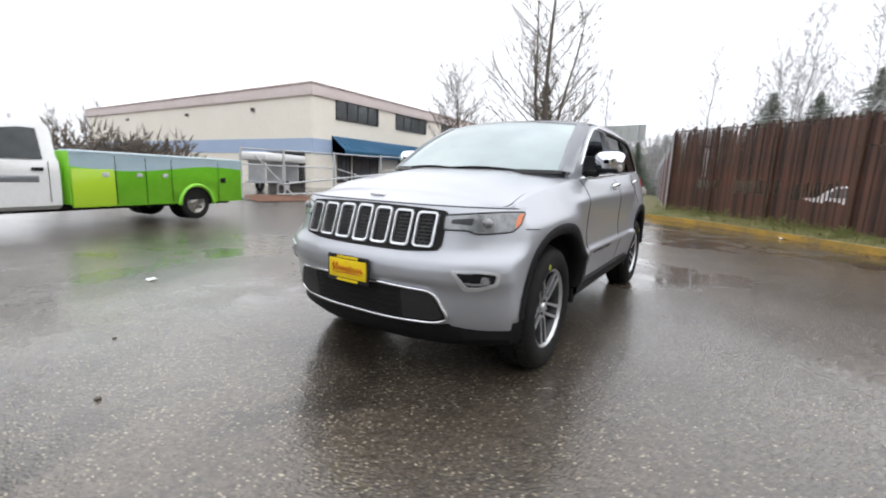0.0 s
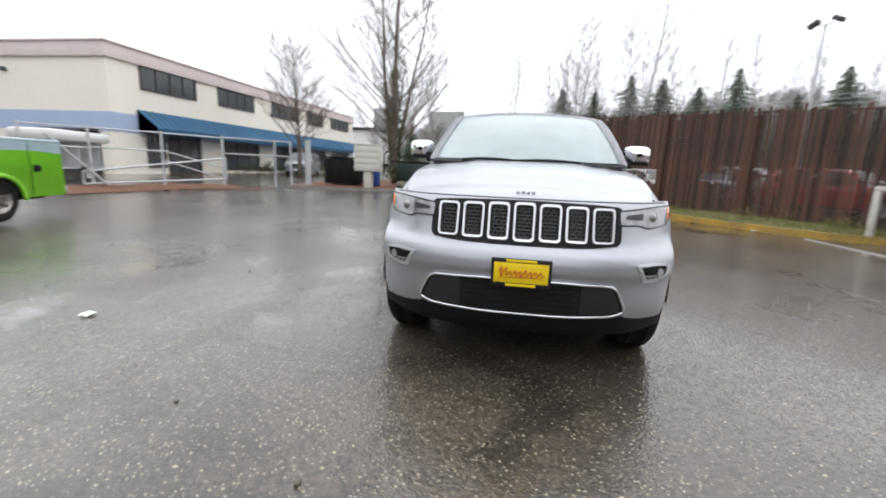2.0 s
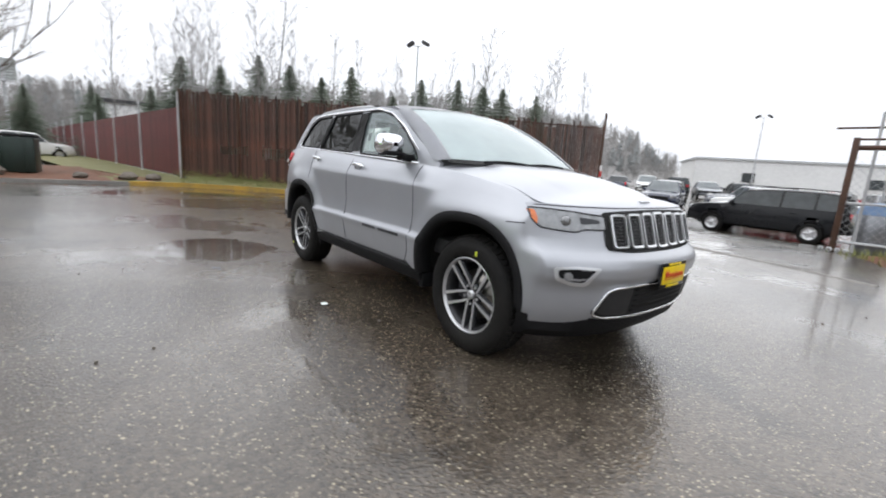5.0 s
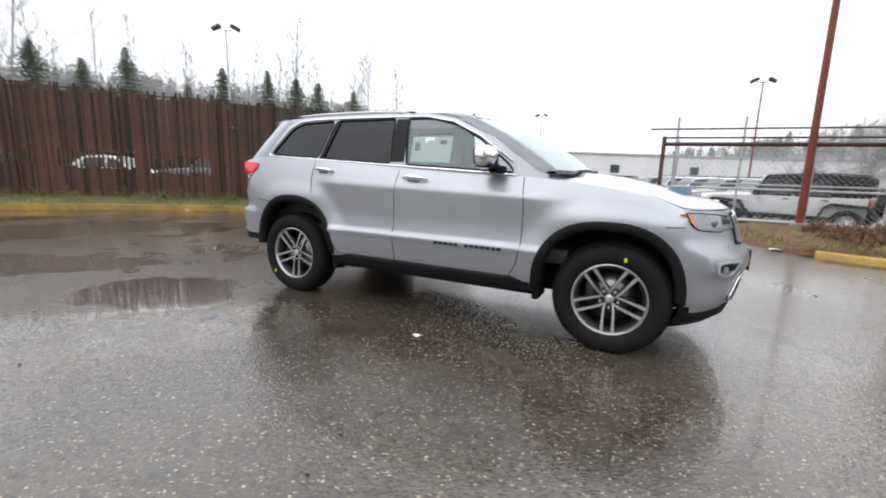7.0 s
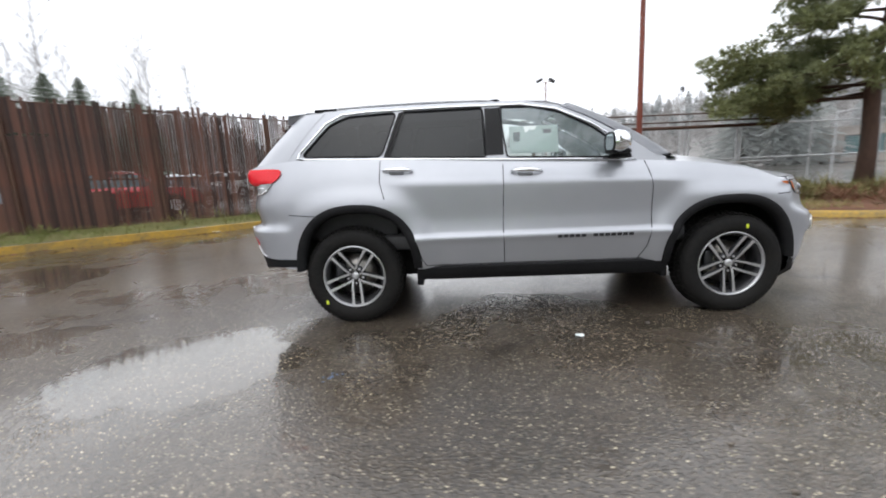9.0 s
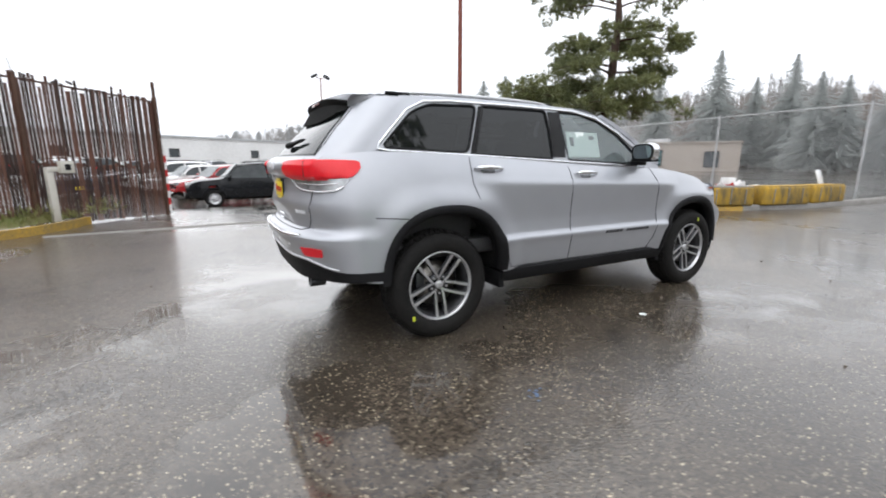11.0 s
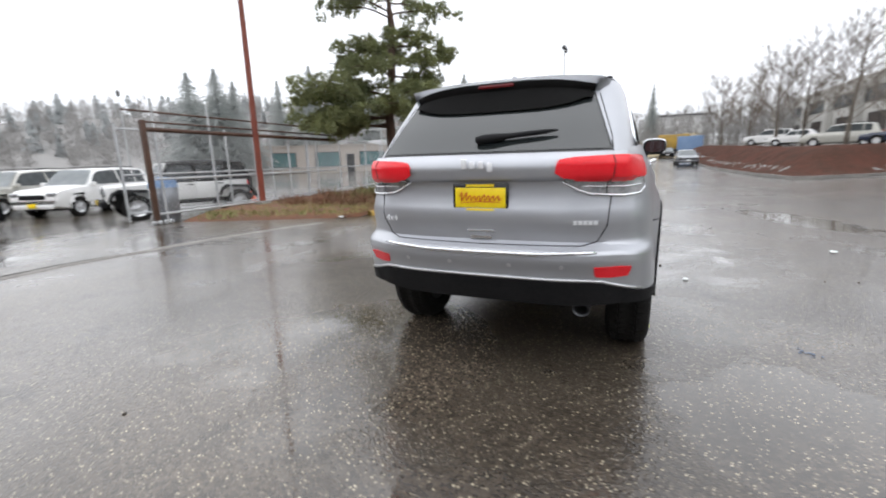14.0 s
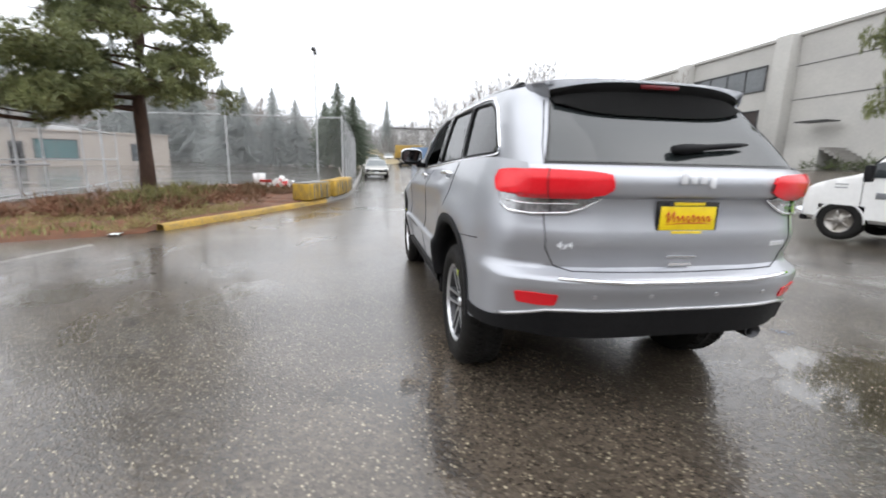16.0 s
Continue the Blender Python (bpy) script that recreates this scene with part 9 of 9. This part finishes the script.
def fir(seed, H, wide):
    """A conical fir: whorls of drooping boughs set with short sprays."""
    rnd = random.Random(seed)
    wood, leaf = bmesh.new(), Soup()
    limb(wood, [Vector((0, 0, -0.2)), Vector((0.05, 0, H * 0.5)), Vector((0, 0.03, H))], 0.018 * H, 0.01, 6)
    z = 0.05 * H
    while z < H * 0.99:
        f = z / H
        R = wide * (1 - f) ** 0.9 * rnd.uniform(0.65, 1.15) + 0.03
        n = 13 if f < 0.6 else 8
        a0 = rnd.uniform(0, 6.3)
        for i in range(n):
            a = a0 + 6.283 * i / n + rnd.gauss(0, 0.2)
            L = R * rnd.uniform(0.55, 1.12)
            d = Vector((math.cos(a), math.sin(a), 0))
            s = Vector((-d.y, d.x, 0))
            droop = rnd.uniform(0.25, 0.5)
            k = max(3, int(L / 0.17))
            for j in range(k):
                t0 = (j + 0.6 * rnd.random()) / k
                c0 = d * (L * t0) + Vector((0, 0, z - droop * L * t0 * t0 + 0.06 * L * t0))
                ln = 0.30 * (1.1 - t0 * 0.5) * min(1.0, 0.14 + L / 1.2)
                for sg in (1, -1):
                    tip = c0 + (s * sg * rnd.uniform(0.3, 0.9) + d * 0.8 + Vector((0, 0, rnd.uniform(-0.75, 0.1)))) * ln * rnd.uniform(0.7, 1.25)
                    w = d * 0.035 + Vector((0, 0, 0.045))
                    leaf.tri(c0 - w, c0 + w, tip)
        z += H * 0.0175 * (1.15 - 0.5 * f)
    return wood, leaf.mesh()


firs = []
for i in range(3):
    t = thing("fir_tree", "dark green conical fir behind the fence", "tree", "firs behind the fence", pose(0, 0, -60))
    w, l = fir(60 + i, 9.0 + i, 2.7 + 0.3 * i)
    part("trunk", w, BARK, t)
    tagged(part("crown", l, FIRN, t, smooth=0), kind="stuff")
    firs.append(t)
rnd = random.Random(77)
fs = []
for x, y, h in ((-51.7, 4.7, 11.8), (-51.1, 8.3, 10.7), (-50.3, 12.1, 11.4), (-49.3, 15.3, 12.6), (-49.0, 19.0, 11.2), (-47.6, 22.2, 11.4), (-44.9, 26.6, 10.5), (-42.9, 29.4, 11.6),
                (-40.0, 33.0, 11.2), (-38.0, 35.4, 12.5), (-36.3, 37.2, 11.2), (-33.2, 40.0, 9.3)):
    fs.append((x, y, (h - land(x, y)) / 10.0))
fs += [(-44, -2.5, 0.62), (-47, 1.5, 0.66), (-70, -3, 0.8), (-28.5, -8.3, 0.45), (-55, -8, 0.65)]
for x, y, h in ((55.6, 4.6, 9.9), (55.8, 2.7, 10.8), (57.5, 6.4, 9.0)):
    fs.append((x, y, (h - land(x, y)) / 10.0))
for i, (x, y, k) in enumerate(fs):
    m = pose(x, y, land(x, y), 0, 0, 53 * i) @ Matrix.Diagonal((k * 1.85, k * 1.85, k * rnd.uniform(0.97, 1.05), 1))
    if i < 3:
        firs[i].matrix_basis = m
    else:
        copy_thing(firs[i % 3], m).matrix_basis = m


# Misty look comes from the paled needle colour.
hazy = thing("fir_tree", "tall conifer painted pale for mist beyond the lot", "tree", "misty conifers", pose(0, 0, -60))
w, l = fir(71, 10.0, 3.3)
part("trunk", w, FARTWIG, hazy)
tagged(part("crown", l, HAZEFIR, hazy, smooth=0), kind="stuff")
for i, (x, y, h, wd) in enumerate(((33.8, 45.0, 12.6, 1.5), (31.4, 46.6, 12.0, 1.5), (35.6, 44.2, 11.4, 1.4), (50.6, 51.4, 14.4, 1.0), (53.9, 47.7, 16.8, 1.3), (66.7, 25.9, 15.4, 1.2), (63.5, 33.9, 17.1, 1.25), (65.4, 29.7, 13.0, 1.2),
                                   (59.7, 40.4, 14.3, 1.2), (98, -4.0, 15.5, 0.75), (92, 4.0, 10.0, 1.3), (54.8, 9.8, 8.8, 1.4), (54.3, 12.4, 10.0, 1.3), (53.3, 15.6, 9.8, 1.4), (52.7, 17.6, 10.4, 1.3))):
    k = (h - land(x, y)) / 10.0
    m = pose(x, y, land(x, y), 0, 0, 47 * i) @ Matrix.Diagonal((k * wd, k * wd, k, 1))
    if i == 0:
        hazy.matrix_basis = m
    else:
        copy_thing(hazy, m).matrix_basis = m


def pine_tree():
    """The spreading pine on the island: crooked trunk, long level limbs, tufts of needles."""
    rnd = random.Random(4)
    t = thing("pine_tree", "spreading dark green pine on the planting island", "tree", m=pose(9.98, 7.65, 0.12))
    wood = bmesh.new()
    tr = [Vector((0, 0, -0.15)), Vector((0.05, 0.02, 1.2)), Vector((-0.05, 0.0, 2.6)), Vector((0.05, -0.12, 4.2)), Vector((0.20, -0.10, 6.0)), Vector((0.15, 0.05, 8.0)), Vector((0.2, 0.1, 10.2))]
    tube(wood, tr, [0.23, 0.185, 0.17, 0.15, 0.13, 0.09, 0.03], 10)
    tufts = Soup()

    def along(z):
        for a, b in zip(tr, tr[1:]):
            if a.z <= z <= b.z:
                return a.lerp(b, (z - a.z) / (b.z - a.z))
        return tr[-1]

    def any_way():
        return Vector((rnd.gauss(0, 1), rnd.gauss(0, 1), rnd.gauss(0, 1))).normalized()

    def tuft(p, d, size):
        for _ in range(13):
            v = (d * 0.9 + any_way() * 0.9).normalized()
            s = v.cross(any_way()).normalized() * 0.013
            tufts.tri(p - s, p + s, p + v * size * rnd.uniform(0.6, 1.2))

    def clump(c, R, out):
        """A cushion of needle tufts on short twigs round c."""
        for _ in range(int(74 * (R / 0.5) ** 1.7)):
            v = any_way()
            q = c + Vector((v.x * R, v.y * R, v.z * R * 0.72)) * rnd.random() ** 0.45
            q.z -= 0.22 * R * ((q - c).length / R) ** 2
            if rnd.random() < 0.35:
                tufts.spike(c + (q - c) * 0.15, q, 0.009, 0.004)
            tuft(q, (Vector((v.x, v.y, v.z * 0.5 + 0.55)) + out * 0.5).normalized(), 0.17)

    def branch(p, d, L, r, sag):
        pts = [p.copy()]
        for i in range(7):
            d = (d + Vector((rnd.gauss(0, 0.10), rnd.gauss(0, 0.10), rnd.gauss(sag, 0.07)))).normalized()
            p = p + d * L / 7
            pts.append(p.copy())
        limb(wood, pts, r, r * 0.25, 5)
        for i in range(3, 8):
            if rnd.random() < (0.32 if p.z > 5.8 else 0.16):
                continue
            q = pts[i]
            f = i / 7
            R = (0.30 + 0.075 * L) * rnd.uniform(0.75, 1.2) * (1.1 - 0.35 * f) * (0.70 if p.z > 5.8 else 0.94)
            clump(q + Vector((0, 0, 0.05)), R, d)
            for sd in (1, -1):
                if rnd.random() < (0.6 if p.z > 5.8 else 0.78):
                    w = Vector((-d.y, d.x, 0)).normalized() * sd * rnd.uniform(0.45, 1.0) * (0.5 + 0.16 * L) + d * 0.25 + Vector((0, 0, rnd.gauss(0.0, 0.16)))
                    limb(wood, [q, q + w * 0.5 + Vector((0, 0, 0.05)), q + w], r * 0.35, 0.008, 3)
                    clump(q + w, R * rnd.uniform(0.7, 1.0), w.normalized())
    # limbs: height, heading in degrees, length, rise, sag
    for z, az, L, rise, sag in ((2.7, 140, 3.4, 0.10, -0.05), (2.9, 168, 3.2, 0.12, -0.05), (2.8, 112, 2.8, 0.05, -0.05), (3.0, 205, 2.2, 0.05, -0.05), (3.2, 300, 2.0, 0.0, -0.04), (3.3, 20, 1.9, 0.05, -0.04),
                                (3.5, 152, 3.3, 0.22, -0.04), (3.7, 245, 1.9, 0.1, -0.04), (3.8, 90, 2.2, 0.15, -0.04), (4.1, 185, 2.3, 0.25, -0.03), (4.2, 330, 1.8, 0.1, -0.04), (4.4, 130, 2.1, 0.3, -0.03),
                                (4.6, 280, 1.7, 0.15, -0.05), (5.0, 50, 1.7, 0.2, -0.04), (4.8, 160, 2.0, 0.25, -0.05), (5.2, 310, 1.9, 0.05, -0.05), (5.5, 270, 1.6, 0.0, -0.05), (5.4, 215, 1.3, 0.1, -0.05), (2.4, 155, 3.0, 0.02, -0.03), (2.5, 125, 2.6, 0.0, -0.03),
                                (6.2, 150, 2.4, 0.12, -0.03), (6.4, 175, 2.2, 0.15, -0.03), (6.3, 300, 2.2, 0.15, -0.04), (6.7, 330, 2.3, 0.12, -0.03), (6.8, 120, 2.0, 0.2, -0.03), (7.0, 250, 1.7, 0.2, -0.03),
                                (7.2, 30, 1.8, 0.2, -0.03), (7.5, 200, 1.7, 0.25, -0.02), (7.7, 90, 1.6, 0.3, -0.02), (8.1, 310, 1.8, 0.3, -0.02), (8.4, 150, 1.6, 0.35, -0.02), (8.9, 240, 1.3, 0.4, 0.0), (9.2, 20, 1.2, 0.5, 0.0),
                                (9.7, 130, 1.0, 0.7, 0.0), (10.0, 280, 0.9, 0.8, 0.0)):
        a = radians(az + rnd.gauss(0, 5))
        branch(along(z), Vector((math.cos(a), math.sin(a), rise)).normalized(), L * rnd.uniform(0.92, 1.08), 0.055 * (1.2 - z / 12), sag)
    for k in range(14):                       # dead snags on the bare middle of the trunk
        z, a = rnd.uniform(4.2, 8.5), rnd.uniform(0, 6.283)
        p = along(z)
        limb(wood, [p, p + Vector((math.cos(a) * 0.5, math.sin(a) * 0.5, 0.05)), p + Vector((math.cos(a) * 1.0, math.sin(a) * 1.0, rnd.uniform(-0.2, 0.2)))], 0.018, 0.004, 3)
    tufts = tufts.mesh()
    part("trunk", wood, PINEBARK, t, smooth=60)
    tagged(part("needle_crown", tufts, NEEDLE, t, "tufts of dark green needles", 0), kind="stuff")
    return t


pine = pine_tree()
pm = pose(3.4, -12.1, 0.0, 0, 0, 200) @ Matrix.Diagonal((0.62, 0.62, 1.3, 1))
pine_two = copy_thing(pine, pm)
pine_two.matrix_basis = pm
tagged(pine_two, "dark green pine standing behind the service truck", "tree")


def clump_stuff(name, label, category, n, seed, place, material, blades, s0, s1, tall=1.0):
    """Low shrubs: many thin leaves round scattered centres."""
    rnd = random.Random(seed)
    bm = bmesh.new()
    for _ in range(n):
        x, y, z = place(rnd)
        R = rnd.uniform(s0, s1)
        for _ in range(blades):
            d = Vector((rnd.gauss(0, 1), rnd.gauss(0, 1), abs(rnd.gauss(0.5, 0.7)))).normalized()
            p = Vector((x, y, z)) + Vector((d.x, d.y, d.z * tall)) * R * rnd.uniform(0.35, 1.0)
            q = p + (d + Vector((rnd.gauss(0, 0.5), rnd.gauss(0, 0.5), rnd.gauss(0.2, 0.5)))) * R * 0.35
            s = d.cross(Vector((rnd.gauss(0, 1), rnd.gauss(0, 1), rnd.gauss(0, 1)))).normalized() * R * 0.05
            bm.faces.new([bm.verts.new(v) for v in (p - s, p + s, q)])
    return tagged(part(name, bm, material, smooth=0), label, category, kind="stuff")


def island_spot(r):
    t = r.random()
    x = 4.6 + 8.0 * t
    y = 6.9 - 1.9 * t + r.gauss(0, 0.75)
    return x, max(y, 5.0 - 0.3 * (x - 4.0)), 0.16


clump_stuff("island_shrubs", "low russet shrubs round the pine", "shrub", 230, 6, island_spot, SHRUB, 80, 0.16, 0.34, 0.85)
clump_stuff("island_green_shrubs", "olive green shrubs on the planting island", "shrub", 34, 7, lambda r: (5.4 + 4.2 * r.random(), 6.3 + r.gauss(0, 0.5) - 0.1, 0.2), OLIVE, 110, 0.22, 0.42, 0.9)
clump_stuff("island_grass", "dry yellow grass at the edge of the island", "grass", 260, 8, lambda r: ((lambda t, u: (3.5 + 3.4 * t - 0.6 * u, 5.25 - 1.25 * t + 2.4 * u + 0.1, 0.06 + 0.06 * t))(r.random(), r.random() ** 1.6)), DRYBLADE, 34, 0.07, 0.16, 1.3)
clump_stuff("wall_shrubs", "tall twiggy winter shrubs before the cream wall", "shrub", 16, 19, lambda r: (-0.4 - 5.4 * r.random(), -18.4 + r.gauss(0, 0.4), 0.9), TWIGS, 160, 0.7, 1.1, 1.7)
clump_stuff("building_shrubs", "clipped green shrubs before the cream building", "shrub", 26, 16, lambda r: (-22 - 24 * r.random(), -19.2 + r.gauss(0, 0.3), 0.2), IVY, 110, 0.4, 0.7, 1.0)
clump_stuff("dock_shrubs", "dark green shrubs before the concrete building", "shrub", 22, 17, lambda r: (12 + 36 * r.random(), -25.8 + r.gauss(0, 0.4), 1.4), IVY, 110, 0.5, 0.9, 0.9)
clump_stuff("verge_weeds", "weeds and dead stems at the foot of the fence", "weeds", 60, 18, lambda r: ((lambda t: (FA.x + (FB.x - FA.x) * t + 0.25, FA.y + (FB.y - FA.y) * t - 0.35 + r.gauss(0, 0.1), 0.24))(r.random() * 0.95)), BLADE, 40, 0.10, 0.24, 1.2)


def far_woods(name, label, az0, az1, d0, d1, n, seed, material, h0, h1, conifer):
    """Woods too far to count: ragged spires or twiggy crowns."""
    rnd = random.Random(seed)
    sp = Soup()
    for _ in range(n):
        az, d = radians(rnd.uniform(az0, az1)), rnd.uniform(d0, d1)
        if 89 < math.degrees(az) < 113:            # open sky over the warehouse
            continue
        x, y = d * math.cos(az), d * math.sin(az)
        base, h = Vector((x, y, land(x, y) - 0.5)), rnd.uniform(h0, h1)
        w = h * (rnd.uniform(0.24, 0.36) if conifer else 0.38)
        sp.spike(base, base + Vector((0, 0, h)), 0.012 * h, 0.01)
        for k in range(150 if conifer else 110):
            f, a = rnd.random(), rnd.uniform(0, 6.283)
            o = Vector((math.cos(a), math.sin(a), 0))
            if conifer:
                R = w * (1 - f) ** 0.55 * (0.75 + 0.25 * math.sin(f * 40))
                p = base + Vector((0, 0, h * (0.04 + 0.96 * f))) + o * R * rnd.uniform(0.1, 0.8)
                q = p + o * (0.25 * R + 0.25) + Vector((0, 0, -rnd.uniform(0.1, 0.5)))
                s = Vector((-o.y, o.x, 0)) * (0.16 * R + 0.12)
                sp.tri(p + Vector((0, 0, 0.30)), q - s, q + s)
            else:
                R = w * math.sin(math.pi * min(1, 0.12 + f * 0.88)) * rnd.random() ** 0.5
                p = base + o * R * 0.7 + Vector((0, 0, h * (0.10 + 0.75 * f)))
                q = p + o * R * 0.35 + Vector((rnd.gauss(0, 0.2), rnd.gauss(0, 0.2), h * rnd.uniform(0.05, 0.16)))
                s = Vector((-o.y, o.x, 0.3)) * rnd.uniform(0.015, 0.07)
                sp.tri(p - s, p + s, q)
    return tagged(part(name, sp.mesh(), material, smooth=0), label, "woods", kind="stuff")


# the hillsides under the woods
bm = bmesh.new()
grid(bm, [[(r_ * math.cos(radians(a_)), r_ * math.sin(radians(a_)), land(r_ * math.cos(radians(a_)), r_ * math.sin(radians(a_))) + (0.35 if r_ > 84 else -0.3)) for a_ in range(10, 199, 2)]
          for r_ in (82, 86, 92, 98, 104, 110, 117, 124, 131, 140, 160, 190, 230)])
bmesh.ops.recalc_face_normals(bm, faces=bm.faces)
tagged(part("hillside", bm, HILLSIDE, smooth=60), "brown-grey winter hillside, paled for haze, under far woods", "hill", kind="structure")
far_woods("hazed_far_conifers", "far conifer woods on the hills, paled for mist", 12, 196, 95, 150, 300, 51, FARGREEN, 3.5, 6.5, True)
far_woods("hazed_far_bare_woods", "bare woods on the hills, paled for mist", 10, 196, 88, 145, 2300, 52, FARTWIG, 3.5, 7, False)
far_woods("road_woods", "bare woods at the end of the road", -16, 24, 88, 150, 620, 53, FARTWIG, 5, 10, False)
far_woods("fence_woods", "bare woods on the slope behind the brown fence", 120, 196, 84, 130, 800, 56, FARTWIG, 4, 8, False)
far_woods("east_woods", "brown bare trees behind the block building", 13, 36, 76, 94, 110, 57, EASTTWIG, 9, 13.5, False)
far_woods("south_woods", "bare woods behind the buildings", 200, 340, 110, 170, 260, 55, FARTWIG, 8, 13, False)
